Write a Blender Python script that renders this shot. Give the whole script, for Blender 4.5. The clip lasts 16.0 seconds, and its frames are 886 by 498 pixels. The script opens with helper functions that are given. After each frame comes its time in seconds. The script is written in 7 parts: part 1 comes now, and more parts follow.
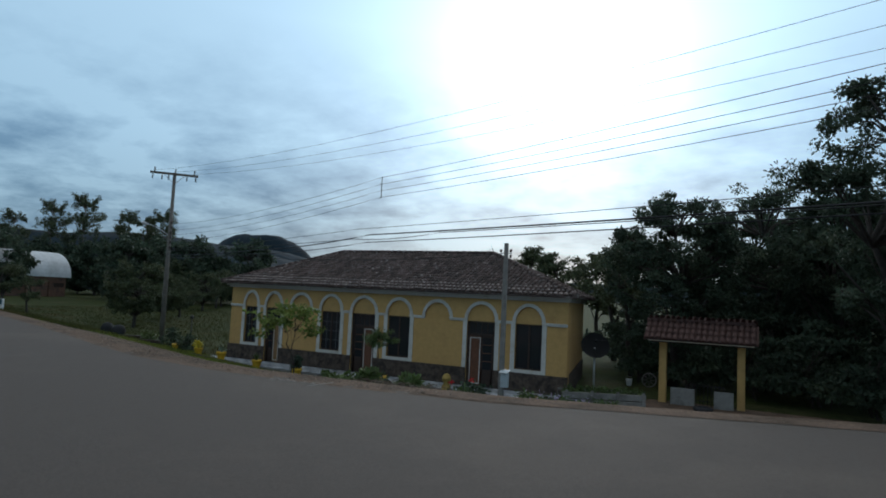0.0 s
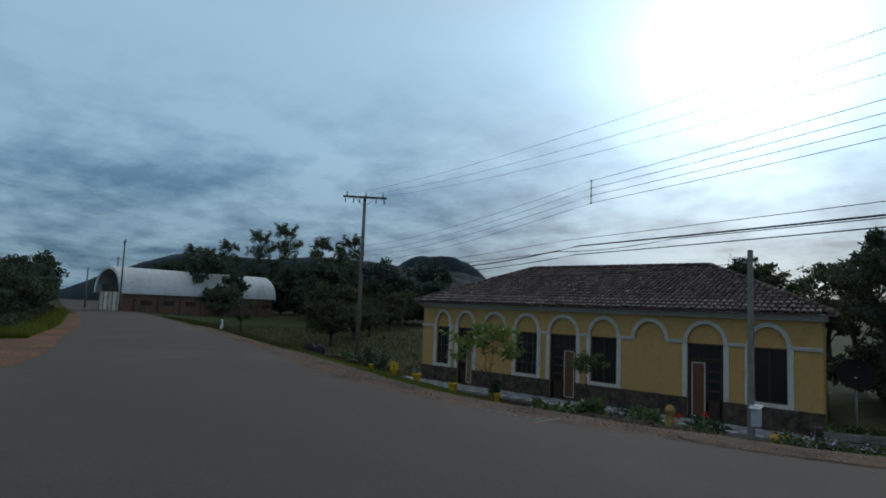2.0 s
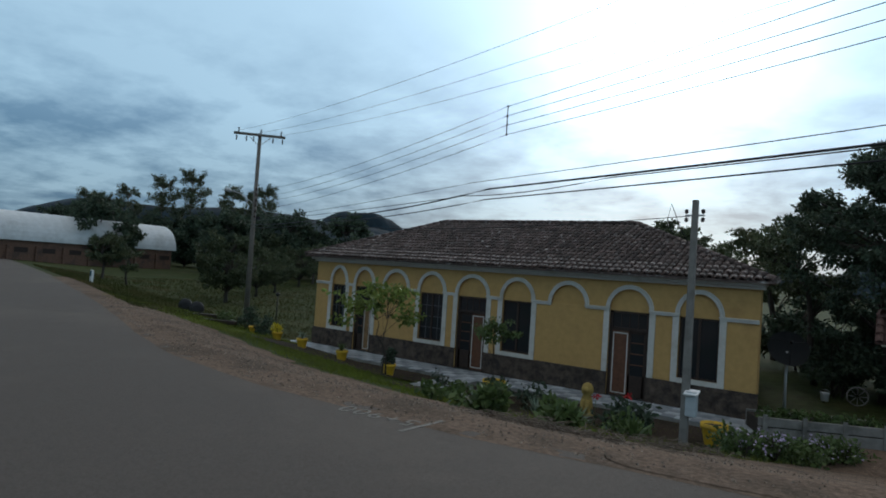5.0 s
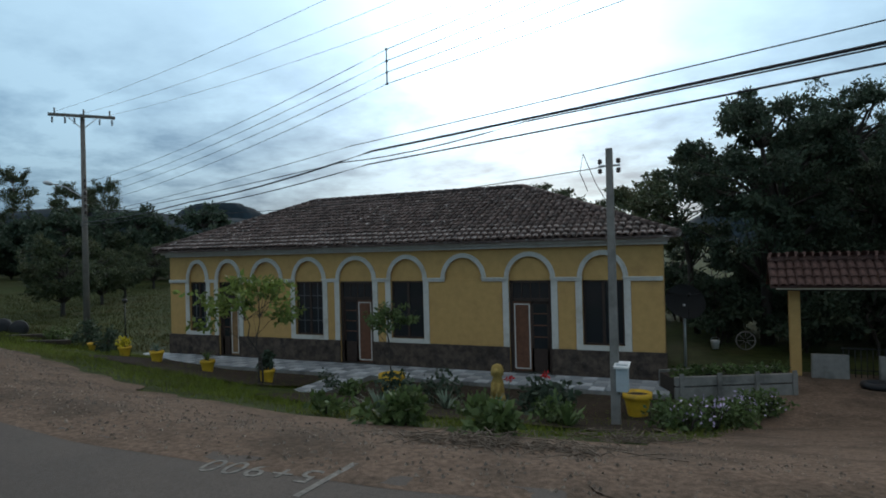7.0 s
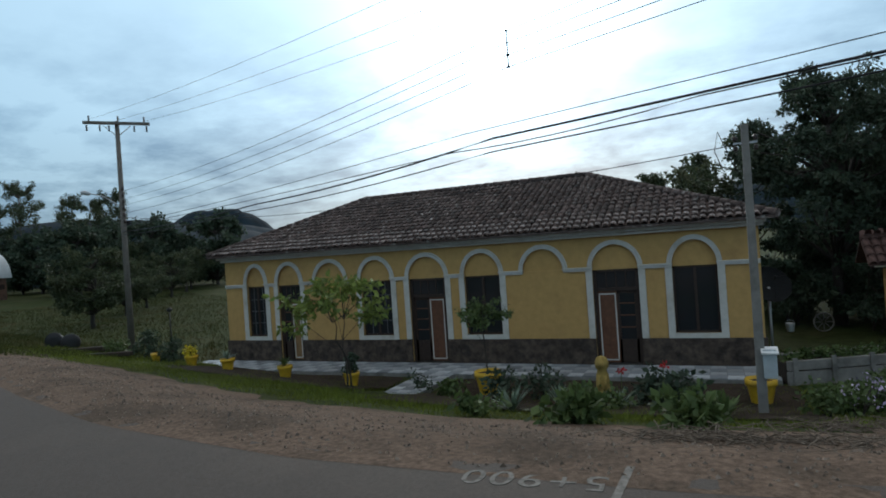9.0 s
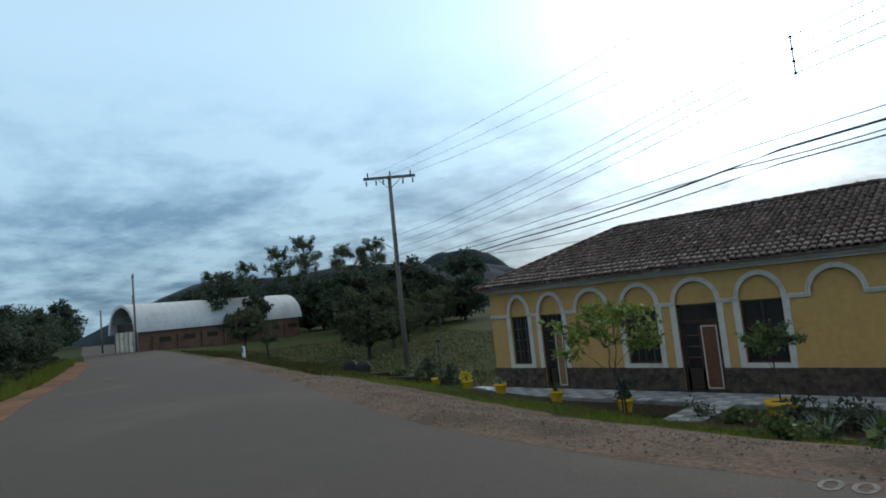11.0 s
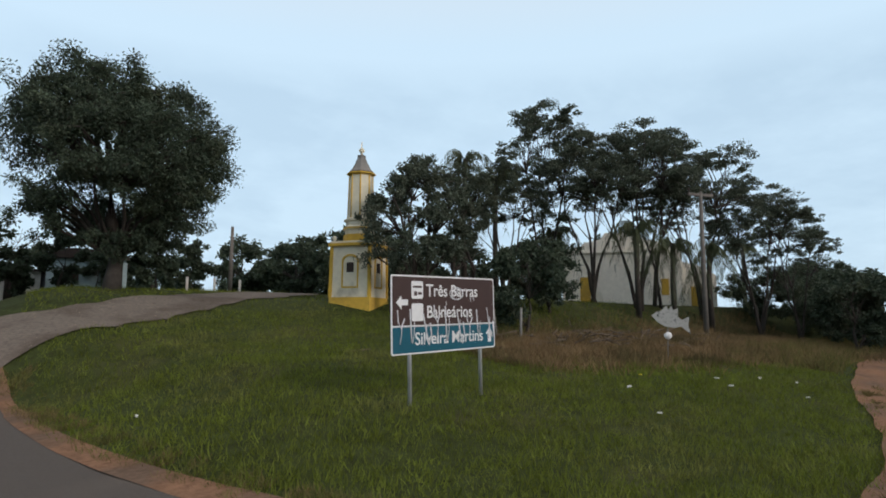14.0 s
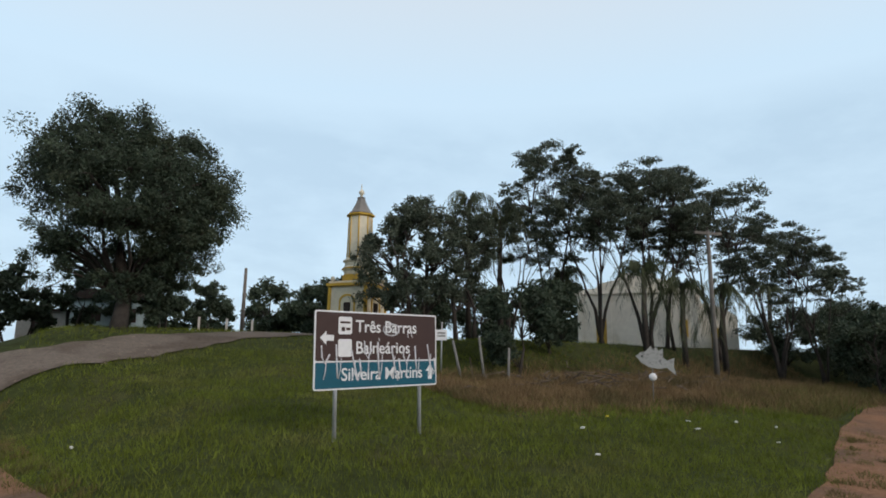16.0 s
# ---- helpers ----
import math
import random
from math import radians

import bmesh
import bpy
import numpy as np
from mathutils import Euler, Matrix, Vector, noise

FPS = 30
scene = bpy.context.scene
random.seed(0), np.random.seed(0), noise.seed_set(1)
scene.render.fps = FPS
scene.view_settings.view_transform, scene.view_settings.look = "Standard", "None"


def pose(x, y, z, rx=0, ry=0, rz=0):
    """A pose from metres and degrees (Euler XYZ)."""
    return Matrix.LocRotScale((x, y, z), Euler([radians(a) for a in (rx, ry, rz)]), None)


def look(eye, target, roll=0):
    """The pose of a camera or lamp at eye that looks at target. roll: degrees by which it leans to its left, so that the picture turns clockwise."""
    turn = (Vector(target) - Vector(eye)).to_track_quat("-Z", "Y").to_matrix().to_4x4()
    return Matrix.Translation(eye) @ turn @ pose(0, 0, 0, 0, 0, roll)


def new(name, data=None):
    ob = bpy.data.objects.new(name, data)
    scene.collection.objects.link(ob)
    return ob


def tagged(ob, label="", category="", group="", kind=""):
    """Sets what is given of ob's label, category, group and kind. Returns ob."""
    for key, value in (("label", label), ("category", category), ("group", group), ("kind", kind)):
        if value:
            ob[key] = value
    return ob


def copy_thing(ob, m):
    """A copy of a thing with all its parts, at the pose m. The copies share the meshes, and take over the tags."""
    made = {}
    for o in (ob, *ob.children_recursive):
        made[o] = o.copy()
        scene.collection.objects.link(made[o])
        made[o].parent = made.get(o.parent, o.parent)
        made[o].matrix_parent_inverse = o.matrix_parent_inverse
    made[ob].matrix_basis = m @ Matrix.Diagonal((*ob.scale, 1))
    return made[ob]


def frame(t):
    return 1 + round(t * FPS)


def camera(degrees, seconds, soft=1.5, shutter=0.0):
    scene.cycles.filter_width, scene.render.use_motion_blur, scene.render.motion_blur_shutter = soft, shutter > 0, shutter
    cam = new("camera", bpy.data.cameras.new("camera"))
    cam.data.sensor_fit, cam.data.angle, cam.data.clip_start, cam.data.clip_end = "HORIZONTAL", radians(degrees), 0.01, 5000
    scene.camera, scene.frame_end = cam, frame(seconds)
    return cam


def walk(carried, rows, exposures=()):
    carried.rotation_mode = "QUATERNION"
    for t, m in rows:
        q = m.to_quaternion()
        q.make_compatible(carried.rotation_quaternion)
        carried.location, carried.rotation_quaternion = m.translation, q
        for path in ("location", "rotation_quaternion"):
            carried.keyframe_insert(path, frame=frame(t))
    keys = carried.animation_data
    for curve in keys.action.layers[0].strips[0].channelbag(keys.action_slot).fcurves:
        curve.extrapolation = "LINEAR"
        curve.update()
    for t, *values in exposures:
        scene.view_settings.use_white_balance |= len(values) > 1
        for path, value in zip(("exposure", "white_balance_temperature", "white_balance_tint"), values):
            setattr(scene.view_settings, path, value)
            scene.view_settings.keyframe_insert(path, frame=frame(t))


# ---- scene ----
cam = camera(71.0, 16.0, soft=1.8)
PATH = [
    (0, pose(25.294, -24.730, 3.700, 94.45, 0, 27.20) @ pose(0, 0, 0, 0, 0, 2.77)),
    (0.5, pose(24.760, -24.250, 3.700, 93.85, 0, 29.20) @ pose(0, 0, 0, 0, 0, 2.00)),
    (1, pose(24.179, -23.953, 3.669, 92.32, 0, 35.03) @ pose(0, 0, 0, 0, 0, 0.35)),
    (1.5, pose(23.716, -23.869, 3.665, 93.47, 0, 43.11) @ pose(0, 0, 0, 0, 0, 1.85)),
    (2, pose(23.200, -23.613, 3.662, 95.46, 0, 43.00) @ pose(0, 0, 0, 0, 0, 2.33)),
    (2.5, pose(22.711, -23.137, 3.658, 94.99, 0, 42.26) @ pose(0, 0, 0, 0, 0, 2.63)),
    (3, pose(22.298, -22.547, 3.654, 93.39, 0, 41.77) @ pose(0, 0, 0, 0, 0, 2.49)),
    (3.5, pose(21.958, -21.968, 3.650, 93.33, 0, 38.86) @ pose(0, 0, 0, 0, 0, 3.41)),
    (5.8, pose(20.837, -18.867, 3.670, 90.00, 0, 32.26) @ pose(0, 0, 0, 0, 0, 3.99)),
    (6, pose(20.619, -18.653, 3.656, 89.64, 0, 29.51) @ pose(0, 0, 0, 0, 0, 3.19)),
    (6.5, pose(20.260, -18.255, 3.648, 91.11, 0, 22.74) @ pose(0, 0, 0, 0, 0, -0.43)),
    (7, pose(19.812, -18.032, 3.644, 90.35, 0, 23.94) @ pose(0, 0, 0, 0, 0, -1.46)),
    (7.5, pose(19.308, -17.968, 3.644, 89.45, 0, 24.61) @ pose(0, 0, 0, 0, 0, -1.52)),
    (8, pose(18.810, -18.048, 3.646, 89.45, 0, 26.23) @ pose(0, 0, 0, 0, 0, -2.44)),
    (8.2, pose(18.615, -18.093, 3.656, 90.00, 0, 26.69) @ pose(0, 0, 0, 0, 0, -3.51)),
    (10.3, pose(15.749, -19.572, 3.628, 90.23, 0, 19.88) @ pose(0, 0, 0, 0, 0, -2.30)),
    (10.5, pose(16.055, -19.661, 3.604, 91.83, 0, 23.67) @ pose(0, 0, 0, 0, 0, -2.55)),
    (11, pose(16.936, -19.618, 3.519, 95.12, 0, 44.58) @ pose(0, 0, 0, 0, 0, -5.79)),
    (11.3, pose(16.768, -19.338, 3.570, 96.16, 0, 57.50) @ pose(0, 0, 0, 0, 0, -8.69)),
    (11.5, pose(16.500, -19.030, 3.585, 95.55, 0, 70.70) @ pose(0, 0, 0, 0, 0, -7.60)),
    (11.6, pose(16.340, -18.860, 3.590, 96.22, 0, 77.76) @ pose(0, 0, 0, 0, 0, -5.76)),
    (12, pose(15.289, -18.405, 3.648, 95.00, 0, 106.71) @ pose(0, 0, 0, 0, 0, -4.48)),
    (12.2, pose(14.488, -18.323, 3.662, 93.61, 0, 119.88) @ pose(0, 0, 0, 0, 0, -4.92)),
    (12.5, pose(13.529, -18.315, 3.671, 94.44, 0, 132.86) @ pose(0, 0, 0, 0, 0, -4.25)),
    (13, pose(13.068, -18.422, 3.630, 94.72, 0, 137.16) @ pose(0, 0, 0, 0, 0, -3.02)),
    (13.5, pose(12.739, -18.356, 3.632, 94.88, 0, 141.45) @ pose(0, 0, 0, 0, 0, -3.12)),
    (14, pose(12.582, -17.947, 3.682, 96.80, 0, 146.99) @ pose(0, 0, 0, 0, 0, 0.25)),
    (14.5, pose(12.261, -17.461, 3.709, 99.06, 0, 151.32) @ pose(0, 0, 0, 0, 0, 1.05)),
    (15, pose(11.683, -17.211, 3.667, 99.18, 0, 150.40) @ pose(0, 0, 0, 0, 0, -0.91)),
    (15.5, pose(11.145, -16.977, 3.617, 101.29, 0, 150.57) @ pose(0, 0, 0, 0, 0, -0.43)),
    (16, pose(10.672, -16.695, 3.556, 100.70, 0, 151.22) @ pose(0, 0, 0, 0, 0, 0.68)),
]
walk(cam, PATH, exposures=[(0, -0.25, 6150, 10), (0.8, -0.38, 6150, 10), (1.6, -0.56, 6100, 10), (3.5, -0.52, 6100, 10), (6, -0.08, 6350, 10), (8.2, -0.05, 6350, 10), (10.3, 0.05, 6400, 10), (11.3, 0.08, 6400, 10), (12.5, -0.12, 7000, 17), (14, 0.24, 7100, 19), (16, 0.22, 7100, 19)])

# ---------------------------------------------------------------- sky and sun
SUN_DIR = Vector((-0.27, 0.89, 0.36)).normalized()
SUN_EL = math.asin(SUN_DIR.z)
SUN_ROT = math.atan2(SUN_DIR.x, SUN_DIR.y)


def make_world():
    w = bpy.data.worlds.new("overcast_sky")
    scene.world = w
    w.use_nodes = True
    nt = w.node_tree
    nt.nodes.clear()
    out = nt.nodes.new("ShaderNodeOutputWorld")
    bg = nt.nodes.new("ShaderNodeBackground")
    sky = nt.nodes.new("ShaderNodeTexSky")
    sky.sky_type = "NISHITA"
    sky.sun_disc = False
    sky.sun_elevation = SUN_EL
    sky.sun_rotation = SUN_ROT
    sky.dust_density = 2.0
    co = nt.nodes.new("ShaderNodeTexCoord")

    def math_node(op, a, b=None, clamp=False):
        n = nt.nodes.new("ShaderNodeMath")
        n.operation = op
        n.use_clamp = clamp
        for i, v in enumerate((a, b)):
            if v is None:
                continue
            if isinstance(v, (int, float)):
                n.inputs[i].default_value = v
            else:
                nt.links.new(v, n.inputs[i])
        return n.outputs[0]

    sep = nt.nodes.new("ShaderNodeSeparateXYZ")
    nt.links.new(co.outputs["Generated"], sep.inputs[0])
    # cloud deck: project the direction onto a flat layer
    zc = math_node("ADD", math_node("MAXIMUM", sep.outputs[2], 0.0), 0.20)
    cx = math_node("DIVIDE", sep.outputs[0], zc)
    cy = math_node("DIVIDE", sep.outputs[1], zc)
    comb = nt.nodes.new("ShaderNodeCombineXYZ")
    nt.links.new(cx, comb.inputs[0])
    nt.links.new(cy, comb.inputs[1])
    noise1 = nt.nodes.new("ShaderNodeTexNoise")
    noise1.inputs["Scale"].default_value = 1.1
    noise1.inputs["Detail"].default_value = 6.0
    noise1.inputs["Roughness"].default_value = 0.55
    noise1.inputs["Distortion"].default_value = 0.6
    nt.links.new(comb.outputs[0], noise1.inputs["Vector"])
    ramp = nt.nodes.new("ShaderNodeValToRGB")
    ramp.color_ramp.elements[0].position = 0.40
    ramp.color_ramp.elements[0].color = (CLOUD_DARK[0], CLOUD_DARK[1], CLOUD_DARK[2], 1)
    ramp.color_ramp.elements[1].position = 0.58
    ramp.color_ramp.elements[1].color = (CLOUD_LIGHT[0], CLOUD_LIGHT[1], CLOUD_LIGHT[2], 1)
    # small torn tufts on top of the broad banks
    noise2 = nt.nodes.new("ShaderNodeTexNoise")
    noise2.inputs["Scale"].default_value = 4.6
    noise2.inputs["Detail"].default_value = 5.0
    noise2.inputs["Roughness"].default_value = 0.6
    nt.links.new(comb.outputs[0], noise2.inputs["Vector"])
    mixed = math_node("ADD", math_node("MULTIPLY", noise1.outputs["Fac"], 0.62), math_node("MULTIPLY", noise2.outputs["Fac"], 0.38))
    nt.links.new(mixed, ramp.inputs[0])
    # overhead the deck is even and pale, low down it breaks into darker banks
    smooth = nt.nodes.new("ShaderNodeMapRange")
    smooth.inputs["From Min"].default_value = 0.13
    smooth.inputs["From Max"].default_value = 0.40
    nt.links.new(sep.outputs[2], smooth.inputs["Value"])
    even = nt.nodes.new("ShaderNodeMix")
    even.data_type = "RGBA"
    south = nt.nodes.new("ShaderNodeMapRange")
    south.inputs["From Min"].default_value = 0.25
    south.inputs["From Max"].default_value = -0.35
    nt.links.new(sep.outputs[1], south.inputs["Value"])
    nt.links.new(math_node("MAXIMUM", smooth.outputs[0], math_node("MULTIPLY", south.outputs[0], 0.8)), even.inputs["Factor"])
    nt.links.new(ramp.outputs[0], even.inputs["A"])
    even.inputs["B"].default_value = (CLOUD_TOP[0], CLOUD_TOP[1], CLOUD_TOP[2], 1)
    # unseen zenith added in neutral grey, so the deck lights less blue
    zen = nt.nodes.new("ShaderNodeMapRange")
    zen.inputs["From Min"].default_value = 0.42
    zen.inputs["From Max"].default_value = 0.85
    nt.links.new(sep.outputs[2], zen.inputs["Value"])
    deck = nt.nodes.new("ShaderNodeMix")
    deck.data_type = "RGBA"
    nt.links.new(zen.outputs[0], deck.inputs["Factor"])
    nt.links.new(even.outputs["Result"], deck.inputs["A"])
    deck.inputs["B"].default_value = (UNSEEN_ZENITH[0], UNSEEN_ZENITH[1], UNSEEN_ZENITH[2], 1)
    # brighter towards the veiled sun
    dot = nt.nodes.new("ShaderNodeVectorMath")
    dot.operation = "DOT_PRODUCT"
    nt.links.new(co.outputs["Generated"], dot.inputs[0])
    dot.inputs[1].default_value = SUN_DIR
    d0 = math_node("MAXIMUM", dot.outputs["Value"], 0.0)
    g1 = math_node("MULTIPLY", math_node("POWER", d0, 24.0), GLOW[0])
    g2 = math_node("MULTIPLY", math_node("POWER", d0, 5.0), GLOW[1])
    g3 = math_node("MULTIPLY", math_node("POWER", d0, 120.0), GLOW[2])
    glow = math_node("ADD", math_node("ADD", math_node("ADD", g1, g2), g3), 1.0)
    # a thicker, darker bank low in the north
    low = nt.nodes.new("ShaderNodeMapRange")
    low.inputs["From Min"].default_value = 0.05
    low.inputs["From Max"].default_value = 0.22
    low.inputs["To Min"].default_value = 0.24
    low.inputs["To Max"].default_value = 0.0
    nt.links.new(sep.outputs[2], low.inputs["Value"])
    north = math_node("SUBTRACT", 1.0, south.outputs[0])
    fac = math_node("MULTIPLY", glow, math_node("SUBTRACT", 1.0, math_node("MULTIPLY", low.outputs[0], north)))
    lit = nt.nodes.new("ShaderNodeVectorMath")
    lit.operation = "SCALE"
    nt.links.new(deck.outputs["Result"], lit.inputs[0])
    nt.links.new(fac, lit.inputs["Scale"])
    # the clear sky shines through the cloud a little
    sk = nt.nodes.new("ShaderNodeVectorMath")
    sk.operation = "SCALE"
    sk.inputs["Scale"].default_value = 0.015
    nt.links.new(sky.outputs[0], sk.inputs[0])
    add = nt.nodes.new("ShaderNodeVectorMath")
    add.operation = "ADD"
    nt.links.new(lit.outputs[0], add.inputs[0])
    nt.links.new(sk.outputs[0], add.inputs[1])
    nt.links.new(add.outputs[0], bg.inputs["Color"])
    bg.inputs["Strength"].default_value = SKY_STRENGTH
    nt.links.new(bg.outputs[0], out.inputs[0])


CLOUD_DARK = (0.085, 0.23, 0.39)
CLOUD_LIGHT = (0.42, 0.66, 0.83)
CLOUD_TOP = (0.54, 0.80, 0.99)
UNSEEN_ZENITH = (0.70, 0.68, 0.65)
GLOW = (0.9, 0.2, 2.2)
SKY_STRENGTH = 0.85
make_world()

sun_data = bpy.data.lights.new("sun", "SUN")
sun_data.energy = 1.0
sun_data.angle = radians(14)
sun_data.color = (1.0, 0.94, 0.86)
sun = new("sun", sun_data)
sun.matrix_world = look(SUN_DIR * 100, (0, 0, 0))

# ---------------------------------------------------------------- materials


def material(name, base, rough=0.8, var=0.25, scale=6.0, bump=0.15, bump_scale=40.0, metal=0.0, second=None,
             patch=0.0, patch_scale=0.7, spec=0.3, per_object=0.0, per_island=0.0, translucent=0.0):
    """A surface with two scales of variation: a fine grain and broad stains."""
    m = bpy.data.materials.new(name)
    m.use_nodes = True
    nt = m.node_tree
    b = nt.nodes["Principled BSDF"]
    b.inputs["Roughness"].default_value = rough
    b.inputs["Metallic"].default_value = metal
    b.inputs["Specular IOR Level"].default_value = spec
    co = nt.nodes.new("ShaderNodeTexCoord")
    n1 = nt.nodes.new("ShaderNodeTexNoise")
    n1.inputs["Scale"].default_value = scale
    n1.inputs["Detail"].default_value = 5
    n1.inputs["Roughness"].default_value = 0.65
    nt.links.new(co.outputs["Object"], n1.inputs["Vector"])
    mr = nt.nodes.new("ShaderNodeMapRange")
    mr.inputs["From Min"].default_value = 0.3
    mr.inputs["From Max"].default_value = 0.7
    mr.inputs["To Min"].default_value = 1 - var
    mr.inputs["To Max"].default_value = 1 + var
    nt.links.new(n1.outputs["Fac"], mr.inputs["Value"])
    factor = mr.outputs[0]

    def times(a, socket, amount):
        r = nt.nodes.new("ShaderNodeMapRange")
        r.inputs["To Min"].default_value = 1 - amount
        r.inputs["To Max"].default_value = 1 + amount
        nt.links.new(socket, r.inputs["Value"])
        mu = nt.nodes.new("ShaderNodeMath")
        mu.operation = "MULTIPLY"
        nt.links.new(a, mu.inputs[0])
        nt.links.new(r.outputs[0], mu.inputs[1])
        return mu.outputs[0]

    if per_object:
        info = nt.nodes.new("ShaderNodeObjectInfo")
        factor = times(factor, info.outputs["Random"], per_object)
    if per_island:
        geo = nt.nodes.new("ShaderNodeNewGeometry")
        factor = times(factor, geo.outputs["Random Per Island"], per_island)
    col = nt.nodes.new("ShaderNodeRGB")
    col.outputs[0].default_value = (*base, 1)
    colour = col.outputs[0]
    if second:
        n2 = nt.nodes.new("ShaderNodeTexNoise")
        n2.inputs["Scale"].default_value = patch_scale
        n2.inputs["Detail"].default_value = 6
        n2.inputs["Roughness"].default_value = 0.6
        nt.links.new(co.outputs["Object"], n2.inputs["Vector"])
        r2 = nt.nodes.new("ShaderNodeMapRange")
        r2.inputs["From Min"].default_value = 0.62 - 0.3 * patch
        r2.inputs["From Max"].default_value = 0.78 - 0.3 * patch
        nt.links.new(n2.outputs["Fac"], r2.inputs["Value"])
        mx = nt.nodes.new("ShaderNodeMix")
        mx.data_type = "RGBA"
        nt.links.new(r2.outputs[0], mx.inputs["Factor"])
        nt.links.new(colour, mx.inputs["A"])
        mx.inputs["B"].default_value = (*second, 1)
        colour = mx.outputs["Result"]
    sc = nt.nodes.new("ShaderNodeVectorMath")
    sc.operation = "SCALE"
    nt.links.new(colour, sc.inputs[0])
    nt.links.new(factor, sc.inputs["Scale"])
    nt.links.new(sc.outputs[0], b.inputs["Base Color"])
    if bump:
        n3 = nt.nodes.new("ShaderNodeTexNoise")
        n3.inputs["Scale"].default_value = bump_scale
        n3.inputs["Detail"].default_value = 4
        nt.links.new(co.outputs["Object"], n3.inputs["Vector"])
        bp = nt.nodes.new("ShaderNodeBump")
        bp.inputs["Strength"].default_value = bump
        bp.inputs["Distance"].default_value = 0.02
        nt.links.new(n3.outputs["Fac"], bp.inputs["Height"])
        nt.links.new(bp.outputs[0], b.inputs["Normal"])
    if translucent:
        tr = nt.nodes.new("ShaderNodeBsdfTranslucent")
        nt.links.new(sc.outputs[0], tr.inputs["Color"])
        ms = nt.nodes.new("ShaderNodeMixShader")
        ms.inputs[0].default_value = translucent
        nt.links.new(b.outputs[0], ms.inputs[1])
        nt.links.new(tr.outputs[0], ms.inputs[2])
        nt.links.new(ms.outputs[0], nt.nodes["Material Output"].inputs["Surface"])
    return m


M_ASPHALT = material("asphalt", (0.076, 0.063, 0.054), 0.9, 0.20, 30, 0.35, 180, second=(0.095, 0.078, 0.065), patch=0.35, patch_scale=0.25)
M_GRAVEL = material("gravel", (0.140, 0.098, 0.072), 0.95, 0.45, 14, 0.8, 45, second=(0.085, 0.062, 0.046), patch=0.5, patch_scale=0.8, spec=0.08)
M_DIRT = material("red_dirt", (0.205, 0.112, 0.068), 0.95, 0.32, 8, 0.7, 30, second=(0.125, 0.082, 0.058), patch=0.6, patch_scale=0.5, spec=0.08)
M_GREYDIRT = material("grey_dirt", (0.15, 0.125, 0.105), 0.95, 0.3, 8, 0.6, 30, second=(0.10, 0.08, 0.065), patch=0.5, patch_scale=0.5, spec=0.08)
M_GROUND = material("meadow_soil", (0.036, 0.046, 0.014), 0.95, 0.4, 3, 0.8, 14, second=(0.054, 0.055, 0.022), patch=0.35, patch_scale=0.35, spec=0.08)
M_GRASS = material("grass_blade", (0.118, 0.146, 0.024), 0.7, 0.3, 1.2, 0, second=(0.150, 0.155, 0.045), patch=0.35, patch_scale=0.4, per_island=0.35, translucent=0.25, spec=0.08)
M_DRYGRASS = material("dry_grass_blade", (0.21, 0.14, 0.075), 0.8, 0.3, 1.2, 0, second=(0.10, 0.085, 0.04), patch=0.5, patch_scale=0.5, per_island=0.35, translucent=0.2, spec=0.08)
M_YELLOW = material("yellow_limewash", (0.43, 0.265, 0.098), 0.9, 0.10, 5, 0.15, 60, second=(0.36, 0.215, 0.085), patch=0.3, patch_scale=0.8)
M_WHITE = material("white_plaster", (0.50, 0.48, 0.44), 0.85, 0.10, 7, 0.15, 60, second=(0.40, 0.36, 0.30), patch=0.3, patch_scale=1.2)
M_PLINTH = material("rough_stone", (0.070, 0.052, 0.041), 0.95, 0.55, 5, 1.0, 9, second=(0.035, 0.028, 0.024), patch=0.5, patch_scale=3)
M_DARKWOOD = material("dark_wood", (0.035, 0.022, 0.017), 0.6, 0.25, 9, 0.1, 50)
M_DOORWOOD = material("door_wood", (0.115, 0.05, 0.028), 0.55, 0.25, 7, 0.12, 50)
M_DOORTAN = material("sun_bleached_door_wood", (0.20, 0.115, 0.05), 0.6, 0.25, 7, 0.12, 50)
# one very dark colour for ceiling, partition and floor inside the house
M_INSIDE = material("dark_interior", (0.05, 0.045, 0.04), 0.9, 0.15, 3, 0)
M_TILE = material("clay_roof_tile", (0.078, 0.056, 0.050), 0.9, 0.45, 9, 0.3, 40, second=(0.34, 0.32, 0.30), patch=0.16, patch_scale=5, per_island=0.5, per_object=0.45)
M_TILE_RED = material("red_roof_tile", (0.075, 0.042, 0.036), 0.9, 0.35, 9, 0.3, 40, second=(0.10, 0.055, 0.04), patch=0.4, patch_scale=2, per_island=0.4)
M_CONCRETE = material("weathered_concrete", (0.20, 0.19, 0.175), 0.9, 0.2, 4, 0.2, 40, second=(0.12, 0.115, 0.105), patch=0.4, patch_scale=1.5)
M_POLEWOOD = material("weathered_pole", (0.145, 0.13, 0.115), 0.9, 0.2, 4, 0.2, 30)
M_PORCELAIN = material("brown_porcelain", (0.05, 0.035, 0.03), 0.3, 0.1, 5, 0)
M_WIRE = material("black_wire", (0.02, 0.02, 0.022), 0.6, 0.05, 5, 0)
M_FLOORTILE = material("pale_floor_tile", (0.40, 0.42, 0.44), 0.5, 0.12, 6, 0.05, 40, second=(0.26, 0.27, 0.29), patch=0.4, patch_scale=2.5, per_object=0.3)
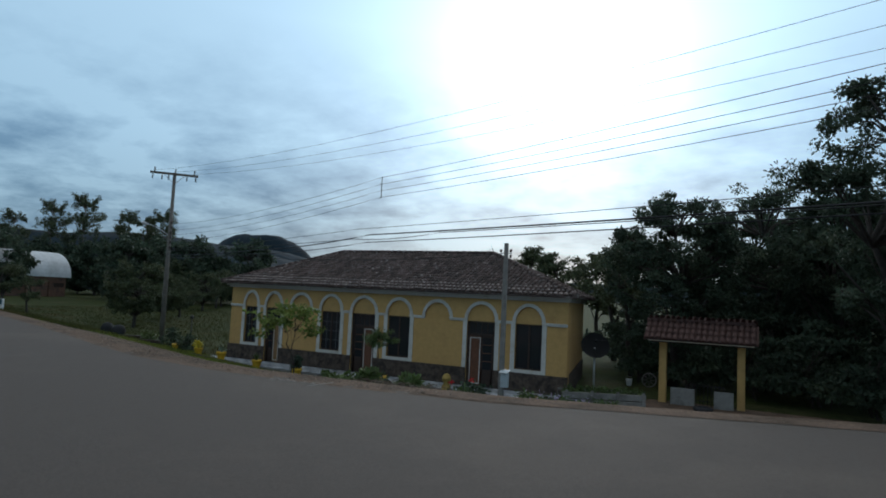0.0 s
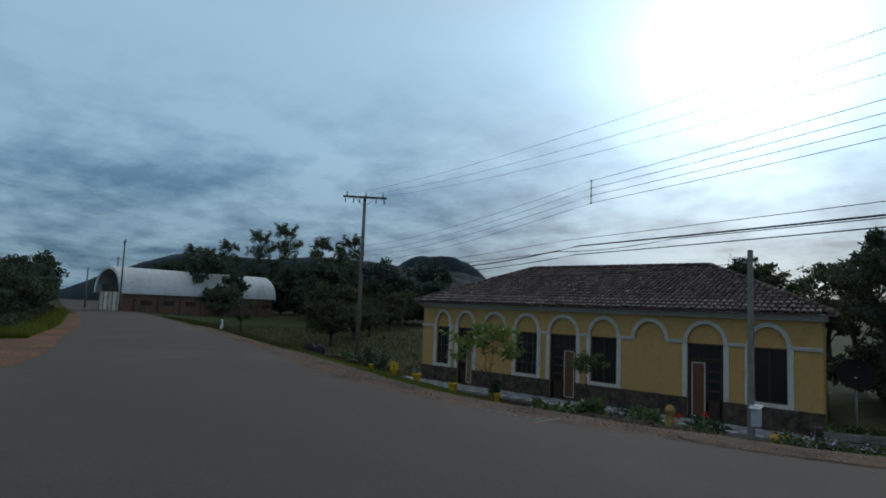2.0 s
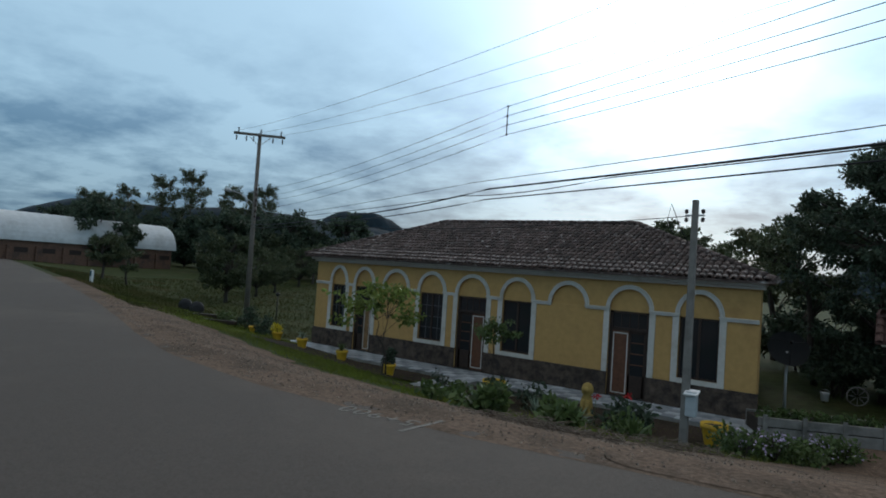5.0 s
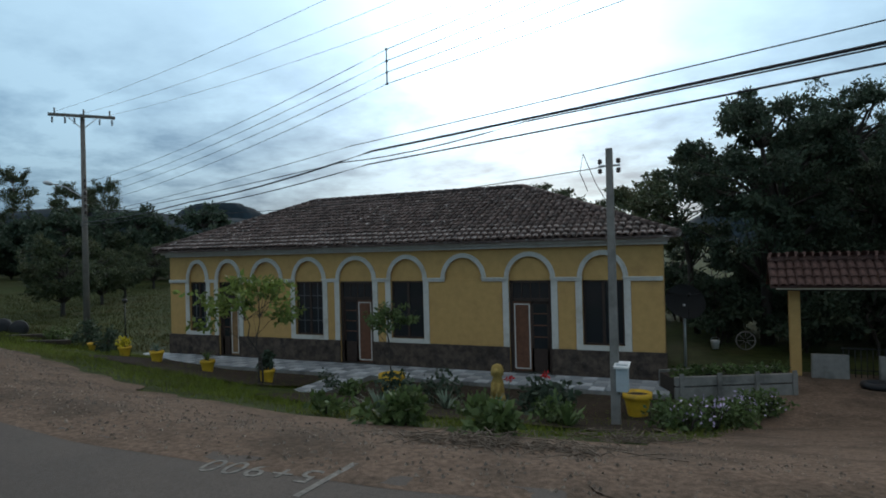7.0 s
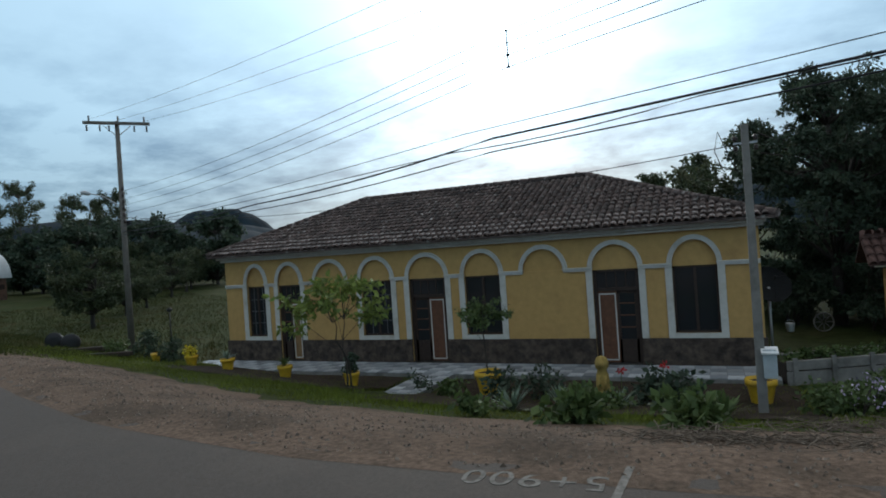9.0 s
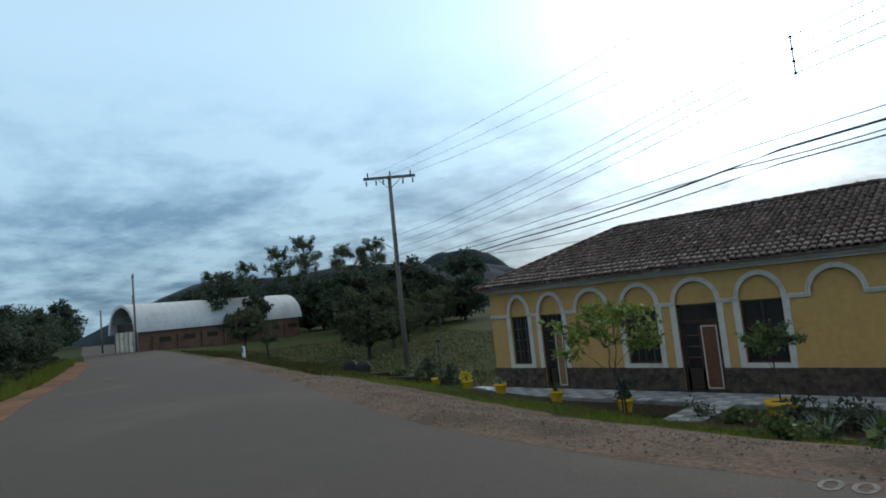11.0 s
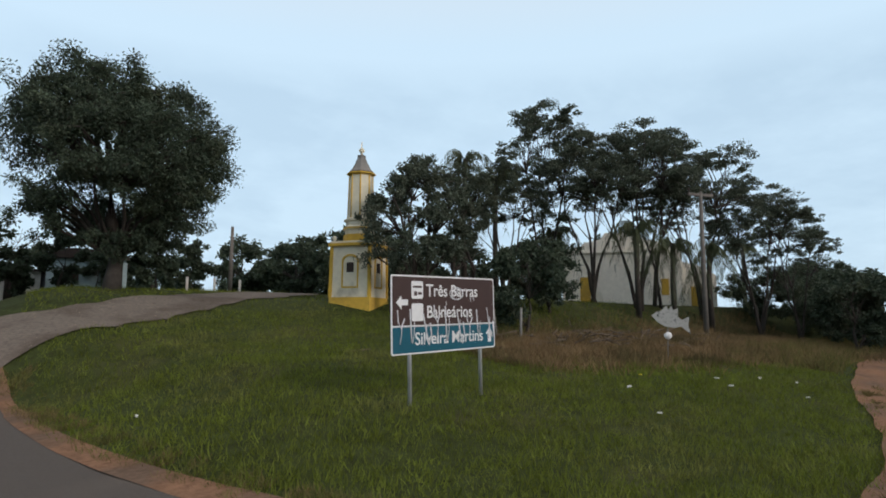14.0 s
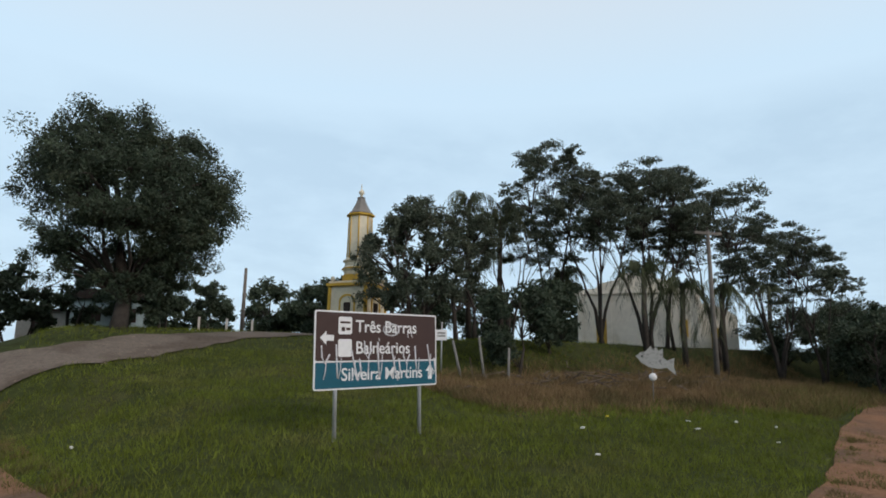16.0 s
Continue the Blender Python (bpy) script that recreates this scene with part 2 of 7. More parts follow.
M_FLOORTILE2 = material("grey_floor_tile", (0.22, 0.24, 0.26), 0.5, 0.12, 6, 0.05, 40, second=(0.16, 0.17, 0.18), patch=0.4, patch_scale=2.5, per_object=0.3)
M_POT = material("yellow_glazed_pot", (0.56, 0.34, 0.025), 0.55, 0.15, 6, 0.1, 40, second=(0.35, 0.22, 0.04), patch=0.25, patch_scale=4)
M_SOIL = material("potting_soil", (0.035, 0.026, 0.02), 0.95, 0.3, 20, 0.4, 60)
M_BARK = material("bark", (0.048, 0.040, 0.034), 0.95, 0.3, 6, 0.6, 22)
M_BARKPALE = material("pale_bark", (0.14, 0.12, 0.10), 0.95, 0.3, 6, 0.6, 22)
M_LEAF = material("dark_leaf", (0.048, 0.070, 0.044), 0.65, 0.25, 0.8, 0, second=(0.070, 0.088, 0.052), patch=0.35, patch_scale=0.6, per_island=0.45, translucent=0.3)
# grey-green grove leaf, its colour lifted to stand in for haze
M_LEAF_GROVE_HAZY = material("hazy_grey_green_leaf", (0.070, 0.090, 0.062), 0.65, 0.25, 0.8, 0, second=(0.095, 0.110, 0.075), patch=0.35, patch_scale=0.6, per_island=0.45, translucent=0.3)
M_LEAF_OLIVE = material("olive_leaf", (0.062, 0.078, 0.038), 0.65, 0.25, 0.8, 0, second=(0.09, 0.095, 0.045), patch=0.35, patch_scale=0.6, per_island=0.4, translucent=0.2)
M_LEAF_BRIGHT = material("young_leaf", (0.12, 0.165, 0.03), 0.6, 0.25, 2, 0, second=(0.07, 0.12, 0.03), patch=0.3, patch_scale=1.5, per_island=0.4, translucent=0.3)
M_LEAF_GREEN = material("garden_leaf", (0.075, 0.110, 0.035), 0.6, 0.25, 2, 0, second=(0.13, 0.16, 0.06), patch=0.3, patch_scale=1.5, per_island=0.4, translucent=0.25)
M_AGAVE = material("agave_leaf", (0.12, 0.16, 0.11), 0.55, 0.2, 5, 0, per_island=0.25)
M_FLOWER_RED = material("red_petal", (0.50, 0.015, 0.02), 0.6, 0.15, 5, 0)
M_FLOWER_LILAC = material("lilac_petal", (0.42, 0.33, 0.48), 0.6, 0.2, 5, 0, per_island=0.3)
M_FLOWER_YELLOW = material("yellow_petal", (0.62, 0.50, 0.03), 0.6, 0.2, 5, 0, per_island=0.3)
M_METAL = material("galvanised_steel", (0.42, 0.43, 0.44), 0.5, 0.12, 6, 0.05, 40, metal=0.5)
M_BOX = material("painted_box", (0.38, 0.42, 0.44), 0.5, 0.1, 6, 0.05, 40)
M_SIGNBROWN = material("brown_sign_sheet", (0.052, 0.028, 0.024), 0.55, 0.08, 5, 0)
M_SIGNBLUE = material("blue_sign_sheet", (0.004, 0.085, 0.125), 0.55, 0.08, 5, 0)
M_SIGNWHITE = material("white_sign_film", (0.68, 0.68, 0.68), 0.5, 0.06, 8, 0)
M_SPRAY = material("spray_paint", (0.50, 0.50, 0.52), 0.7, 0.3, 12, 0)
M_ROADPAINT = material("worn_road_paint", (0.145, 0.135, 0.12), 0.85, 0.5, 14, 0.1, 60)
M_SHEETROOF = material("aluminium_roof", (0.55, 0.57, 0.58), 0.55, 0.08, 2, 0.05, 20, second=(0.42, 0.43, 0.43), patch=0.4, patch_scale=0.3)
M_BRICK = material("brick_wall", (0.15, 0.085, 0.06), 0.9, 0.25, 4, 0.3, 30, second=(0.09, 0.06, 0.05), patch=0.4, patch_scale=0.6)
M_CREAM = material("cream_plaster", (0.68, 0.62, 0.48), 0.85, 0.08, 5, 0.1, 50, second=(0.45, 0.41, 0.32), patch=0.3, patch_scale=0.8)
M_OCHRE = material("ochre_trim", (0.58, 0.36, 0.06), 0.85, 0.1, 5, 0.1, 50, second=(0.42, 0.27, 0.06), patch=0.3, patch_scale=0.8)
# dark forest with the blue haze of distance painted into its colour
M_HAZY_WOODLAND = material("hazy_hill_forest", (0.008, 0.019, 0.028), 1.0, 0.5, 0.08, 1.0, 0.2, second=(0.013, 0.025, 0.031), patch=0.4, patch_scale=0.03)
M_STATUE = material("painted_statue", (0.30, 0.21, 0.06), 0.8, 0.25, 12, 0.3, 60)
M_DEADWOOD = material("dead_branches", (0.13, 0.10, 0.075), 0.95, 0.3, 8, 0.2, 40)
M_LITTER = material("pale_litter", (0.62, 0.62, 0.60), 0.7, 0.1, 10, 0)


def glass_material():
    m = bpy.data.materials.new("window_glass")
    m.use_nodes = True
    b = m.node_tree.nodes["Principled BSDF"]
    b.inputs["Base Color"].default_value = (0.02, 0.022, 0.025, 1)
    b.inputs["Roughness"].default_value = 0.08
    b.inputs["Specular IOR Level"].default_value = 0.5
    return m


M_GLASS = glass_material()

# ---------------------------------------------------------------- building helpers


def mesh_of(name, verts, faces, mats, smooth=False, index=None):
    me = bpy.data.meshes.new(name)
    me.from_pydata([tuple(v) for v in verts], [], faces)
    for m in mats if isinstance(mats, (list, tuple)) else [mats]:
        me.materials.append(m)
    if index is not None:
        me.polygons.foreach_set("material_index", index)
    if smooth:
        me.polygons.foreach_set("use_smooth", [True] * len(me.polygons))
    me.update()
    return me


def polys(name, V, k, mat):
    """A mesh of n loose faces of k corners each, from an array n x k x 3."""
    n = len(V)
    me = bpy.data.meshes.new(name)
    me.vertices.add(n * k)
    me.vertices.foreach_set("co", np.ascontiguousarray(V, dtype=np.float32).ravel())
    me.loops.add(n * k)
    me.loops.foreach_set("vertex_index", np.arange(n * k, dtype=np.int32))
    me.polygons.add(n)
    me.polygons.foreach_set("loop_start", np.arange(0, n * k, k, dtype=np.int32))
    me.polygons.foreach_set("loop_total", np.full(n, k, dtype=np.int32))
    me.materials.append(mat)
    me.update(calc_edges=True)
    return me


def part(name, bm_or_mesh, mat=None, parent=None, label="", at=None):
    """Links a bmesh or mesh as one object, under a thing or a part."""
    if isinstance(bm_or_mesh, bmesh.types.BMesh):
        me = bpy.data.meshes.new(name)
        bm_or_mesh.to_mesh(me)
        bm_or_mesh.free()
        if mat:
            me.materials.append(mat)
    else:
        me = bm_or_mesh
    ob = new(name, me)
    if parent is not None:
        ob.parent = parent
    if at is not None:
        ob.matrix_basis = at if isinstance(at, Matrix) else Matrix.Translation(at)
    if label:
        ob["label"] = label
    return ob


def box(bm, x0, x1, y0, y1, z0, z1, m=None):
    vs = [bm.verts.new(p) for p in ((x0, y0, z0), (x1, y0, z0), (x1, y1, z0), (x0, y1, z0), (x0, y0, z1), (x1, y0, z1), (x1, y1, z1), (x0, y1, z1))]
    for f in ((3, 2, 1, 0), (4, 5, 6, 7), (0, 1, 5, 4), (1, 2, 6, 5), (2, 3, 7, 6), (3, 0, 4, 7)):
        bm.faces.new([vs[i] for i in f])
    if m is not None:
        bmesh.ops.transform(bm, matrix=m, verts=vs)
    return vs


def boxes(*dims, bevel=0.0):
    bm = bmesh.new()
    for d in dims:
        box(bm, *d)
    if bevel:
        bmesh.ops.bevel(bm, geom=bm.edges[:], offset=bevel, segments=1, affect="EDGES")
    return bm


def tube(bm, pts, radii, sides=8, cap=True):
    """A tapering round bar along points."""
    rings = []
    pts = [Vector(p) for p in pts]
    for i, p in enumerate(pts):
        d = (pts[min(i + 1, len(pts) - 1)] - pts[max(i - 1, 0)]).normalized()
        a = d.orthogonal().normalized() if abs(d.z) < 0.95 else Vector((1, 0, 0)).cross(d).normalized()
        b = d.cross(a)
        r = radii[i] if isinstance(radii, (list, tuple)) else radii
        rings.append([bm.verts.new(p + r * (math.cos(t) * a + math.sin(t) * b)) for t in (2 * math.pi * k / sides for k in range(sides))])
    for r0, r1 in zip(rings, rings[1:]):
        # line the rings up so that the skin does not twist
        off = min(range(sides), key=lambda o: (r1[o].co - r0[0].co).length)
        for k in range(sides):
            bm.faces.new((r0[k], r0[(k + 1) % sides], r1[(k + 1 + off) % sides], r1[(k + off) % sides])).smooth = True
    if cap:
        bm.faces.new(rings[0][::-1])
        bm.faces.new(rings[-1])


def lathe(bm, profile, sides=20, centre=(0, 0), squash=1.0):
    rings = []
    for r, z in profile:
        rings.append([bm.verts.new((centre[0] + r * math.cos(2 * math.pi * k / sides), centre[1] + squash * r * math.sin(2 * math.pi * k / sides), z)) for k in range(sides)])
    for r0, r1 in zip(rings, rings[1:]):
        for k in range(sides):
            bm.faces.new((r0[k], r0[(k + 1) % sides], r1[(k + 1) % sides], r1[k])).smooth = True
    bm.faces.new(rings[0][::-1])
    bm.faces.new(rings[-1])


def empty(name, at=(0, 0, 0), label="", category="", group="", kind="", turn=0.0):
    e = new(name)
    e.empty_display_size = 0.2
    e.matrix_basis = pose(*at, 0, 0, turn)
    return tagged(e, label, category, group, kind)


# ---------------------------------------------------------------- the lie of the land
N_EDGE = [(60, -6), (40, -8), (30, -9.6), (25, -11.2), (20.5, -12.6), (17.5, -13.0), (13.5, -13.1), (9.6, -12.5), (6.5, -11.5), (3.3, -10.3),
          (-3.4, -7.9), (-16.4, -3.7), (-40, 3.2), (-88, 16.5), (-200, 47)]
S_EDGE = [(60, -75), (30, -75), (17.5, -60), (14.8, -46), (13.9, -40), (13.2, -35), (12.5, -31), (11.8, -28), (10.6, -25), (9.0, -22.4), (7.0, -20.7), (4.0, -19.9), (1.4, -18.4), (-2.2, -16.9),
          (-9.5, -14.5), (-20, -10.5), (-41, -4.0), (-88, 8.0), (-200, 38)]


def along(line, x):
    """y of a road edge at x (both run towards smaller x)."""
    return float(np.interp(-x, [-p[0] for p in line], [p[1] for p in line]))


RISE_Y = [-200, -80, -60, -50, -45, -42, -38, -32, -28, -26, -22]
RISE_Z = [6.5, 6.2, 5.6, 5.2, 4.65, 3.9, 3.1, 2.45, 2.12, 1.75, 1.6]
BANK_Z = [6.5, 5.6, 5.2, 5.0, 4.95, 4.85, 3.15, 2.45, 2.12, 1.75, 1.6]


def smoothstep(a, b, x):
    t = min(1.0, max(0.0, (x - a) / (b - a)))
    return t * t * (3 - 2 * t)


def height(x, y):
    """Height of the ground."""
    far = math.hypot(x, y)
    n = along(N_EDGE, x)
    if y > n:
        # falls from the road to the yard and the field
        d = (y - n) * 0.95
        low = -0.14
        low = low + 1.3 * smoothstep(-25, -60, x)
        z = 1.6 + (low - 1.6) * min(1.0, max(0.0, (d - 0.7) / 7.8))
        if far > 70:
            z += min(6.0, (far - 70) * 0.012)
        return z
    base = 1.6
    k = smoothstep(0.5, -6.0, x)
    hill = float(np.interp(y, RISE_Y, RISE_Z)) * (1 - k) + float(np.interp(y, RISE_Y, BANK_Z)) * k
    low = smoothstep(-42, -34, y)
    hill = base + (hill - base) * (1 - (0.6 + 0.3 * low) * smoothstep(11 - 3 * low, 19 - 6.5 * low, x))
    # the land west of the dirt track stays low
    w = smoothstep(-12, -26, x) * smoothstep(-44, -30, y)
    hill = hill * (1 - w) + (base + 0.02 * max(0.0, along(S_EDGE, x) - y)) * w
    if far > 90:
        hill += min(4.0, (far - 90) * 0.01)
    return hill

# ---------------------------------------------------------------- ground sheet, road, shoulders


def spaced(a, b, fine0, fine1, step, grow=1.25):
    """Even steps from fine0 to fine1, then growing steps out to a and b."""
    vals = list(np.arange(fine0, fine1 + 1e-6, step))
    s, v = step, fine0
    while v > a:
        s *= grow
        v = max(a, v - s)
        vals.insert(0, v)
    s, v = step, fine1
    while v < b:
        s *= grow
        v = min(b, v + s)
        vals.append(v)
    return vals


def ground_sheet():
    xs = spaced(-1600, 1600, -32, 34, 0.6)
    ys = spaced(-1600, 1600, -66, 14, 0.6)
    rng = random.Random(3)
    verts = []
    for y in ys:
        for x in xs:
            z = height(x, y)
            n, s = along(N_EDGE, x), along(S_EDGE, x)
            if s + 0.9 < y < n - 0.9:
                z -= 0.12
            elif not (s - 0.6 < y < n + 0.6):
                z += rng.uniform(-0.025, 0.025)
            verts.append((x, y, z - 0.02))
    w = len(xs)
    faces = [(j * w + i, j * w + i + 1, (j + 1) * w + i + 1, (j + 1) * w + i) for j in range(len(ys) - 1) for i in range(w - 1)]
    ob = new("ground", mesh_of("ground", verts, faces, M_GROUND, smooth=True))
    return tagged(ob, "grassy ground falling from the road to the yard", "ground", kind="structure")


def road_sheet():
    xs = list(np.arange(60, -45, -0.5)) + list(np.arange(-45, -201, -4.0))
    m = 24
    verts, faces = [], []
    for i, x in enumerate(xs):
        n, s = along(N_EDGE, x), along(S_EDGE, x)
        wob = 0.10 * noise.noise((x * 0.9, 3.1, 0)) + 0.05 * noise.noise((x * 3.1, 1.1, 0))
        wob2 = 0.12 * noise.noise((x * 0.9, 9.1, 0)) + 0.05 * noise.noise((x * 3.1, 7.1, 0))
        for j in range(m + 1):
            y = s + wob2 + (n + wob - s - wob2) * j / m
            verts.append((x, y, height(x, min(y, n - 0.01)) + 0.022))
    for i in range(len(xs) - 1):
        for j in range(m):
            a = i * (m + 1) + j
            faces.append((a, a + 1, a + m + 2, a + m + 1))
    ob = new("road", mesh_of("road", verts, faces, M_ASPHALT, smooth=True))
    return tagged(ob, "grey worn asphalt road curving past the house", "road", kind="structure")


def patch(name, inside, x0, x1, y0, y1, step, mat, lift, label, category):
    """A thin uneven sheet laid on the ground wherever inside(x, y) holds."""
    nx, ny = int((x1 - x0) / step) + 1, int((y1 - y0) / step) + 1
    ids, verts, faces = {}, [], []

    def vid(i, j):
        if (i, j) not in ids:
            x, y = x0 + i * step, y0 + j * step
            x += 0.3 * step * noise.noise((x * 3, y * 3, 1.7))
            y += 0.3 * step * noise.noise((x * 3, y * 3, 5.2))
            ids[(i, j)] = len(verts)
            verts.append((x, y, height(x, y) + lift + 0.012 * noise.noise((x * 2.3, y * 2.3, 0))))
        return ids[(i, j)]

    for i in range(nx):
        for j in range(ny):
            if inside(x0 + (i + 0.5) * step, y0 + (j + 0.5) * step):
                faces.append((vid(i, j), vid(i + 1, j), vid(i + 1, j + 1), vid(i, j + 1)))
    # soften the stepped outline
    count = {}
    for f in faces:
        for a, b in zip(f, f[1:] + f[:1]):
            k = (min(a, b), max(a, b))
            count[k] = count.get(k, 0) + 1
    near = {}
    for (a, b), c in count.items():
        if c == 1:
            near.setdefault(a, []).append(b)
            near.setdefault(b, []).append(a)
    for _ in range(14):
        moved = {a: tuple((verts[a][k] + sum(verts[b][k] for b in bs)) / (1 + len(bs)) for k in (0, 1)) for a, bs in near.items()}
        for a, (px, py) in moved.items():
            verts[a] = (px, py, height(px, py) + lift)
    ob = new(name, mesh_of(name, verts, faces, mat, smooth=True))
    return tagged(ob, label, category, kind="structure")


def rough(x, y, f=1.3):
    return noise.noise((x * f, y * f, 0.3)) + 0.5 * noise.noise((x * f * 3, y * f * 3, 0.9))


def in_shoulder(x, y):
    d = y - along(N_EDGE, x)
    width = 2.3 * smoothstep(-6, 6, x) + 0.9
    return -0.3 < d < width + 0.6 * rough(x, y)


def in_drive(x, y):
    return y < 2.8 and y > along(N_EDGE, x) - 0.2 and x > 19.3 + 0.16 * (y + 9) + 0.5 * rough(x, y) and x < 30


TRACK_S = [(10.5, -24.6), (8.6, -22.9), (7.2, -22.2), (4.7, -21.5), (1.6, -22.4), (-4.6, -25.3), (-7.3, -26.8), (-13.5, -29.4), (-20.6, -31.2), (-54, -41), (-136, -64)]
TRACK_N = [(-8.5, -19.5), (-10.5, -21.8), (-14.6, -24.6), (-23, -28.0), (-54, -38.6), (-136, -61)]


def in_track(x, y):
    r = 0.26 * rough(x, y, 0.7)
    s = float(np.interp(-x, [-p[0] for p in TRACK_S], [p[1] for p in TRACK_S]))
    e = along(S_EDGE, x)
    if y < s + r:
        return min(e - 0.9, along(S_EDGE, x + 0.42)) + r < y < e + 0.3
    if x > -8.5 + r:
        return y < e + 0.25
    n = float(np.interp(-x, [-p[0] for p in TRACK_N], [p[1] for p in TRACK_N]))
    return y < n + r or e - 1.0 + r < y < e + 0.25


SIDE = [(20, -34.5), (14.6, -40.3), (11.7, -41.3), (9.5, -42.8), (5.5, -46.4), (0, -51.5), (-5, -57)]


def near_line(x, y, line):
    best = 1e9
    for (ax, ay), (bx, by) in zip(line, line[1:]):
        dx, dy = bx - ax, by - ay
        t = max(0, min(1, ((x - ax) * dx + (y - ay) * dy) / (dx * dx + dy * dy)))
        best = min(best, math.hypot(x - ax - t * dx, y - ay - t * dy))
    return best


def in_side(x, y):
    e = along(S_EDGE, x)
    if y > e + 0.3:
        return False
    r = 0.5 * rough(x, y)
    return near_line(x, y, SIDE) < 1.5 + 1.3 * smoothstep(11.0, 15.0, x) + r


ground_sheet()
road_sheet()
patch("gravel_shoulder", in_shoulder, -22, 22, -14, 3, 0.16, M_GRAVEL, 0.024, "brown gravel strip between asphalt and garden", "gravel")
patch("driveway", in_drive, 18, 30, -13, 3, 0.16, M_GRAVEL, 0.031, "trodden gravel yard in front of the tiled gate", "driveway")
def in_bed(x, y):
    r = 0.35 * rough(x, y, 1.0)
    return y < -1.72 and y > along(N_EDGE, x) + 5.0 * smoothstep(-2, 6, x) + 0.4 + r and (10.2 + r * 0.4 < x < 18.9 or 1.5 + r < x < 8.7 and y > -5.2 + r)


M_BED = material("dark_bed_soil", (0.045, 0.034, 0.026), 0.95, 0.35, 12, 0.6, 40, second=(0.030, 0.026, 0.018), patch=0.5, patch_scale=1.2, spec=0.08)
patch("garden_bed", in_bed, 0, 20, -9, -1.5, 0.16, M_BED, 0.03, "dark dug soil in the front garden", "soil")
patch("dirt_track", in_track, -60, 16, -47, -3, 0.2, M_DIRT, 0.030, "reddish dirt track leaving the asphalt road", "track")
patch("side_road", in_side, -6, 22, -66, -21, 0.16, M_GREYDIRT, 0.036, "grey unpaved side road climbing to the church", "road")

# worn painted marks on the asphalt: a kilometre figure and its stroke
def ground_writing(text, size, x, y, turn):
    cu = bpy.data.curves.new("road_figure", "FONT")
    cu.body = text
    cu.size = size
    cu.extrude = 0.002
    cu.space_character = 1.12
    ob = bpy.data.objects.new("road_figure", cu)
    me = bpy.data.meshes.new_from_object(ob)
    bpy.data.objects.remove(ob)
    me.materials.clear()
    me.materials.append(M_ROADPAINT)
    ob = part("road_marking", me, at=pose(x, y, 1.6255, 0, 0, turn))
    return tagged(ob, "faded white figures painted on the asphalt", "road marking", "paint on the road", "structure")


ground_writing("5+900", 0.46, 16.42, -13.17, 184)
bm = bmesh.new()
box(bm, -0.45, 0.45, -0.035, 0.035, 0, 0.004)
tagged(part("road_marking", bm, M_ROADPAINT, at=pose(16.52, -13.32, 1.6235, 0, 0, 88)), "faded white paint stroke on the asphalt", "road marking", "paint on the road", "structure")

# ---------------------------------------------------------------- the yellow house
HOUSE_L, HOUSE_R, HOUSE_D, WALL_T = 0.0, 18.4, 9.5, 0.35
WALL_H, HEAD, SPRING, SILL, PLINTH = 3.95, 2.75, 2.80, 0.88, 0.74
BAYS = [("window", 1.00, 1.86), ("door", 2.46, 3.46), ("blind", 4.14, 5.36), ("window", 6.02, 7.20), ("door", 7.88, 9.20), ("window", 9.88, 11.08),
        ("blind", 11.84, 13.10), ("door", 13.95, 15.26), ("window", 16.17, 17.34)]

house = empty("house", (0, 0, 0), "old yellow single-storey house with white arches and clay-tiled hip roof", "house")


def arc(x0, x1, n=14, grow=0.0):
    c, r = (x0 + x1) / 2, (x1 - x0) / 2
    rise = 0.68 + grow
    return [(c - (r + grow) * math.cos(math.pi * k / n), SPRING + rise * math.sin(math.pi * k / n)) for k in range(n + 1)]


def prism(bm, front, y0, y1):
    """Extrudes a closed outline in x, z from y0 to y1."""
    a = [bm.verts.new((x, y0, z)) for x, z in front]
    b = [bm.verts.new((x, y1, z)) for x, z in front]
    n = len(front)
    bm.faces.new(a)
    bm.faces.new(b[::-1])
    for i in range(n):
        bm.faces.new((a[(i + 1) % n], a[i], b[i], b[(i + 1) % n]))


bm = bmesh.new()
x = HOUSE_L
for kind, x0, x1 in BAYS:
    box(bm, x, x0, 0, WALL_T, 0, WALL_H)
    pts = arc(x0, x1)
    for (ax, az), (bx, bz) in zip(pts, pts[1:]):
        prism(bm, [(ax, az), (bx, bz), (bx, WALL_H), (ax, WALL_H)], 0, WALL_T)
    if kind == "window":
        box(bm, x0, x1, 0, WALL_T, 0, SILL)
    elif kind == "blind":
        box(bm, x0, x1, 0.0, WALL_T, 0, SPRING)
    x = x1
box(bm, x, HOUSE_R, 0, WALL_T, 0, WALL_H)
bmesh.ops.remove_doubles(bm, verts=bm.verts, dist=0.0005)
bmesh.ops.recalc_face_normals(bm, faces=bm.faces)
part("front_wall", bm, M_YELLOW, house)
SLANT = 0.19


def slanted(bm):
    """The end wall does not stand square to the front."""
    for v in bm.verts:
        v.co.x -= SLANT * max(0.0, v.co.y)
    return bm


part("side_wall", slanted(boxes((HOUSE_R - WALL_T, HOUSE_R, WALL_T, HOUSE_D, 0, WALL_H))), M_YELLOW, house)
part("side_wall", boxes((HOUSE_L, HOUSE_L + WALL_T, WALL_T, HOUSE_D, 0, WALL_H)), M_YELLOW, house)
part("back_wall", boxes((HOUSE_L + WALL_T, HOUSE_R - 2.15, HOUSE_D - WALL_T, HOUSE_D, 0, WALL_H)), M_YELLOW, house)
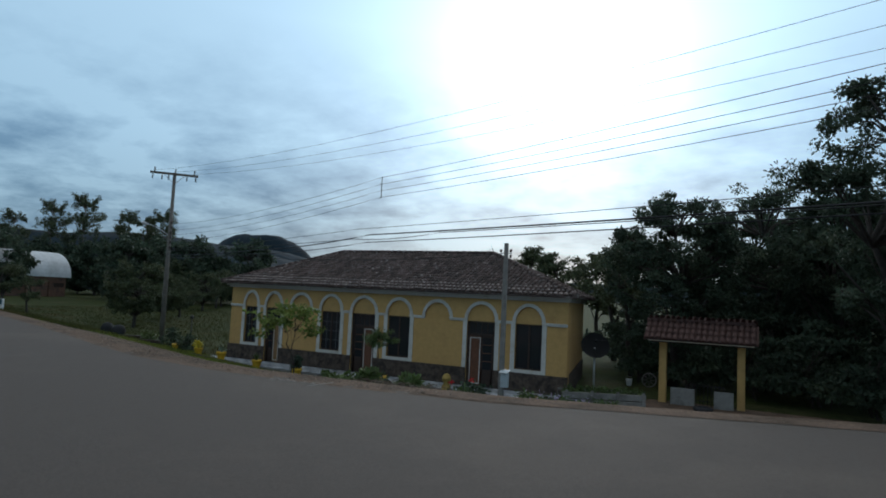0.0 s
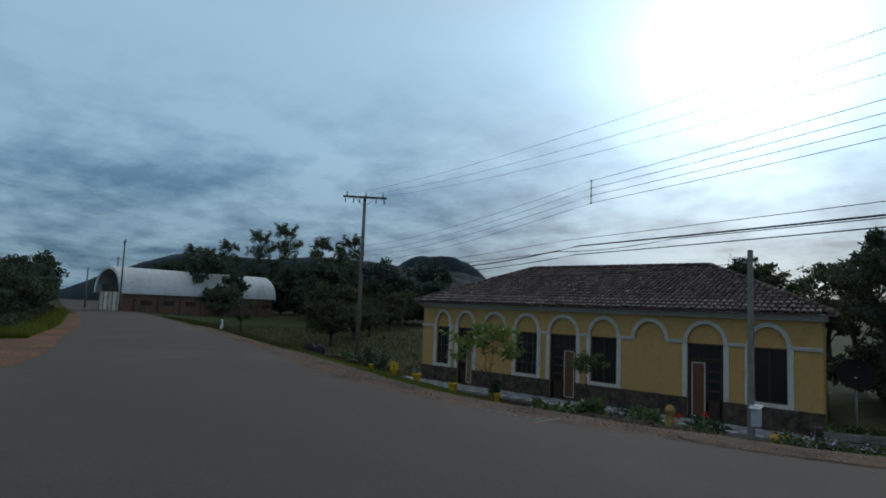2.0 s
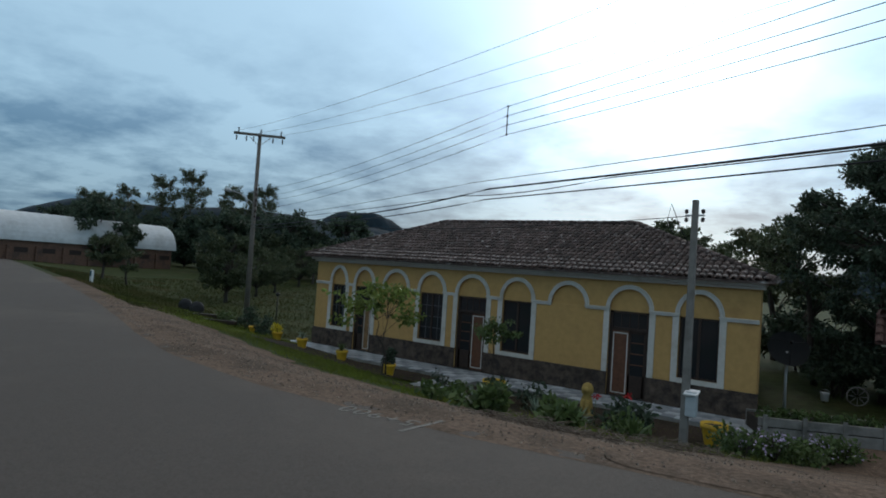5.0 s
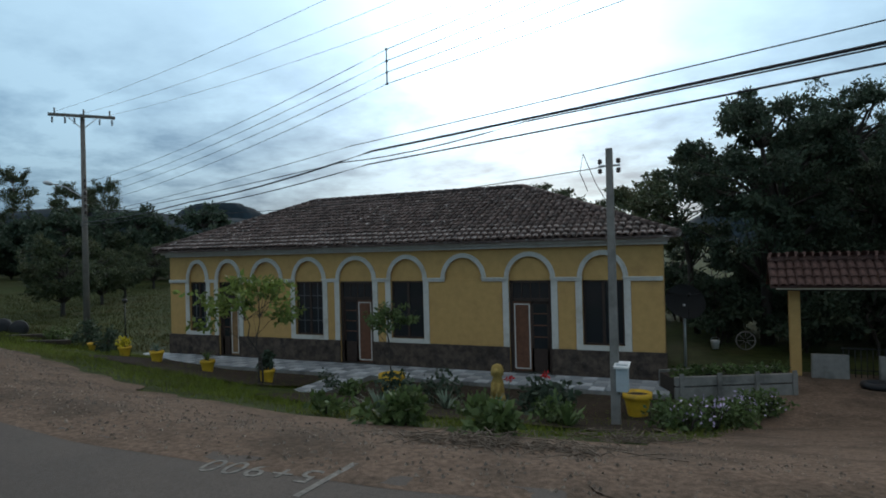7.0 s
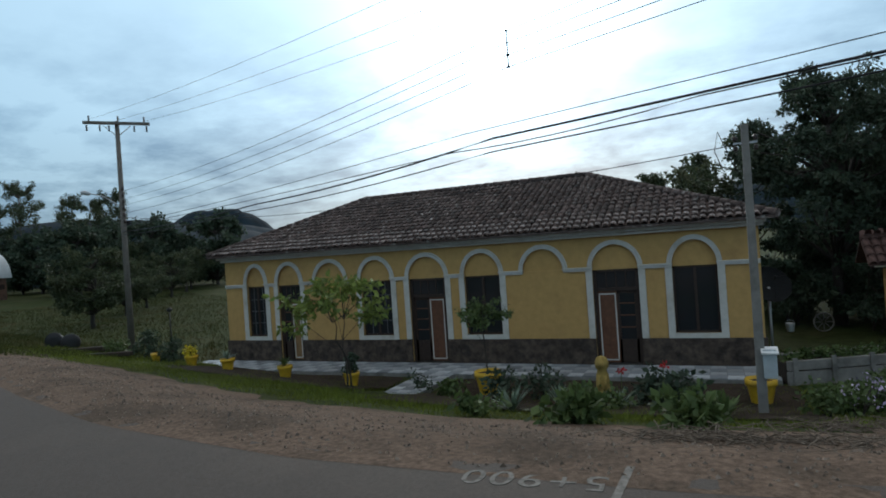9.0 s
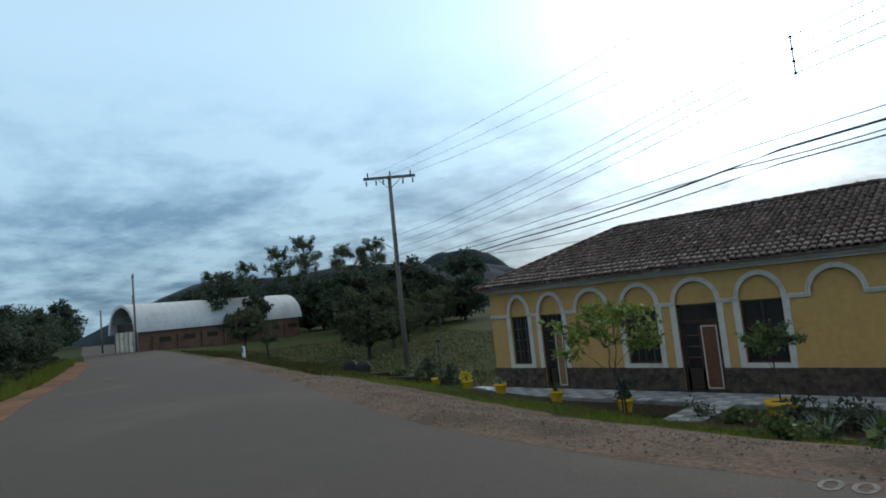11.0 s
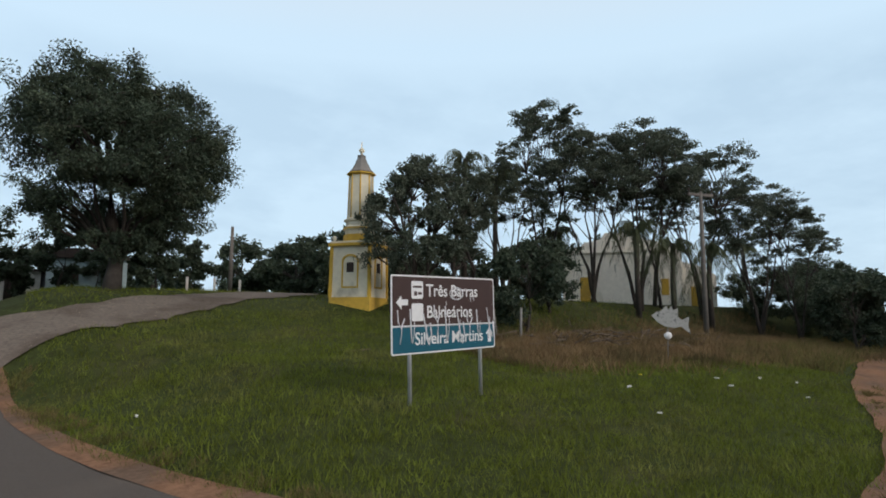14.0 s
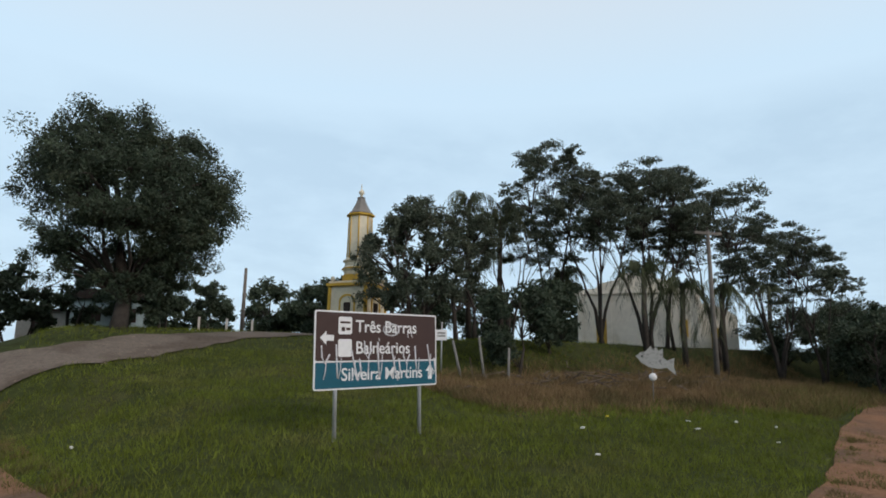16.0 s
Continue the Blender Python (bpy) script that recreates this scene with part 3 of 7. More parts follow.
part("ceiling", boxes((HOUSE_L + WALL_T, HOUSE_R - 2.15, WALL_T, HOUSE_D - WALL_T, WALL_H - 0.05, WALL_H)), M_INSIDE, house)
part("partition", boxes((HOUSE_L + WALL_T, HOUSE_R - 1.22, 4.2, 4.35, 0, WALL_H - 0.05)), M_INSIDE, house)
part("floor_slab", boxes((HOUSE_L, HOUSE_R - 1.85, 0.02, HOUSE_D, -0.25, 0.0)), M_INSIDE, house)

for kind, x0, x1 in BAYS:
    # plaster infill of the arch, set back a little
    bm = bmesh.new()
    prism(bm, [(x0, HEAD)] + arc(x0, x1) + [(x1, HEAD)], 0.07, WALL_T - 0.03)
    part("tympanum", bm, M_YELLOW, house)
    # white moulding round the arch, in two steps
    bm = bmesh.new()
    for g0, g1, p in ((0.0, 0.05, -0.055), (0.05, 0.085, -0.02), (0.085, 0.135, -0.045)):
        inner, outer = arc(x0, x1, 18, g0), arc(x0, x1, 18, g1)
        for (a0, a1), (b0, b1) in zip(zip(inner, inner[1:]), zip(outer, outer[1:])):
            prism(bm, [a0, a1, b1, b0], p, 0.0)
    bmesh.ops.recalc_face_normals(bm, faces=bm.faces)
    part("arch_moulding", bm, M_WHITE, house)

# white surrounds, imposts
GAPS = []
for i, (kind, x0, x1) in enumerate(BAYS):
    if kind != "blind":
        bottom = SILL - 0.16 if kind == "window" else PLINTH
        part("surround", boxes((x0 - 0.19, x0, -0.035, 0, bottom, HEAD - 0.02), bevel=0.006), M_WHITE, house)
        part("surround", boxes((x1, x1 + 0.19, -0.035, 0, bottom, HEAD - 0.02), bevel=0.006), M_WHITE, house)
        if kind == "window":
            part("window_sill", boxes((x0, x1, -0.05, 0.06, SILL - 0.16, SILL), bevel=0.006), M_WHITE, house)
    left = BAYS[i - 1][2] if i else HOUSE_L
    GAPS.append((left, x0))
GAPS.append((BAYS[-1][2], HOUSE_R))
for g0, g1 in GAPS:
    part("impost", boxes((g0, g1, -0.055, 0, HEAD - 0.02, HEAD + 0.05), (g0 - 0.02 * (g0 > 0.1), g1 + 0.02 * (g1 < 18), -0.085, 0.0, HEAD + 0.05, HEAD + 0.10), bevel=0.006), M_WHITE, house)
# cornice under the eaves
part("cornice", boxes((HOUSE_L - 0.10, HOUSE_R + 0.10, -0.14, 0, 3.73, 3.82), (HOUSE_L - 0.18, HOUSE_R + 0.18, -0.28, 0, 3.82, 3.93), bevel=0.01), M_WHITE, house, "pale plaster cornice")
part("cornice", slanted(boxes((HOUSE_R, HOUSE_R + 0.14, 0, HOUSE_D, 3.73, 3.93), bevel=0.01)), M_WHITE, house)

# rubble plinth, broken by the doors
edges = [HOUSE_L - 0.05] + [v for k, a, b in BAYS if k == "door" for v in (a, b)] + [HOUSE_R + 0.05]
for a, b in zip(edges[::2], edges[1::2]):
    bm = bmesh.new()
    n = max(2, int((b - a) / 0.14))
    grid = [[bm.verts.new((a + (b - a) * i / n, -0.06 + (0.022 * noise.noise((a + i * 0.37, j * 0.9, 2)) if 0 < i < n and 0 < j < 6 else 0), -0.2 + (PLINTH + 0.2) * j / 6)) for j in range(7)] for i in range(n + 1)]
    for i in range(n):
        for j in range(6):
            bm.faces.new((grid[i][j], grid[i + 1][j], grid[i + 1][j + 1], grid[i][j + 1]))
    back = [bm.verts.new((a, 0.0, PLINTH)), bm.verts.new((b, 0.0, PLINTH))]
    bm.faces.new([grid[i][6] for i in range(n + 1)] + [back[1], back[0]])
    c, d = bm.verts.new((a, 0.0, -0.2)), bm.verts.new((b, 0.0, -0.2))
    bm.faces.new([grid[0][j] for j in range(6, -1, -1)] + [c, back[0]])
    bm.faces.new([grid[n][j] for j in range(7)] + [back[1], d])
    bmesh.ops.recalc_face_normals(bm, faces=bm.faces)
    part("plinth", bm, M_PLINTH, house, "dark rubble stone plinth")
part("plinth", slanted(boxes((HOUSE_R, HOUSE_R + 0.05, 0, HOUSE_D, -0.2, PLINTH))), M_PLINTH, house)


def window_unit(x0, x1, cols, rows):
    w = part("window", boxes((x0, x0 + 0.06, 0.10, 0.20, SILL, HEAD), (x1 - 0.06, x1, 0.10, 0.20, SILL, HEAD), (x0, x1, 0.10, 0.20, HEAD - 0.06, HEAD), (x0, x1, 0.10, 0.20, SILL, SILL + 0.06),
                             ((x0 + x1) / 2 - 0.04, (x0 + x1) / 2 + 0.04, 0.09, 0.18, SILL, HEAD)), M_DARKWOOD, house, "dark wooden window frame")
    for s in (0, 1):
        a = x0 + 0.06 if s == 0 else (x0 + x1) / 2 + 0.04
        b = (x0 + x1) / 2 - 0.04 if s == 0 else x1 - 0.06
        for c in range(1, cols):
            xx = a + (b - a) * c / cols
            part("glazing_bar", boxes((xx - 0.012, xx + 0.012, 0.115, 0.155, SILL + 0.06, HEAD - 0.06)), M_WINDOWBAR, w)
        for r in range(1, rows):
            zz = SILL + 0.06 + (HEAD - SILL - 0.12) * r / rows
            part("glazing_bar", boxes((a, b, 0.115, 0.155, zz - 0.012, zz + 0.012)), M_WINDOWBAR, w)
        part("pane", boxes((a, b, 0.13, 0.136, SILL + 0.06, HEAD - 0.06)), M_GLASS, w, "dark window glass")


def door_unit(x0, x1, shut_left, wood):
    mid = (x0 + x1) / 2
    d = part("door", boxes((x0, x0 + 0.10, 0.06, 0.2, 0, HEAD), (x1 - 0.10, x1, 0.06, 0.2, 0, HEAD), (x0, x1, 0.06, 0.2, HEAD - 0.07, HEAD), (x0, x1, 0.05, 0.2, 2.12, 2.22)), M_DARKWOOD, house, "dark wooden double door")
    n = 4
    for k in range(1, n):
        xx = x0 + 0.1 + (x1 - x0 - 0.2) * k / n
        part("transom_bar", boxes((xx - 0.015, xx + 0.015, 0.09, 0.13, 2.22, HEAD - 0.07)), M_DARKWOOD, d)
    part("transom_pane", boxes((x0 + 0.1, x1 - 0.1, 0.11, 0.116, 2.22, HEAD - 0.07)), M_GLASS, d)
    a, b = (x0 + 0.10, mid) if shut_left else (mid, x1 - 0.10)
    leaf = part("door_leaf", boxes((a, b, 0.09, 0.135, 0.02, 2.12), bevel=0.004), wood, d, "plank door leaf with a white painted border")
    t = 0.035
    part("border", boxes((a + 0.03, a + 0.03 + t, 0.078, 0.09, 0.08, 2.05), (b - 0.03 - t, b - 0.03, 0.078, 0.09, 0.08, 2.05), (a + 0.03, b - 0.03, 0.078, 0.09, 2.05 - t, 2.05), (a + 0.03, b - 0.03, 0.078, 0.09, 0.08, 0.08 + t)), M_WHITE, leaf)
    a, b = (mid, x1 - 0.10) if shut_left else (x0 + 0.10, mid)
    leaf = part("door_leaf", boxes((a, a + 0.07, 0.10, 0.14, 0.02, 2.12), (b - 0.07, b, 0.10, 0.14, 0.02, 2.12), (a, b, 0.10, 0.14, 0.02, 0.7), (a, b, 0.10, 0.14, 2.04, 2.12)), M_DARKWOOD, d)
    for zz in (1.05, 1.4, 1.75):
        part("glazing_bar", boxes((a + 0.07, b - 0.07, 0.105, 0.135, zz - 0.015, zz + 0.015)), M_DOORWOOD, leaf)
    part("pane", boxes((a + 0.07, b - 0.07, 0.118, 0.124, 0.7, 2.04)), M_GLASS, leaf)


M_WINDOWBAR = material("window_bar_paint", (0.085, 0.09, 0.10), 0.6, 0.1, 8, 0)
for i, (kind, x0, x1) in enumerate(BAYS):
    if kind == "window":
        window_unit(x0, x1, 2 if i in (0, 3) else 1, 4 if i in (0, 3) else 1)
    elif kind == "door":
        door_unit(x0, x1, i == 7, M_DOORTAN if i == 1 else M_DOORWOOD)

# roof: a hip roof under rows of barrel tiles
EAVE_Z, OVER, RIDGE_Y, RIDGE_Z, RIDGE_A, RIDGE_B = 3.97, 0.45, 4.75, 6.02, 3.7, 13.1
CORNERS = [(HOUSE_L - OVER, -OVER, EAVE_Z), (HOUSE_R + OVER, -OVER, EAVE_Z), (HOUSE_R + OVER - SLANT * HOUSE_D, HOUSE_D + OVER, EAVE_Z), (HOUSE_L - OVER, HOUSE_D + OVER, EAVE_Z)]
RA, RB = (RIDGE_A, RIDGE_Y, RIDGE_Z), (RIDGE_B, RIDGE_Y, RIDGE_Z)
verts = CORNERS + [RA, RB] + [(a, b, c - 0.06) for a, b, c in CORNERS]
faces = [(0, 1, 5, 4), (1, 2, 5), (2, 3, 4, 5), (3, 0, 4), (6, 9, 8, 7), (0, 6, 7, 1), (1, 7, 8, 2), (2, 8, 9, 3), (3, 9, 6, 0)]
roof = part("roof", mesh_of("roof", verts, faces, M_TILE), None, house, "weathered brown clay tile roof")


def tile_shape():
    """A tapered half-round tile, x across, y up the slope."""
    v, f = [], []
    for k, (r, y, z) in enumerate(((0.100, 0.0, 0.030), (0.080, 0.42, 0.0))):
        for i in range(6):
            a = math.pi * i / 5
            v.append((r * math.cos(a), y, z + r * 0.85 * math.sin(a)))
    for k, (r, y, z) in enumerate(((0.088, 0.0, 0.030),)):
        for i in range(6):
            a = math.pi * i / 5
            v.append((r * math.cos(a), y, z + r * 0.85 * math.sin(a)))
    for i in range(5):
        f.append((i, i + 1, 7 + i, 6 + i))
        f.append((12 + i, 13 + i, i + 1, i))
    return np.array(v), f


TILE_V, TILE_F = tile_shape()
tile_mesh = mesh_of("roof_tile", TILE_V, TILE_F, M_TILE, smooth=False)


def slope_tiles(p0, p1, q0, q1, single_rows):
    """Tiles on the slope with the eave p0-p1 and the ridge q0-q1."""
    p0, p1, q0, q1 = map(Vector, (p0, p1, q0, q1))
    ex = (p1 - p0).normalized()
    top = (q0 - p0) - ex * (q0 - p0).dot(ex)
    L, ey = top.length, top.normalized()
    ez = ex.cross(ey)
    a, b, W = (q0 - p0).dot(ex), (q1 - p0).dot(ex), (p1 - p0).length
    rng = random.Random(int(W * 100))
    many_v, many_f = [], []
    step, row = 0.215, 0.36
    for r in range(int(L / row)):
        s = r * row
        lo, hi = a * (s + 0.2) / L, W + (b - W) * (s + 0.2) / L
        for c in range(int(W / step) + 1):
            u = (c + 0.5) * step
            if not lo + 0.05 < u < hi - 0.05:
                continue
            du, ds, tw = rng.gauss(0, 0.008), rng.gauss(0, 0.02), rng.gauss(0, 0.025)
            sag = 0.02 * noise.noise((u * 0.5, s * 0.7, W))
            o = p0 + ex * (u + du) + ey * (s - 0.06 + ds) + ez * (0.015 + sag)
            m = Matrix((ex, ey, ez)).transposed().to_4x4()
            m = Matrix.Translation(o) @ m @ Matrix.Rotation(tw, 4, "Z")
            if r < single_rows:
                t = new("roof_tile", tile_mesh)
                t.parent = roof
                t.matrix_basis = m
            else:
                base = len(many_v)
                mm = np.array(m)
                many_v.extend((TILE_V @ mm[:3, :3].T + mm[:3, 3]).tolist())
                many_f.extend([tuple(i + base for i in f) for f in TILE_F])
    return many_v, many_f


av, af = [], []
for q, rows1 in (((CORNERS[0], CORNERS[1], RA, RB), 3), ((CORNERS[1], CORNERS[2], RB, RB), 0), ((CORNERS[2], CORNERS[3], RB, RA), 0), ((CORNERS[3], CORNERS[0], RA, RA), 0)):
    v, f = slope_tiles(*q, rows1)
    base = len(av)
    av.extend(v)
    af.extend([tuple(i + base for i in face) for face in f])
tiles = part("roof_tiles", mesh_of("roof_tiles", av, af, M_TILE), None, roof)
tagged(tiles, kind="stuff")
# ridge and hip caps
for p, q in ((RA, RB), (CORNERS[0], RA), (CORNERS[1], RB), (CORNERS[2], RB), (CORNERS[3], RA)):
    p, q = Vector(p) + Vector((0, 0, 0.05)), Vector(q) + Vector((0, 0, 0.06))
    n = int((q - p).length / 0.36)
    for i in range(n):
        bm = bmesh.new()
        tube(bm, [p + (q - p) * (i / n), p + (q - p) * ((i + 1.12) / n)], [0.115, 0.09], 8)
        part("ridge_tile", bm, M_TILE, roof)

# porch slab with pale tiles and the garden path
porch = part("porch", boxes((-1.0, 18.6, -1.7, -0.065, -0.35, -0.035)), M_CONCRETE)
tagged(porch, "long concrete porch paved with pale grey tiles", "porch", kind="structure")
path_ = part("garden_path", boxes((9.0, 10.05, -5.9, -1.705, -0.4, -0.03)), M_CONCRETE)
tagged(path_, "short tiled path from porch to roadside", "path", kind="structure")


def paving(parent, x0, x1, y0, y1, size, slope=0.0):
    me = {}
    bm = bmesh.new()
    box(bm, -size / 2 + 0.006, size / 2 - 0.006, -size / 2 + 0.006, size / 2 - 0.006, 0, 0.02)
    for k, m in enumerate((M_FLOORTILE, M_FLOORTILE2)):
        me[k] = bpy.data.meshes.new("floor_tile")
        bm.to_mesh(me[k])
        me[k].materials.append(m)
    bm.free()
    nx, ny = round((x1 - x0) / size), round((y1 - y0) / size)
    for i in range(nx):
        for j in range(ny):
            t = new("floor_tile", me[(i + j) % 2])
            t.parent = parent
            t.matrix_basis = pose(x0 + (i + 0.5) * size, y0 + (j + 0.5) * size, -0.034 + 0.003 * noise.noise((i, j, 1)))


paving(porch, -1.0, 18.6, -1.7, -0.1, 0.4)
paving(path_, 9.0, 10.05, -5.9, -1.71, 0.35)

# mesh satellite dish on a post beside the end wall
M_MESHDISH = material("dull_dish_mesh", (0.032, 0.034, 0.036), 0.85, 0.15, 20, 0.3, 90)
DX, DY = 18.75, 3.2
dish = empty("satellite_dish", (DX, DY, height(DX, DY)), "large dark mesh satellite dish on a post beside the house", "dish")
DISH_AT = pose(0, 0, 1.95, 58, 0, 20)
bm = bmesh.new()
prof = [(0.62 * k / 8, 0.20 * (k / 8) ** 2) for k in range(9)]
rings = [[bm.verts.new((r * math.cos(2 * math.pi * j / 24), r * math.sin(2 * math.pi * j / 24), z)) for j in range(24)] for r, z in prof[1:]]
c = bm.verts.new((0, 0, 0))
for j in range(24):
    bm.faces.new((c, rings[0][j], rings[0][(j + 1) % 24]))
    for a, b in zip(rings, rings[1:]):
        bm.faces.new((a[j], b[j], b[(j + 1) % 24], a[(j + 1) % 24]))
bmesh.ops.solidify(bm, geom=bm.faces[:], thickness=0.012)
reflector = part("reflector", bm, M_MESHDISH, dish, at=DISH_AT)
for j in range(8):
    a = 2 * math.pi * j / 8
    bm = bmesh.new()
    tube(bm, [(r * math.cos(a), r * math.sin(a), z - 0.02) for r, z in prof[::2]], 0.010, 5)
    part("rib", bm, M_WIRE, reflector)
for j in range(3):
    a = 2 * math.pi * j / 3 + 0.5
    bm = bmesh.new()
    tube(bm, [(0.59 * math.cos(a), 0.59 * math.sin(a), 0.19), (0, 0, 0.60)], 0.008, 5)
    part("feed_arm", bm, M_WIRE, reflector)
bm = bmesh.new()
lathe(bm, [(0.02, 0.56), (0.05, 0.58), (0.05, 0.66), (0.02, 0.68)], 10)
part("feed_horn", bm, M_WIRE, reflector)
bm = bmesh.new()
tube(bm, [(0, 0, -0.2), (0, 0, 1.95)], 0.045, 8)
part("post", bm, M_METAL, dish)

# ---------------------------------------------------------------- poles and wires


def pole_parts(pole, h, r0, r1, mat):
    bm = bmesh.new()
    tube(bm, [(0, 0, -0.4), (0, 0, h)], [r0, r1], 12)
    part("post", bm, mat, pole)


def insulator(parent, x, y, z, drop=True, scale=1.0):
    bm = bmesh.new()
    s = -1 if drop else 1
    for k in range(4):
        lathe(bm, [(0.02 * scale, z + s * 0.075 * k * scale), (0.06 * scale, z + s * (0.075 * k + 0.03) * scale), (0.02 * scale, z + s * (0.075 * k + 0.07) * scale)], 8, (x, y))
    bmesh.ops.recalc_face_normals(bm, faces=bm.faces)
    part("insulator", bm, M_PORCELAIN, parent, "dark porcelain insulator")


POLE_Q = (-9.0, 3.0)
pole = empty("utility_pole", (POLE_Q[0], POLE_Q[1], height(*POLE_Q)), "tall weathered concrete utility pole with wooden crossarm beside the road", "utility pole", "roadside utility poles")
QH = 11.0 - height(*POLE_Q)
pole_parts(pole, QH, 0.16, 0.10, M_POLEWOOD)
ARM = radians(49)
arm = Vector((math.cos(ARM), math.sin(ARM), 0))
bm = bmesh.new()
box(bm, -1.45, 1.45, -0.06, 0.06, -0.07, 0.07, Matrix.Translation((0, 0, QH - 0.12)) @ Matrix.Rotation(ARM, 4, "Z") @ Matrix.Translation((0, -0.16, 0)))
crossarm = part("crossarm", bm, M_POLEWOOD, pole)
bm = bmesh.new()
for sgn in (-1, 1):
    tube(bm, [Vector((0, 0, QH - 0.75)), arm * 0.6 * sgn + Vector((0, 0, QH - 0.2))], 0.02, 6)
part("brace", bm, M_METAL, pole)
for k in (-1.3, -0.75, -0.35, 0.75, 1.3):
    p = arm * k
    insulator(pole, p.x, p.y, QH - 0.2)
for k in (-1.2, 0.05, 1.2):
    p = arm * k
    insulator(pole, p.x, p.y, QH - 0.04, False)
for k in range(6):
    bm = bmesh.new()
    lathe(bm, [(0.03, QH - 3.4 - 0.32 * k), (0.07, QH - 3.35 - 0.32 * k), (0.05, QH - 3.30 - 0.32 * k), (0.07, QH - 3.25 - 0.32 * k), (0.03, QH - 3.2 - 0.32 * k)], 8, (0.19, -0.08))
    part("insulator", bm, M_PORCELAIN, pole)
lamp = part("street_lamp_arm", (lambda b: (tube(b, [(-0.1, -0.1, QH - 4.1), (-0.55, -0.55, QH - 3.65), (-0.9, -0.95, QH - 3.5)], 0.025, 8), b)[1])(bmesh.new()), M_METAL, pole)
bm = bmesh.new()
lathe(bm, [(0.02, -0.22), (0.09, -0.12), (0.11, 0.05), (0.07, 0.2), (0.02, 0.24)], 10)
part("lamp_head", bm, M_METAL, lamp, "grey street lamp head", at=pose(-1.05, -1.1, QH - 3.47, 78, 0, -45))
bm = bmesh.new()
box(bm, -0.12, 0.12, -0.05, 0.05, -0.1, 0.1)
part("junction_box", bm, M_WIRE, pole, at=pose(0.25, 0.1, QH - 5.0))

POLE_P = (17.95, -5.95)
pz = height(*POLE_P)
pole_p = empty("service_pole", (POLE_P[0], POLE_P[1], pz), "short grey concrete service pole in the garden", "utility pole")
bm = bmesh.new()
box(bm, -0.085, 0.085, -0.07, 0.07, -0.3, 5.55 - pz)
for v in bm.verts:
    if v.co.z > 1:
        v.co.x *= 0.72
        v.co.y *= 0.72
bmesh.ops.bevel(bm, geom=bm.edges[:], offset=0.012, segments=1, affect="EDGES")
part("post", bm, M_CONCRETE, pole_p)
bm = bmesh.new()
box(bm, -0.2, 0.2, -0.02, 0.02, 5.2 - pz, 5.235 - pz)
part("rack_arm", bm, M_METAL, pole_p)
for k in (-0.17, 0.17):
    for zz in (5.12, 5.3):
        bm = bmesh.new()
        lathe(bm, [(0.02, zz - 0.05 - pz), (0.05, zz - 0.02 - pz), (0.03, zz - pz), (0.05, zz + 0.02 - pz), (0.02, zz + 0.05 - pz)], 8, (k, -0.03))
        part("insulator", bm, M_PORCELAIN, pole_p)
bm = bmesh.new()
tube(bm, [(-0.1, -0.02, 4.6 - pz), (-0.25, -0.1, 4.9 - pz), (-0.45, -0.2, 5.45 - pz), (-0.52, -0.2, 5.1 - pz), (-0.4, -0.1, 4.75 - pz)], 0.008, 5)
part("loose_cable", bm, M_WIRE, pole_p)

meter = empty("meter_box", (18.10, -6.03, 0.88), "pale grey electricity meter box on the service pole", "meter box")
part("body", boxes((-0.11, 0.11, -0.10, 0.08, 0.08, 0.60), bevel=0.012), M_BOX, meter)
bm = bmesh.new()
box(bm, -0.14, 0.14, -0.16, 0.10, 0.60, 0.63)
for v in bm.verts:
    if v.co.y < 0:
        v.co.z -= 0.07
part("lid", bm, M_SIGNWHITE, meter)


def wire(name, pts, r, sag, label, mat=None):
    bm = bmesh.new()
    line = []
    for (a, b) in zip(pts, pts[1:]):
        a, b = Vector(a), Vector(b)
        n = max(6, int((b - a).length / 1.2))
        for i in range(n + (b == Vector(pts[-1]))):
            t = i / n
            line.append(a + (b - a) * t - Vector((0, 0, sag * 4 * t * (1 - t))))
    tube(bm, line, r, 5)
    ob = part(name, bm, mat or M_WIRE)
    return tagged(ob, label, "cable", "overhead wires", "structure")


UX, UY = 23.1 / 25.42, -10.6 / 25.42   # the way the overhead lines run


def line_at(s, side, z):
    return (POLE_Q[0] + UX * s - UY * side, POLE_Q[1] + UY * s + UX * side, z)


for k, (z0, z1, z2) in enumerate(((7.6, 7.56, 8.3), (7.2, 7.34, 8.0), (6.9, 7.12, 7.8), (6.5, 6.9, 7.6))):
    wire("power_line", [line_at(0.1, 0.05, z0), line_at(25.42, 0.0, z1), line_at(56, 0.1, z2)], 0.007, 0.30, "thin overhead power line above the garden")
for side in (-1.25, 0.0, 1.25):
    wire("power_line", [(POLE_Q[0] + arm.x * side, POLE_Q[1] + arm.y * side, 11.05), (38 + arm.x * side, -15 + arm.y * side, 9.5)], 0.006, 0.9, "thin overhead power line crossing the road")
wire("cable_bundle", [line_at(0.1, -0.1, 5.6), line_at(15, -0.1, 5.45), line_at(25, -0.1, 5.66), line_at(56, -0.1, 5.4)], 0.020, 0.10, "black telephone cable bundle strung along the road")
wire("cable_bundle", [line_at(0.1, -0.16, 5.45), line_at(14, -0.18, 5.28), line_at(25, -0.18, 5.40), line_at(56, -0.2, 5.3)], 0.013, 0.10, "black telephone cable strung along the road")
wire("telephone_cable", [line_at(0.1, -0.2, 5.85), line_at(24, -0.2, 5.55), line_at(29, -0.2, 5.52), line_at(56, -0.2, 5.35)], 0.010, 0.08, "black telephone cable strung along the road")
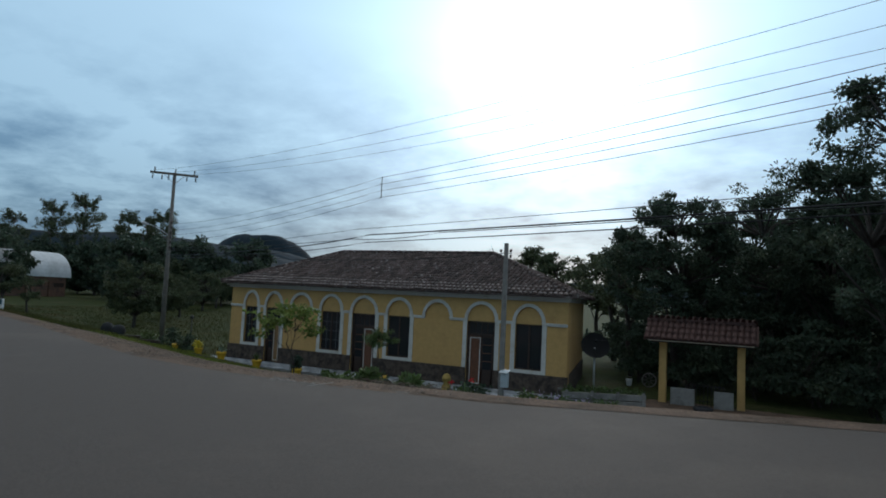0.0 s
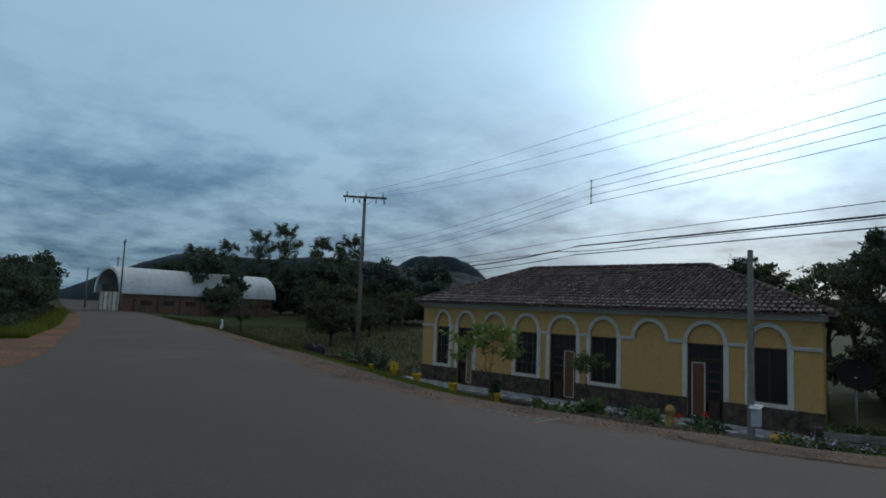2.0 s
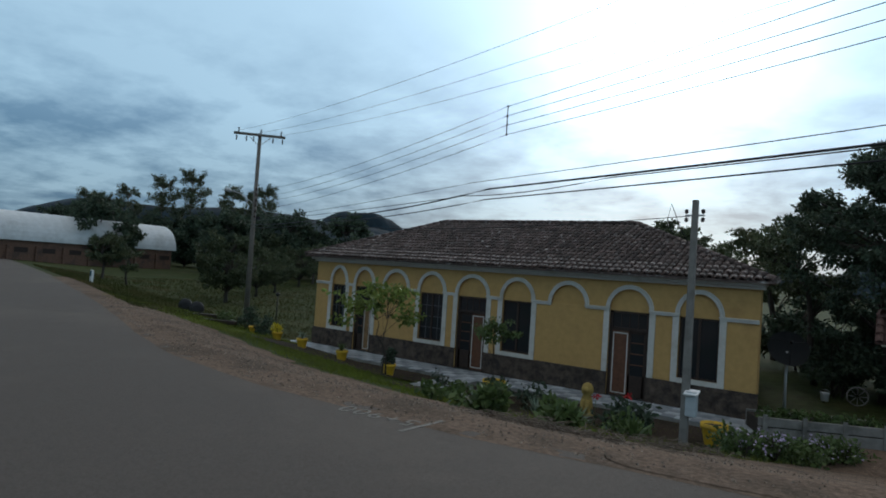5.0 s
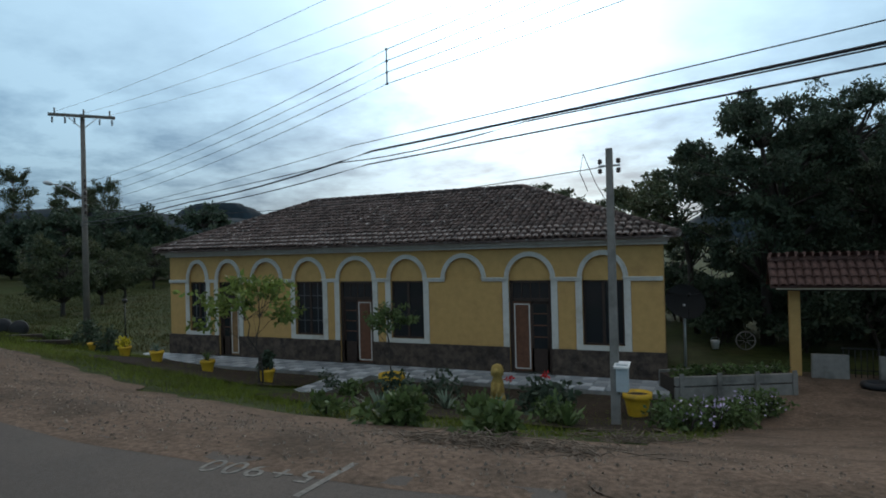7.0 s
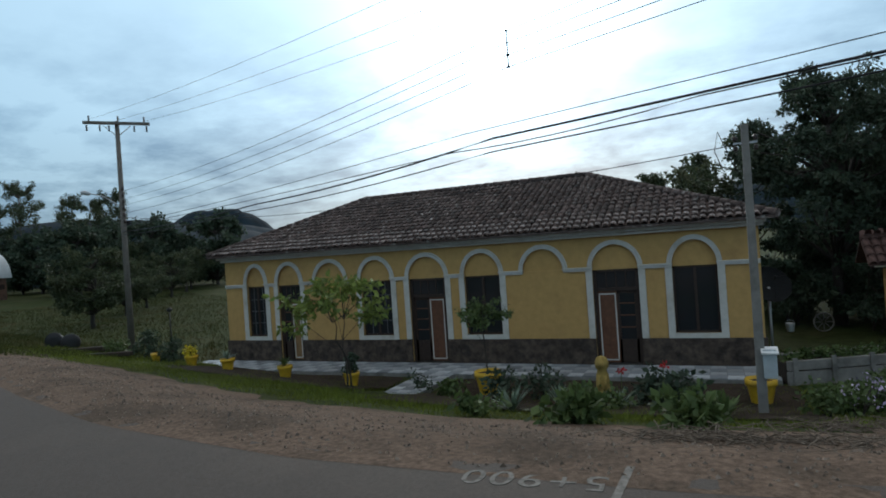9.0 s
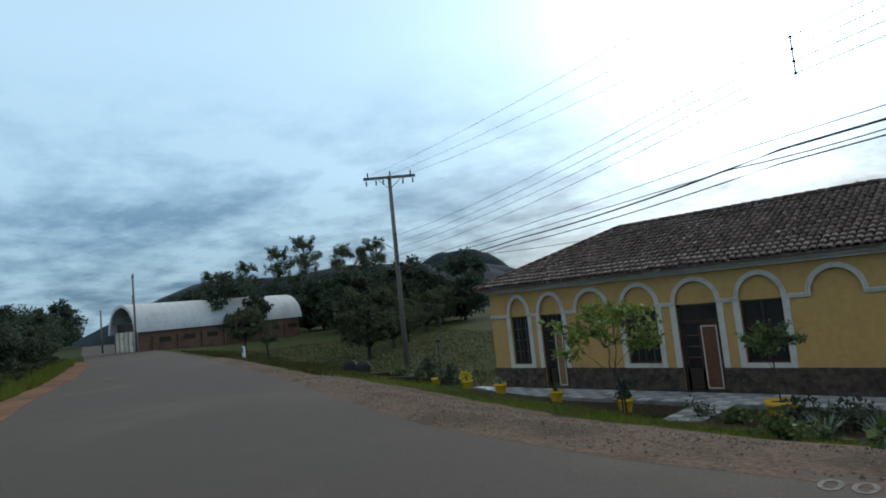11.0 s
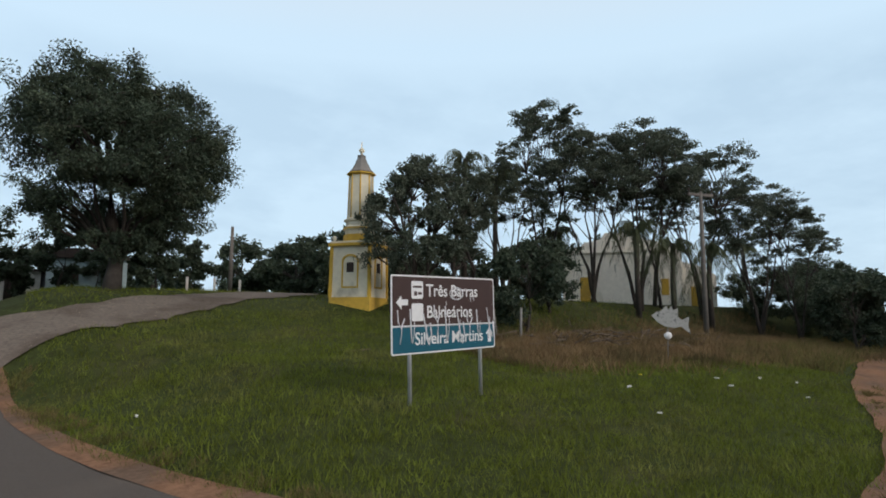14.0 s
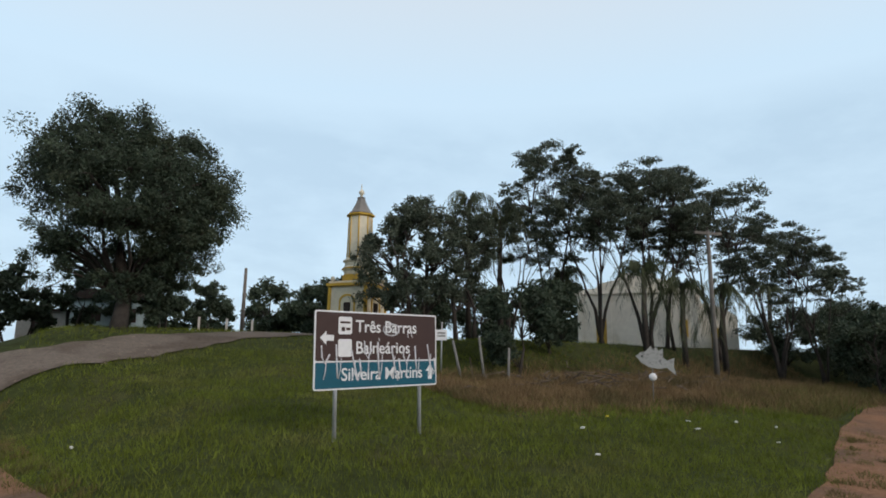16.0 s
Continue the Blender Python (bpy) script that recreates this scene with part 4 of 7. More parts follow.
wire("telephone_cable", [line_at(0.1, 0.1, 6.0), line_at(24, 0.1, 5.93), line_at(56, 0.1, 5.7)], 0.008, 0.10, "thin grey telephone cable strung along the road")
wire("house_drop", [line_at(0.1, 0.1, 6.3), (17.85, -5.98, 5.2)], 0.009, 0.55, "thin service cable to the garden pole")
spacer = empty("line_spacer", line_at(25.42, 0.0, 6.9), "thin insulating rod keeping the power lines apart", "spacer")
bm = bmesh.new()
tube(bm, [(0, 0, 0), (0, 0, 0.66)], 0.012, 6)
part("rod", bm, M_WIRE, spacer)
for k in range(4):
    bm = bmesh.new()
    bmesh.ops.create_icosphere(bm, subdivisions=1, radius=0.03, matrix=Matrix.Translation((0, 0, 0.22 * k)))
    part("clamp", bm, M_WIRE, spacer)


def far_pole(x, y, h, arm_half, label):
    p = empty("utility_pole", (x, y, height(x, y)), label, "utility pole", "roadside utility poles")
    pole_parts(p, h, 0.14, 0.09, M_POLEWOOD)
    if arm_half:
        bm = bmesh.new()
        box(bm, -arm_half, arm_half, -0.06, 0.06, h - 0.2, h - 0.06, Matrix.Rotation(radians(-15), 4, "Z"))
        part("crossarm", bm, M_POLEWOOD, p)
        for k in (-0.9, 0, 0.9):
            insulator(p, k * arm_half * 0.97, -k * arm_half * 0.26, h + 0.2)
    return p


far_pole(-60.7, 6.6, 9.0, 1.3, "slim pale utility pole beside the aluminium-roofed hall")
far_pole(-78, 8.0, 6.0, 0, "short pale utility pole beside the far road")
far_pole(-92, 17.0, 8.5, 1.2, "distant pale utility pole beside the road")
far_pole(-16.4, -37.6, 7.6, 0.8, "slim grey utility pole beside the dry grass bank")
far_pole(2.95, -56.3, 4.0, 0, "plain leaning pole beside the side road")

# ---------------------------------------------------------------- gate with a tiled roof
gate = empty("gate_shelter", (0, 0, 0), "yellow entrance gate with two pillars and a small red-tiled roof", "gate")
for gx in (21.75, 24.65):
    p = part("pillar", boxes((gx - 0.14, gx + 0.14, 2.26, 2.54, -0.3, 2.3), bevel=0.01), M_YELLOW, gate)
part("beam", boxes((21.3, 25.05, 2.3, 2.5, 2.3, 2.46), bevel=0.01), M_DARKWOOD, gate)
part("lintel_board", boxes((21.25, 25.1, 1.62, 1.68, 2.38, 2.52)), M_CREAM, gate, "pale fascia board")
GA = [(21.1, 1.55, 2.47), (25.25, 1.55, 2.47), (25.25, 2.45, 3.15), (21.1, 2.45, 3.15), (25.25, 3.35, 2.47), (21.1, 3.35, 2.47)]
groof = part("roof", mesh_of("roof", GA + [(a, b, c - 0.05) for a, b, c in GA], [(0, 1, 2, 3), (3, 2, 4, 5), (7, 6, 9, 8), (9, 11, 10, 8), (0, 6, 7, 1), (4, 10, 11, 5), (1, 7, 8, 2), (2, 8, 10, 4), (0, 3, 9, 6), (3, 5, 11, 9)], M_TILE_RED), None, gate)
tile_red = mesh_of("roof_tile", TILE_V, TILE_F, M_TILE_RED)
for p0, p1, q0 in ((GA[0], GA[1], GA[3]), (GA[4], GA[5], GA[2])):
    p0, p1, q0 = Vector(p0), Vector(p1), Vector(q0)
    ex = (p1 - p0).normalized()
    ey = (q0 - p0 - ex * (q0 - p0).dot(ex)).normalized()
    ez = ex.cross(ey)
    L = (q0 - p0 - ex * (q0 - p0).dot(ex)).length
    for r in range(int(L / 0.36) + 1):
        for c in range(int((p1 - p0).length / 0.215)):
            rr = random.Random(r * 100 + c)
            m = Matrix((ex, ey, ez)).transposed().to_4x4()
            t = new("roof_tile", tile_red)
            t.parent = groof
            t.matrix_basis = Matrix.Translation(p0 + ex * ((c + 0.5) * 0.215) + ey * (r * 0.36 - 0.05 + rr.gauss(0, 0.015)) + ez * 0.012) @ m @ Matrix.Rotation(rr.gauss(0, 0.03), 4, "Z")
for i in range(11):
    bm = bmesh.new()
    tube(bm, [(21.1 + i * 0.36, 2.45, 3.19), (21.52 + i * 0.36, 2.45, 3.21)], [0.1, 0.12], 8)
    part("ridge_tile", bm, M_TILE_RED, groof)
for bx0, bx1 in ((22.1, 23.0), (23.7, 24.4)):
    ob = part("low_wall_block", boxes((bx0, bx1, 2.0, 2.18, -0.2, 0.55), bevel=0.015), M_CONCRETE)
    tagged(ob, "pale concrete block wall stub under the gate", "low wall", "low walls under the gate")
bm = bmesh.new()
for k in range(9):
    tube(bm, [(22.9 + 0.14 * k, 2.3, -0.1), (22.9 + 0.14 * k, 2.3, 0.75)], 0.012, 5)
tube(bm, [(22.85, 2.3, 0.7), (24.1, 2.3, 0.7)], 0.015, 5)
tube(bm, [(22.85, 2.3, 0.1), (24.1, 2.3, 0.1)], 0.015, 5)
tagged(part("iron_gate", bm, M_WIRE), "low dark iron gate between the pillars", "gate")

# wagon wheel leaning in the yard behind
bm = bmesh.new()
for k in range(18):
    a, b = 2 * math.pi * k / 18, 2 * math.pi * (k + 1) / 18
    tube(bm, [(0.32 * math.cos(a), 0, 0.32 * math.sin(a)), (0.32 * math.cos(b), 0, 0.32 * math.sin(b))], 0.025, 6)
wheel = empty("wagon_wheel", (20.6, 6.5, 0.25), "pale old wooden wagon wheel standing in the yard", "wheel", turn=12)
part("rim", bm, M_CONCRETE, wheel)
for k in range(8):
    a = 2 * math.pi * k / 8
    bm = bmesh.new()
    tube(bm, [(0.05 * math.cos(a), 0, 0.05 * math.sin(a)), (0.32 * math.cos(a), 0, 0.32 * math.sin(a))], 0.013, 5)
    part("spoke", bm, M_CONCRETE, wheel)
# tyre lying by the gate
bm = bmesh.new()
n, m_ = 22, 8
rings = [[bm.verts.new(((0.27 + 0.1 * math.cos(2 * math.pi * j / m_)) * math.cos(2 * math.pi * i / n), (0.27 + 0.1 * math.cos(2 * math.pi * j / m_)) * math.sin(2 * math.pi * i / n), 0.09 + 0.09 * math.sin(2 * math.pi * j / m_))) for j in range(m_)] for i in range(n)]
for i in range(n):
    for j in range(m_):
        bm.faces.new((rings[i][j], rings[(i + 1) % n][j], rings[(i + 1) % n][(j + 1) % m_], rings[i][(j + 1) % m_])).smooth = True
tagged(part("tyre", bm, M_WIRE, at=pose(23.4, 0.9, -0.1)), "old black tyre lying on the ground", "tyre")

# ---------------------------------------------------------------- leaf and tree makers


def leaf_cloud(rng, centres, radii, n, size, long=1.7, droop=0.0, flat=0.8, fray=0.55):
    """Rhombic leaves scattered round many clump centres: array n x 4 x 3."""
    idx = rng.integers(0, len(centres), n)
    c = np.asarray(centres, float)[idx]
    r = np.asarray(radii, float)[idx][:, None]
    d = rng.normal(size=(n, 3))
    reach = np.linalg.norm(d, axis=1)[:, None]
    p = c + d * (np.minimum(reach, 2.3) / reach) * r * 0.52 * np.array([1, 1, flat])
    d /= reach
    p[:, 2] -= droop * rng.uniform(0, 1, n) ** 2
    a = rng.normal(size=(n, 3)) + d * 0.8
    a[:, 2] -= 0.3 + droop
    a /= np.linalg.norm(a, axis=1)[:, None]
    b = np.cross(a, rng.normal(size=(n, 3)))
    b /= np.linalg.norm(b, axis=1)[:, None]
    s = size * rng.uniform(0.6, 1.4, (n, 1))
    return np.stack([p, p + a * s * long * 0.5 + b * s * 0.5, p + a * s * long, p + a * s * long * 0.5 - b * s * 0.5], axis=1)


def limbs(bm, rng, base, forks, centres, r0, sides=7):
    """A bent trunk to the forks and limbs to the clumps."""
    base = Vector(base)
    prev = base
    pts, rad = [base], [r0 * 1.25]
    for k, f in enumerate(forks):
        f = Vector(f)
        pts.append((pts[-1] + f) / 2 + Vector((rng.normal() * 0.08, rng.normal() * 0.08, 0)) * (f - base).length * 0.3)
        rad.append(r0 * (1 - 0.30 * k))
        pts.append(f)
        rad.append(r0 * (0.9 - 0.28 * k))
    tube(bm, pts, rad, sides + 2)
    for c in centres:
        c = Vector(c)
        f = min((Vector(q) for q in forks), key=lambda q: (q - c).length + (3 if q.z > c.z else 0))
        mid = (f + c) / 2 + Vector((rng.normal() * 0.25, rng.normal() * 0.25, rng.uniform(0, 0.35)))
        rr = r0 * rng.uniform(0.28, 0.42)
        tube(bm, [f - Vector((0, 0, 0.2)), mid, c], [rr, rr * 0.65, rr * 0.25], 5, cap=False)


def tree(at, top, spread, bare, clumps, leaves, size, seed, label, leaf=None, bark=None, trunk=0.18, shape=(1, 1, 0.75), flat=0.7, group="", lean=(0, 0), droop=0.0, name="tree", clump=0.28, trunks=1, fine=1.5, fan=False):
    """A tree at x, y: top is its height, spread the crown's half width, bare the height where the crown begins."""
    rng = np.random.default_rng(seed)
    x, y = at
    t = empty(name, (x, y, height(x, y)), label, "tree" if name == "tree" else name.replace("_", " "), group)
    mid, half = (top + bare) / 2, (top - bare) / 2
    cs, rs = [], []
    while len(cs) < clumps:
        d = rng.normal(size=3)
        if fan:
            d[2] = abs(d[2]) * 1.3 - 0.35
        d /= np.linalg.norm(d)
        q = rng.uniform(0.55 if fan else 0.45, 1.0) ** 0.5
        c = np.array([d[0] * spread * q * shape[0] + lean[0], d[1] * spread * q * shape[1] + lean[1], mid + d[2] * half * q])
        k = spread * clump * rng.uniform(0.7, 1.35)
        c[2] = min(max(c[2], bare + 0.2), top - k * flat)
        cs.append(c)
        rs.append(k)
    # each clump breaks up into loose sprays of its own size
    sprays, reach = [], []
    for c, k in zip(cs, rs):
        for _ in range(6):
            e = np.clip(rng.normal(size=3), -1.7, 1.7) * np.array([0.62, 0.62, 0.42]) * k
            e[2] += 0.05 * k
            s = c + e
            s[2] = min(s[2], top)
            sprays.append(s)
            reach.append(k * rng.uniform(0.28, 0.62))
    bm = bmesh.new()
    for s, c in zip(sprays[::3], np.repeat(cs, 2, axis=0)):
        tube(bm, [Vector(c), Vector(s)], [trunk * 0.09, trunk * 0.03], 4, cap=False)
    if fan:
        # several slim stems spread from the foot, each with its own share of the crown
        share = sorted(cs, key=lambda q: math.atan2(q[1] - lean[1], q[0] - lean[0]))
        for j in range(trunks):
            own = share[j * len(share) // trunks:(j + 1) * len(share) // trunks]
            gx, gy = np.mean([q[0] for q in own]), np.mean([q[1] for q in own])
            sx, sy = rng.normal() * 0.16, rng.normal() * 0.16
            limbs(bm, rng, (sx, sy, -0.3), [(sx + gx * 0.18, sy + gy * 0.18, bare * 0.55), (gx * 0.45, gy * 0.45, bare + half * 0.15), (gx * 0.7, gy * 0.7, bare + half * 0.9)], own, trunk)
    for j in range(0 if fan else trunks):
        off = (0, 0) if trunks == 1 else (rng.normal() * 0.35, rng.normal() * 0.35)
        forks = [(off[0] + lean[0] * 0.3 + rng.normal() * 0.1, off[1] + lean[1] * 0.3 + rng.normal() * 0.1, bare * 0.85 + 0.1),
                 (lean[0] * 0.6 + rng.normal() * spread * 0.15, lean[1] * 0.6 + rng.normal() * spread * 0.15, bare + half * 0.7), (lean[0] + off[0], lean[1] + off[1], bare + half * 1.4)]
        limbs(bm, rng, (off[0], off[1], -0.3), forks, cs[j::trunks], trunk)
    part("trunk", bm, bark or M_BARK, t)
    part("crown", polys("crown", leaf_cloud(rng, sprays, reach, int(leaves * fine ** 2), size / fine, long=2.1, flat=flat, droop=droop), 4, leaf or M_LEAF), None, t)
    return t


def again(t, x, y, s, turn, sz=None, label=""):
    """The same tree once more at another place and size."""
    c = copy_thing(t, pose(x, y, height(x, y), 0, 0, turn) @ Matrix.Diagonal((s, s, sz or s, 1)))
    if label:
        c["label"] = label
    return c


# trees behind the house and the gate
t_dark = tree((21.4, 8.6), 9.8, 3.2, 2.8, 70, 12000, 0.15, 11, "tall dark spreading tree behind the tiled gate", shape=(1, 1, 1), fine=1.9, group="dark trees behind the gate", clump=0.19, trunk=0.22)
t_dark2 = tree((25.4, 15.0), 11.0, 3.7, 2.2, 76, 13000, 0.15, 12, "tall dark spreading tree behind the tiled gate", fine=1.9, group="dark trees behind the gate", clump=0.18, trunk=0.24)
again(t_dark, 29.0, 12.0, 1.0, 140)
again(t_dark2, 31.5, 6.5, 0.95, 60)
again(t_dark, 25.0, 21.0, 1.05, 250)
again(t_dark2, 33.0, 16.0, 1.15, 310)
again(t_dark, 30.5, 22.0, 1.15, 20)
t_dark_near = tree((29.6, 0.5), 12.8, 3.3, 3.0, 64, 11000, 0.14, 14, "tall dark tree with airy pale twigs beside the yard", fine=1.9, group="dark trees behind the gate", clump=0.18, trunk=0.2)
again(t_dark_near, 33.0, -1.5, 1.0, 120)
t_side = tree((18.9, 11.5), 7.8, 2.6, 3.4, 18, 2600, 0.13, 15, "open feathery tree leaning out behind the house", leaf=M_LEAF_OLIVE, flat=0.35, lean=(-0.6, 0), clump=0.3, trunk=0.13)
t_back = tree((8.5, 24.0), 8.4, 2.2, 3.0, 16, 3600, 0.17, 16, "leafy green tree rising behind the roof", leaf=M_LEAF_OLIVE, group="trees behind the house")
again(t_back, 11.2, 22.0, 0.92, 90)
again(t_back, 13.4, 26.0, 0.95, 190)
again(t_back, 16.2, 20.0, 0.98, 290)
again(t_back, 5.5, 30.0, 0.9, 30)

t_bush = tree((22.5, 7.2), 2.8, 1.6, 0.25, 16, 2600, 0.13, 17, "dense dark shrub in the shade behind the gate", name="shrub", group="shrubs behind the gate", trunk=0.05, trunks=3)
for k, (x, y, s) in enumerate(((20.0, 9.0, 1.0), (24.8, 7.0, 1.1), (27.2, 6.2, 1.15), (29.0, 4.5, 1.1), (19.6, 12.5, 1.3), (22.8, 10.5, 1.5), (26.0, 10.0, 1.5), (28.6, 8.5, 1.4), (31.0, 2.6, 1.2), (30.0, -2.0, 0.8), (33.0, 1.0, 1.4), (17.5, 16.0, 1.5), (24.0, 17.0, 2.0), (29.0, 17.0, 2.0))):
    again(t_bush, x, y, s, 47 * k)

# field trees between the house and the hall
t_field = tree((-22.5, 11.1), 5.6, 2.6, 1.2, 46, 7000, 0.14, 21, "broad olive-green tree in the field", leaf=M_LEAF_OLIVE, group="field trees", clump=0.2, trunk=0.16)
t_field2 = tree((-38.3, 8.6), 4.5, 1.5, 1.5, 16, 1300, 0.13, 22, "thin-crowned tree beside the aluminium-roofed hall", leaf=M_LEAF_OLIVE, group="field trees", trunk=0.12)
again(t_field2, -36.2, 10.0, 0.82, 130)
again(t_field, -47.0, 43.8, 0.95, 60)
again(t_field, -29.0, 19.0, 0.85, 200)
again(t_field, -52.0, 40.0, 1.1, 20)
again(t_field, -58.0, 44.0, 1.2, 110)
again(t_field, -40.0, 34.0, 0.9, 300)
again(t_field, -33.0, 24.5, 0.8, 260)
again(t_field2, -44.0, 40.0, 1.3, 10)
# tall gum trees on the rise behind
t_gum = tree((-95, 46), 18.6, 2.6, 5.5, 40, 3600, 0.22, 23, "tall thin gum tree on the wooded rise", leaf=M_LEAF_OLIVE, bark=M_BARKPALE, group="gum trees", trunk=0.22, clump=0.32)
for k, (x, y, s) in enumerate(((-91.5, 50, 1.1), (-99, 41.5, 0.85), (-87, 56.5, 0.95), (-80.5, 59, 0.98), (-84, 58, 0.9), (-102, 38, 0.75), (-110, 39, 0.8))):
    again(t_gum, x, y, s, 71 * k)
t_wood = tree((-86, 34), 8.6, 4.0, 0.6, 56, 4200, 0.36, 24, "dark round tree at the edge of the woods", group="woodland edge trees", clump=0.2, trunk=0.2, fine=1.5)
rr = random.Random(8)
for k in range(46):
    a = radians(63 + 58 * k / 45.0 - 20)
    d = rr.uniform(88, 128)
    x, y = 16.8 - d * math.sin(a), -19.8 + d * math.cos(a)
    if y < along(N_EDGE, x) + 10:
        continue
    again(t_wood, x, y, rr.uniform(0.75, 1.25), rr.uniform(0, 360))
for k in range(9):
    again(t_wood, -100 - 9 * k + rr.uniform(-3, 3), 10 - 0.0 * k + 3 * k + rr.choice((-6, 22)), rr.uniform(0.8, 1.2), rr.uniform(0, 360))

# thicket between the far road and the dirt track
t_thick = tree((-16.6, -19.3), 4.0, 2.5, 0.2, 56, 7500, 0.12, 31, "dense dark roadside thicket tree", group="roadside thicket", fine=1.5, clump=0.19, trunk=0.1, trunks=2)
for k, (x, y, s) in enumerate(((-19.8, -22.4, 0.7), (-22.5, -23.2, 0.95), (-19.5, -17.6, 0.95), (-21, -16.2, 1.2), (-24.5, -19.5, 1.3), (-26, -14.2, 1.15), (-30, -12.8, 1.1), (-27.5, -24, 1.2), (-33, -11.5, 1.05), (-37, -10, 1.0), (-41, -9, 1.0),
                               (-46, -7.5, 1.05), (-52, -6.0, 1.05), (-33, -20, 1.35), (-36, -27, 1.2), (-44, -30, 1.25), (-52, -33, 1.3), (-60, -4, 1.1), (-70, -2, 1.2), (-43, -18, 1.4), (-62, -36, 1.4), (-75, -40, 1.5))):
    again(t_thick, x, y, s, 53 * k, s * (0.72, 1.0, 1.12, 0.86, 1.15)[k % 5])
t_scrub = tree((-11.5, -18.4), 1.3, 1.2, 0.05, 14, 2200, 0.12, 32, "low tangled scrub beside the track", leaf=M_LEAF_OLIVE, name="shrub", group="roadside scrub", trunk=0.03, trunks=3, clump=0.32)
for k in range(26):
    u = k / 25
    if k < 14:
        x = -10.8 - 34 * (k / 13) ** 1.2
        y = along(S_EDGE, x) - 2.6 - rr.uniform(0, 0.8)
    else:
        x = -11.0 - 3.0 * (k - 14)
        y = float(np.interp(-x, [-p[0] for p in TRACK_N], [p[1] for p in TRACK_N])) + 1.6 + rr.uniform(0, 1.0)
    again(t_scrub, x, y, rr.uniform(0.42, 0.8), rr.uniform(0, 360))

# grove in front of the church
t_grove = tree((-11.6, -44.4), 11.8, 2.9, 4.0, 44, 5200, 0.13, 41, "tall slender dark tree in front of the church", leaf=M_LEAF_GROVE_HAZY, group="grove by the church", flat=0.32, fine=2.0, clump=0.19, trunk=0.10, trunks=3, fan=True)
t_grove2 = tree((-15.6, -41.2), 10.6, 3.7, 3.6, 54, 6400, 0.13, 42, "tall spreading dark tree in front of the church", leaf=M_LEAF_GROVE_HAZY, group="grove by the church", flat=0.32, fine=2.0, clump=0.17, trunk=0.11, trunks=4, fan=True)
again(t_grove2, -13.6, -42.6, 0.93, 100)
again(t_grove, -17.9, -41.8, 0.92, 200)
again(t_grove2, -20.2, -40.4, 0.97, 300)
again(t_grove2, -22.9, -38.4, 0.84, 40)
again(t_grove, -24.6, -37.2, 0.70, 130)
again(t_grove2, -9.6, -45.6, 0.74, 160)
t_tower = tree((-1.05, -41.95), 6.9, 1.9, 1.7, 42, 4300, 0.12, 43, "dark bushy tree standing beside the tower", leaf=M_LEAF_GROVE_HAZY, fine=2.0, clump=0.2, trunk=0.12, trunks=2)
again(t_tower, -2.9, -42.9, 1.04, 120)
again(t_tower, -5.4, -44.0, 0.98, 220)
t_dense = tree((-5.0, -38.4), 4.1, 1.35, 0.3, 16, 3800, 0.13, 44, "dense young tree at the top of the bank", trunk=0.08, clump=0.34)
again(t_dense, -8.3, -40.6, 0.95, 70)
again(t_dense, -22.5, -33.2, 1.1, 170)
again(t_dense, -26.0, -34.5, 1.25, 270)
for k, (x, y, s) in enumerate(((-26.4, -40.4, 0.85), (-29, -37.5, 0.8), (-33, -39.5, 0.95), (-38, -42.5, 1.0), (-44, -45, 1.0), (-52, -48, 1.0), (-60, -52, 1.0))):
    again(t_thick, x, y, s, 40 * k, label="dense dark tree beside the dirt track")
# far trees behind the meadow
for k, (x, y, s) in enumerate(((-5.5, -85, 0.8), (-9.1, -79, 0.75), (-11.5, -73, 0.85), (-1.0, -92, 0.6), (3, -96, 0.6), (-16, -70, 0.8), (-22, -68, 0.7), (-28, -64, 0.8), (-13, -90, 0.9), (6, -100, 0.7), (-34, -60, 0.8), (12, -100, 0.7))):
    again(t_wood, x, y, s, 61 * k, label="dark round tree behind the church meadow")
t_big = tree((9.9, -49.2), 10.2, 4.35, 1.7, 170, 38000, 0.13, 45, "large dark round-crowned tree beside the side road", fine=2.1, clump=0.18, trunk=0.36, shape=(1, 1, 1), flat=0.8, droop=0.25)
t_scr = tree((8.2, -50.4), 2.6, 0.9, 0.1, 12, 1800, 0.13, 46, "dark evergreen bush beside the large tree", name="shrub", trunk=0.05)
for k, (x, y, s) in enumerate(((15.3, -56.5, 1.5), (17.2, -57.5, 1.5), (14.0, -59.5, 1.0), (11.6, -57.0, 1.05), (7.6, -53.0, 0.95), (4.6, -60.0, 1.1), (19.5, -60.0, 1.8), (9.6, -60.5, 0.8))):
    again(t_scr, x, y, s * 1.2, 70 * k, label="dark shrub in front of the pale house")
# bare winter tree
rng = np.random.default_rng(5)
bm = bmesh.new()


def twigs(p, d, r, n):
    q = p + d
    tube(bm, [p, (p + q) / 2 + Vector(rng.normal(size=3) * 0.06), q], [r, r * 0.8, r * 0.6], 5, cap=False)
    if n:
        for _ in range(3 if n > 1 else 4):
            e = (d.normalized() + Vector(rng.normal(size=3) * 0.42) + Vector((0, 0, 0.15))).normalized() * d.length * rng.uniform(0.6, 0.85)
            twigs(q, e, r * 0.55, n - 1)


bare = empty("bare_tree", (16.0, -59.0, height(16.0, -59.0)), "leafless grey tree with fine upright twigs", "tree")
twigs(Vector((0, 0, -0.2)), Vector((0, 0, 2.2)), 0.16, 4)
part("trunk", bm, M_BARKPALE, bare)


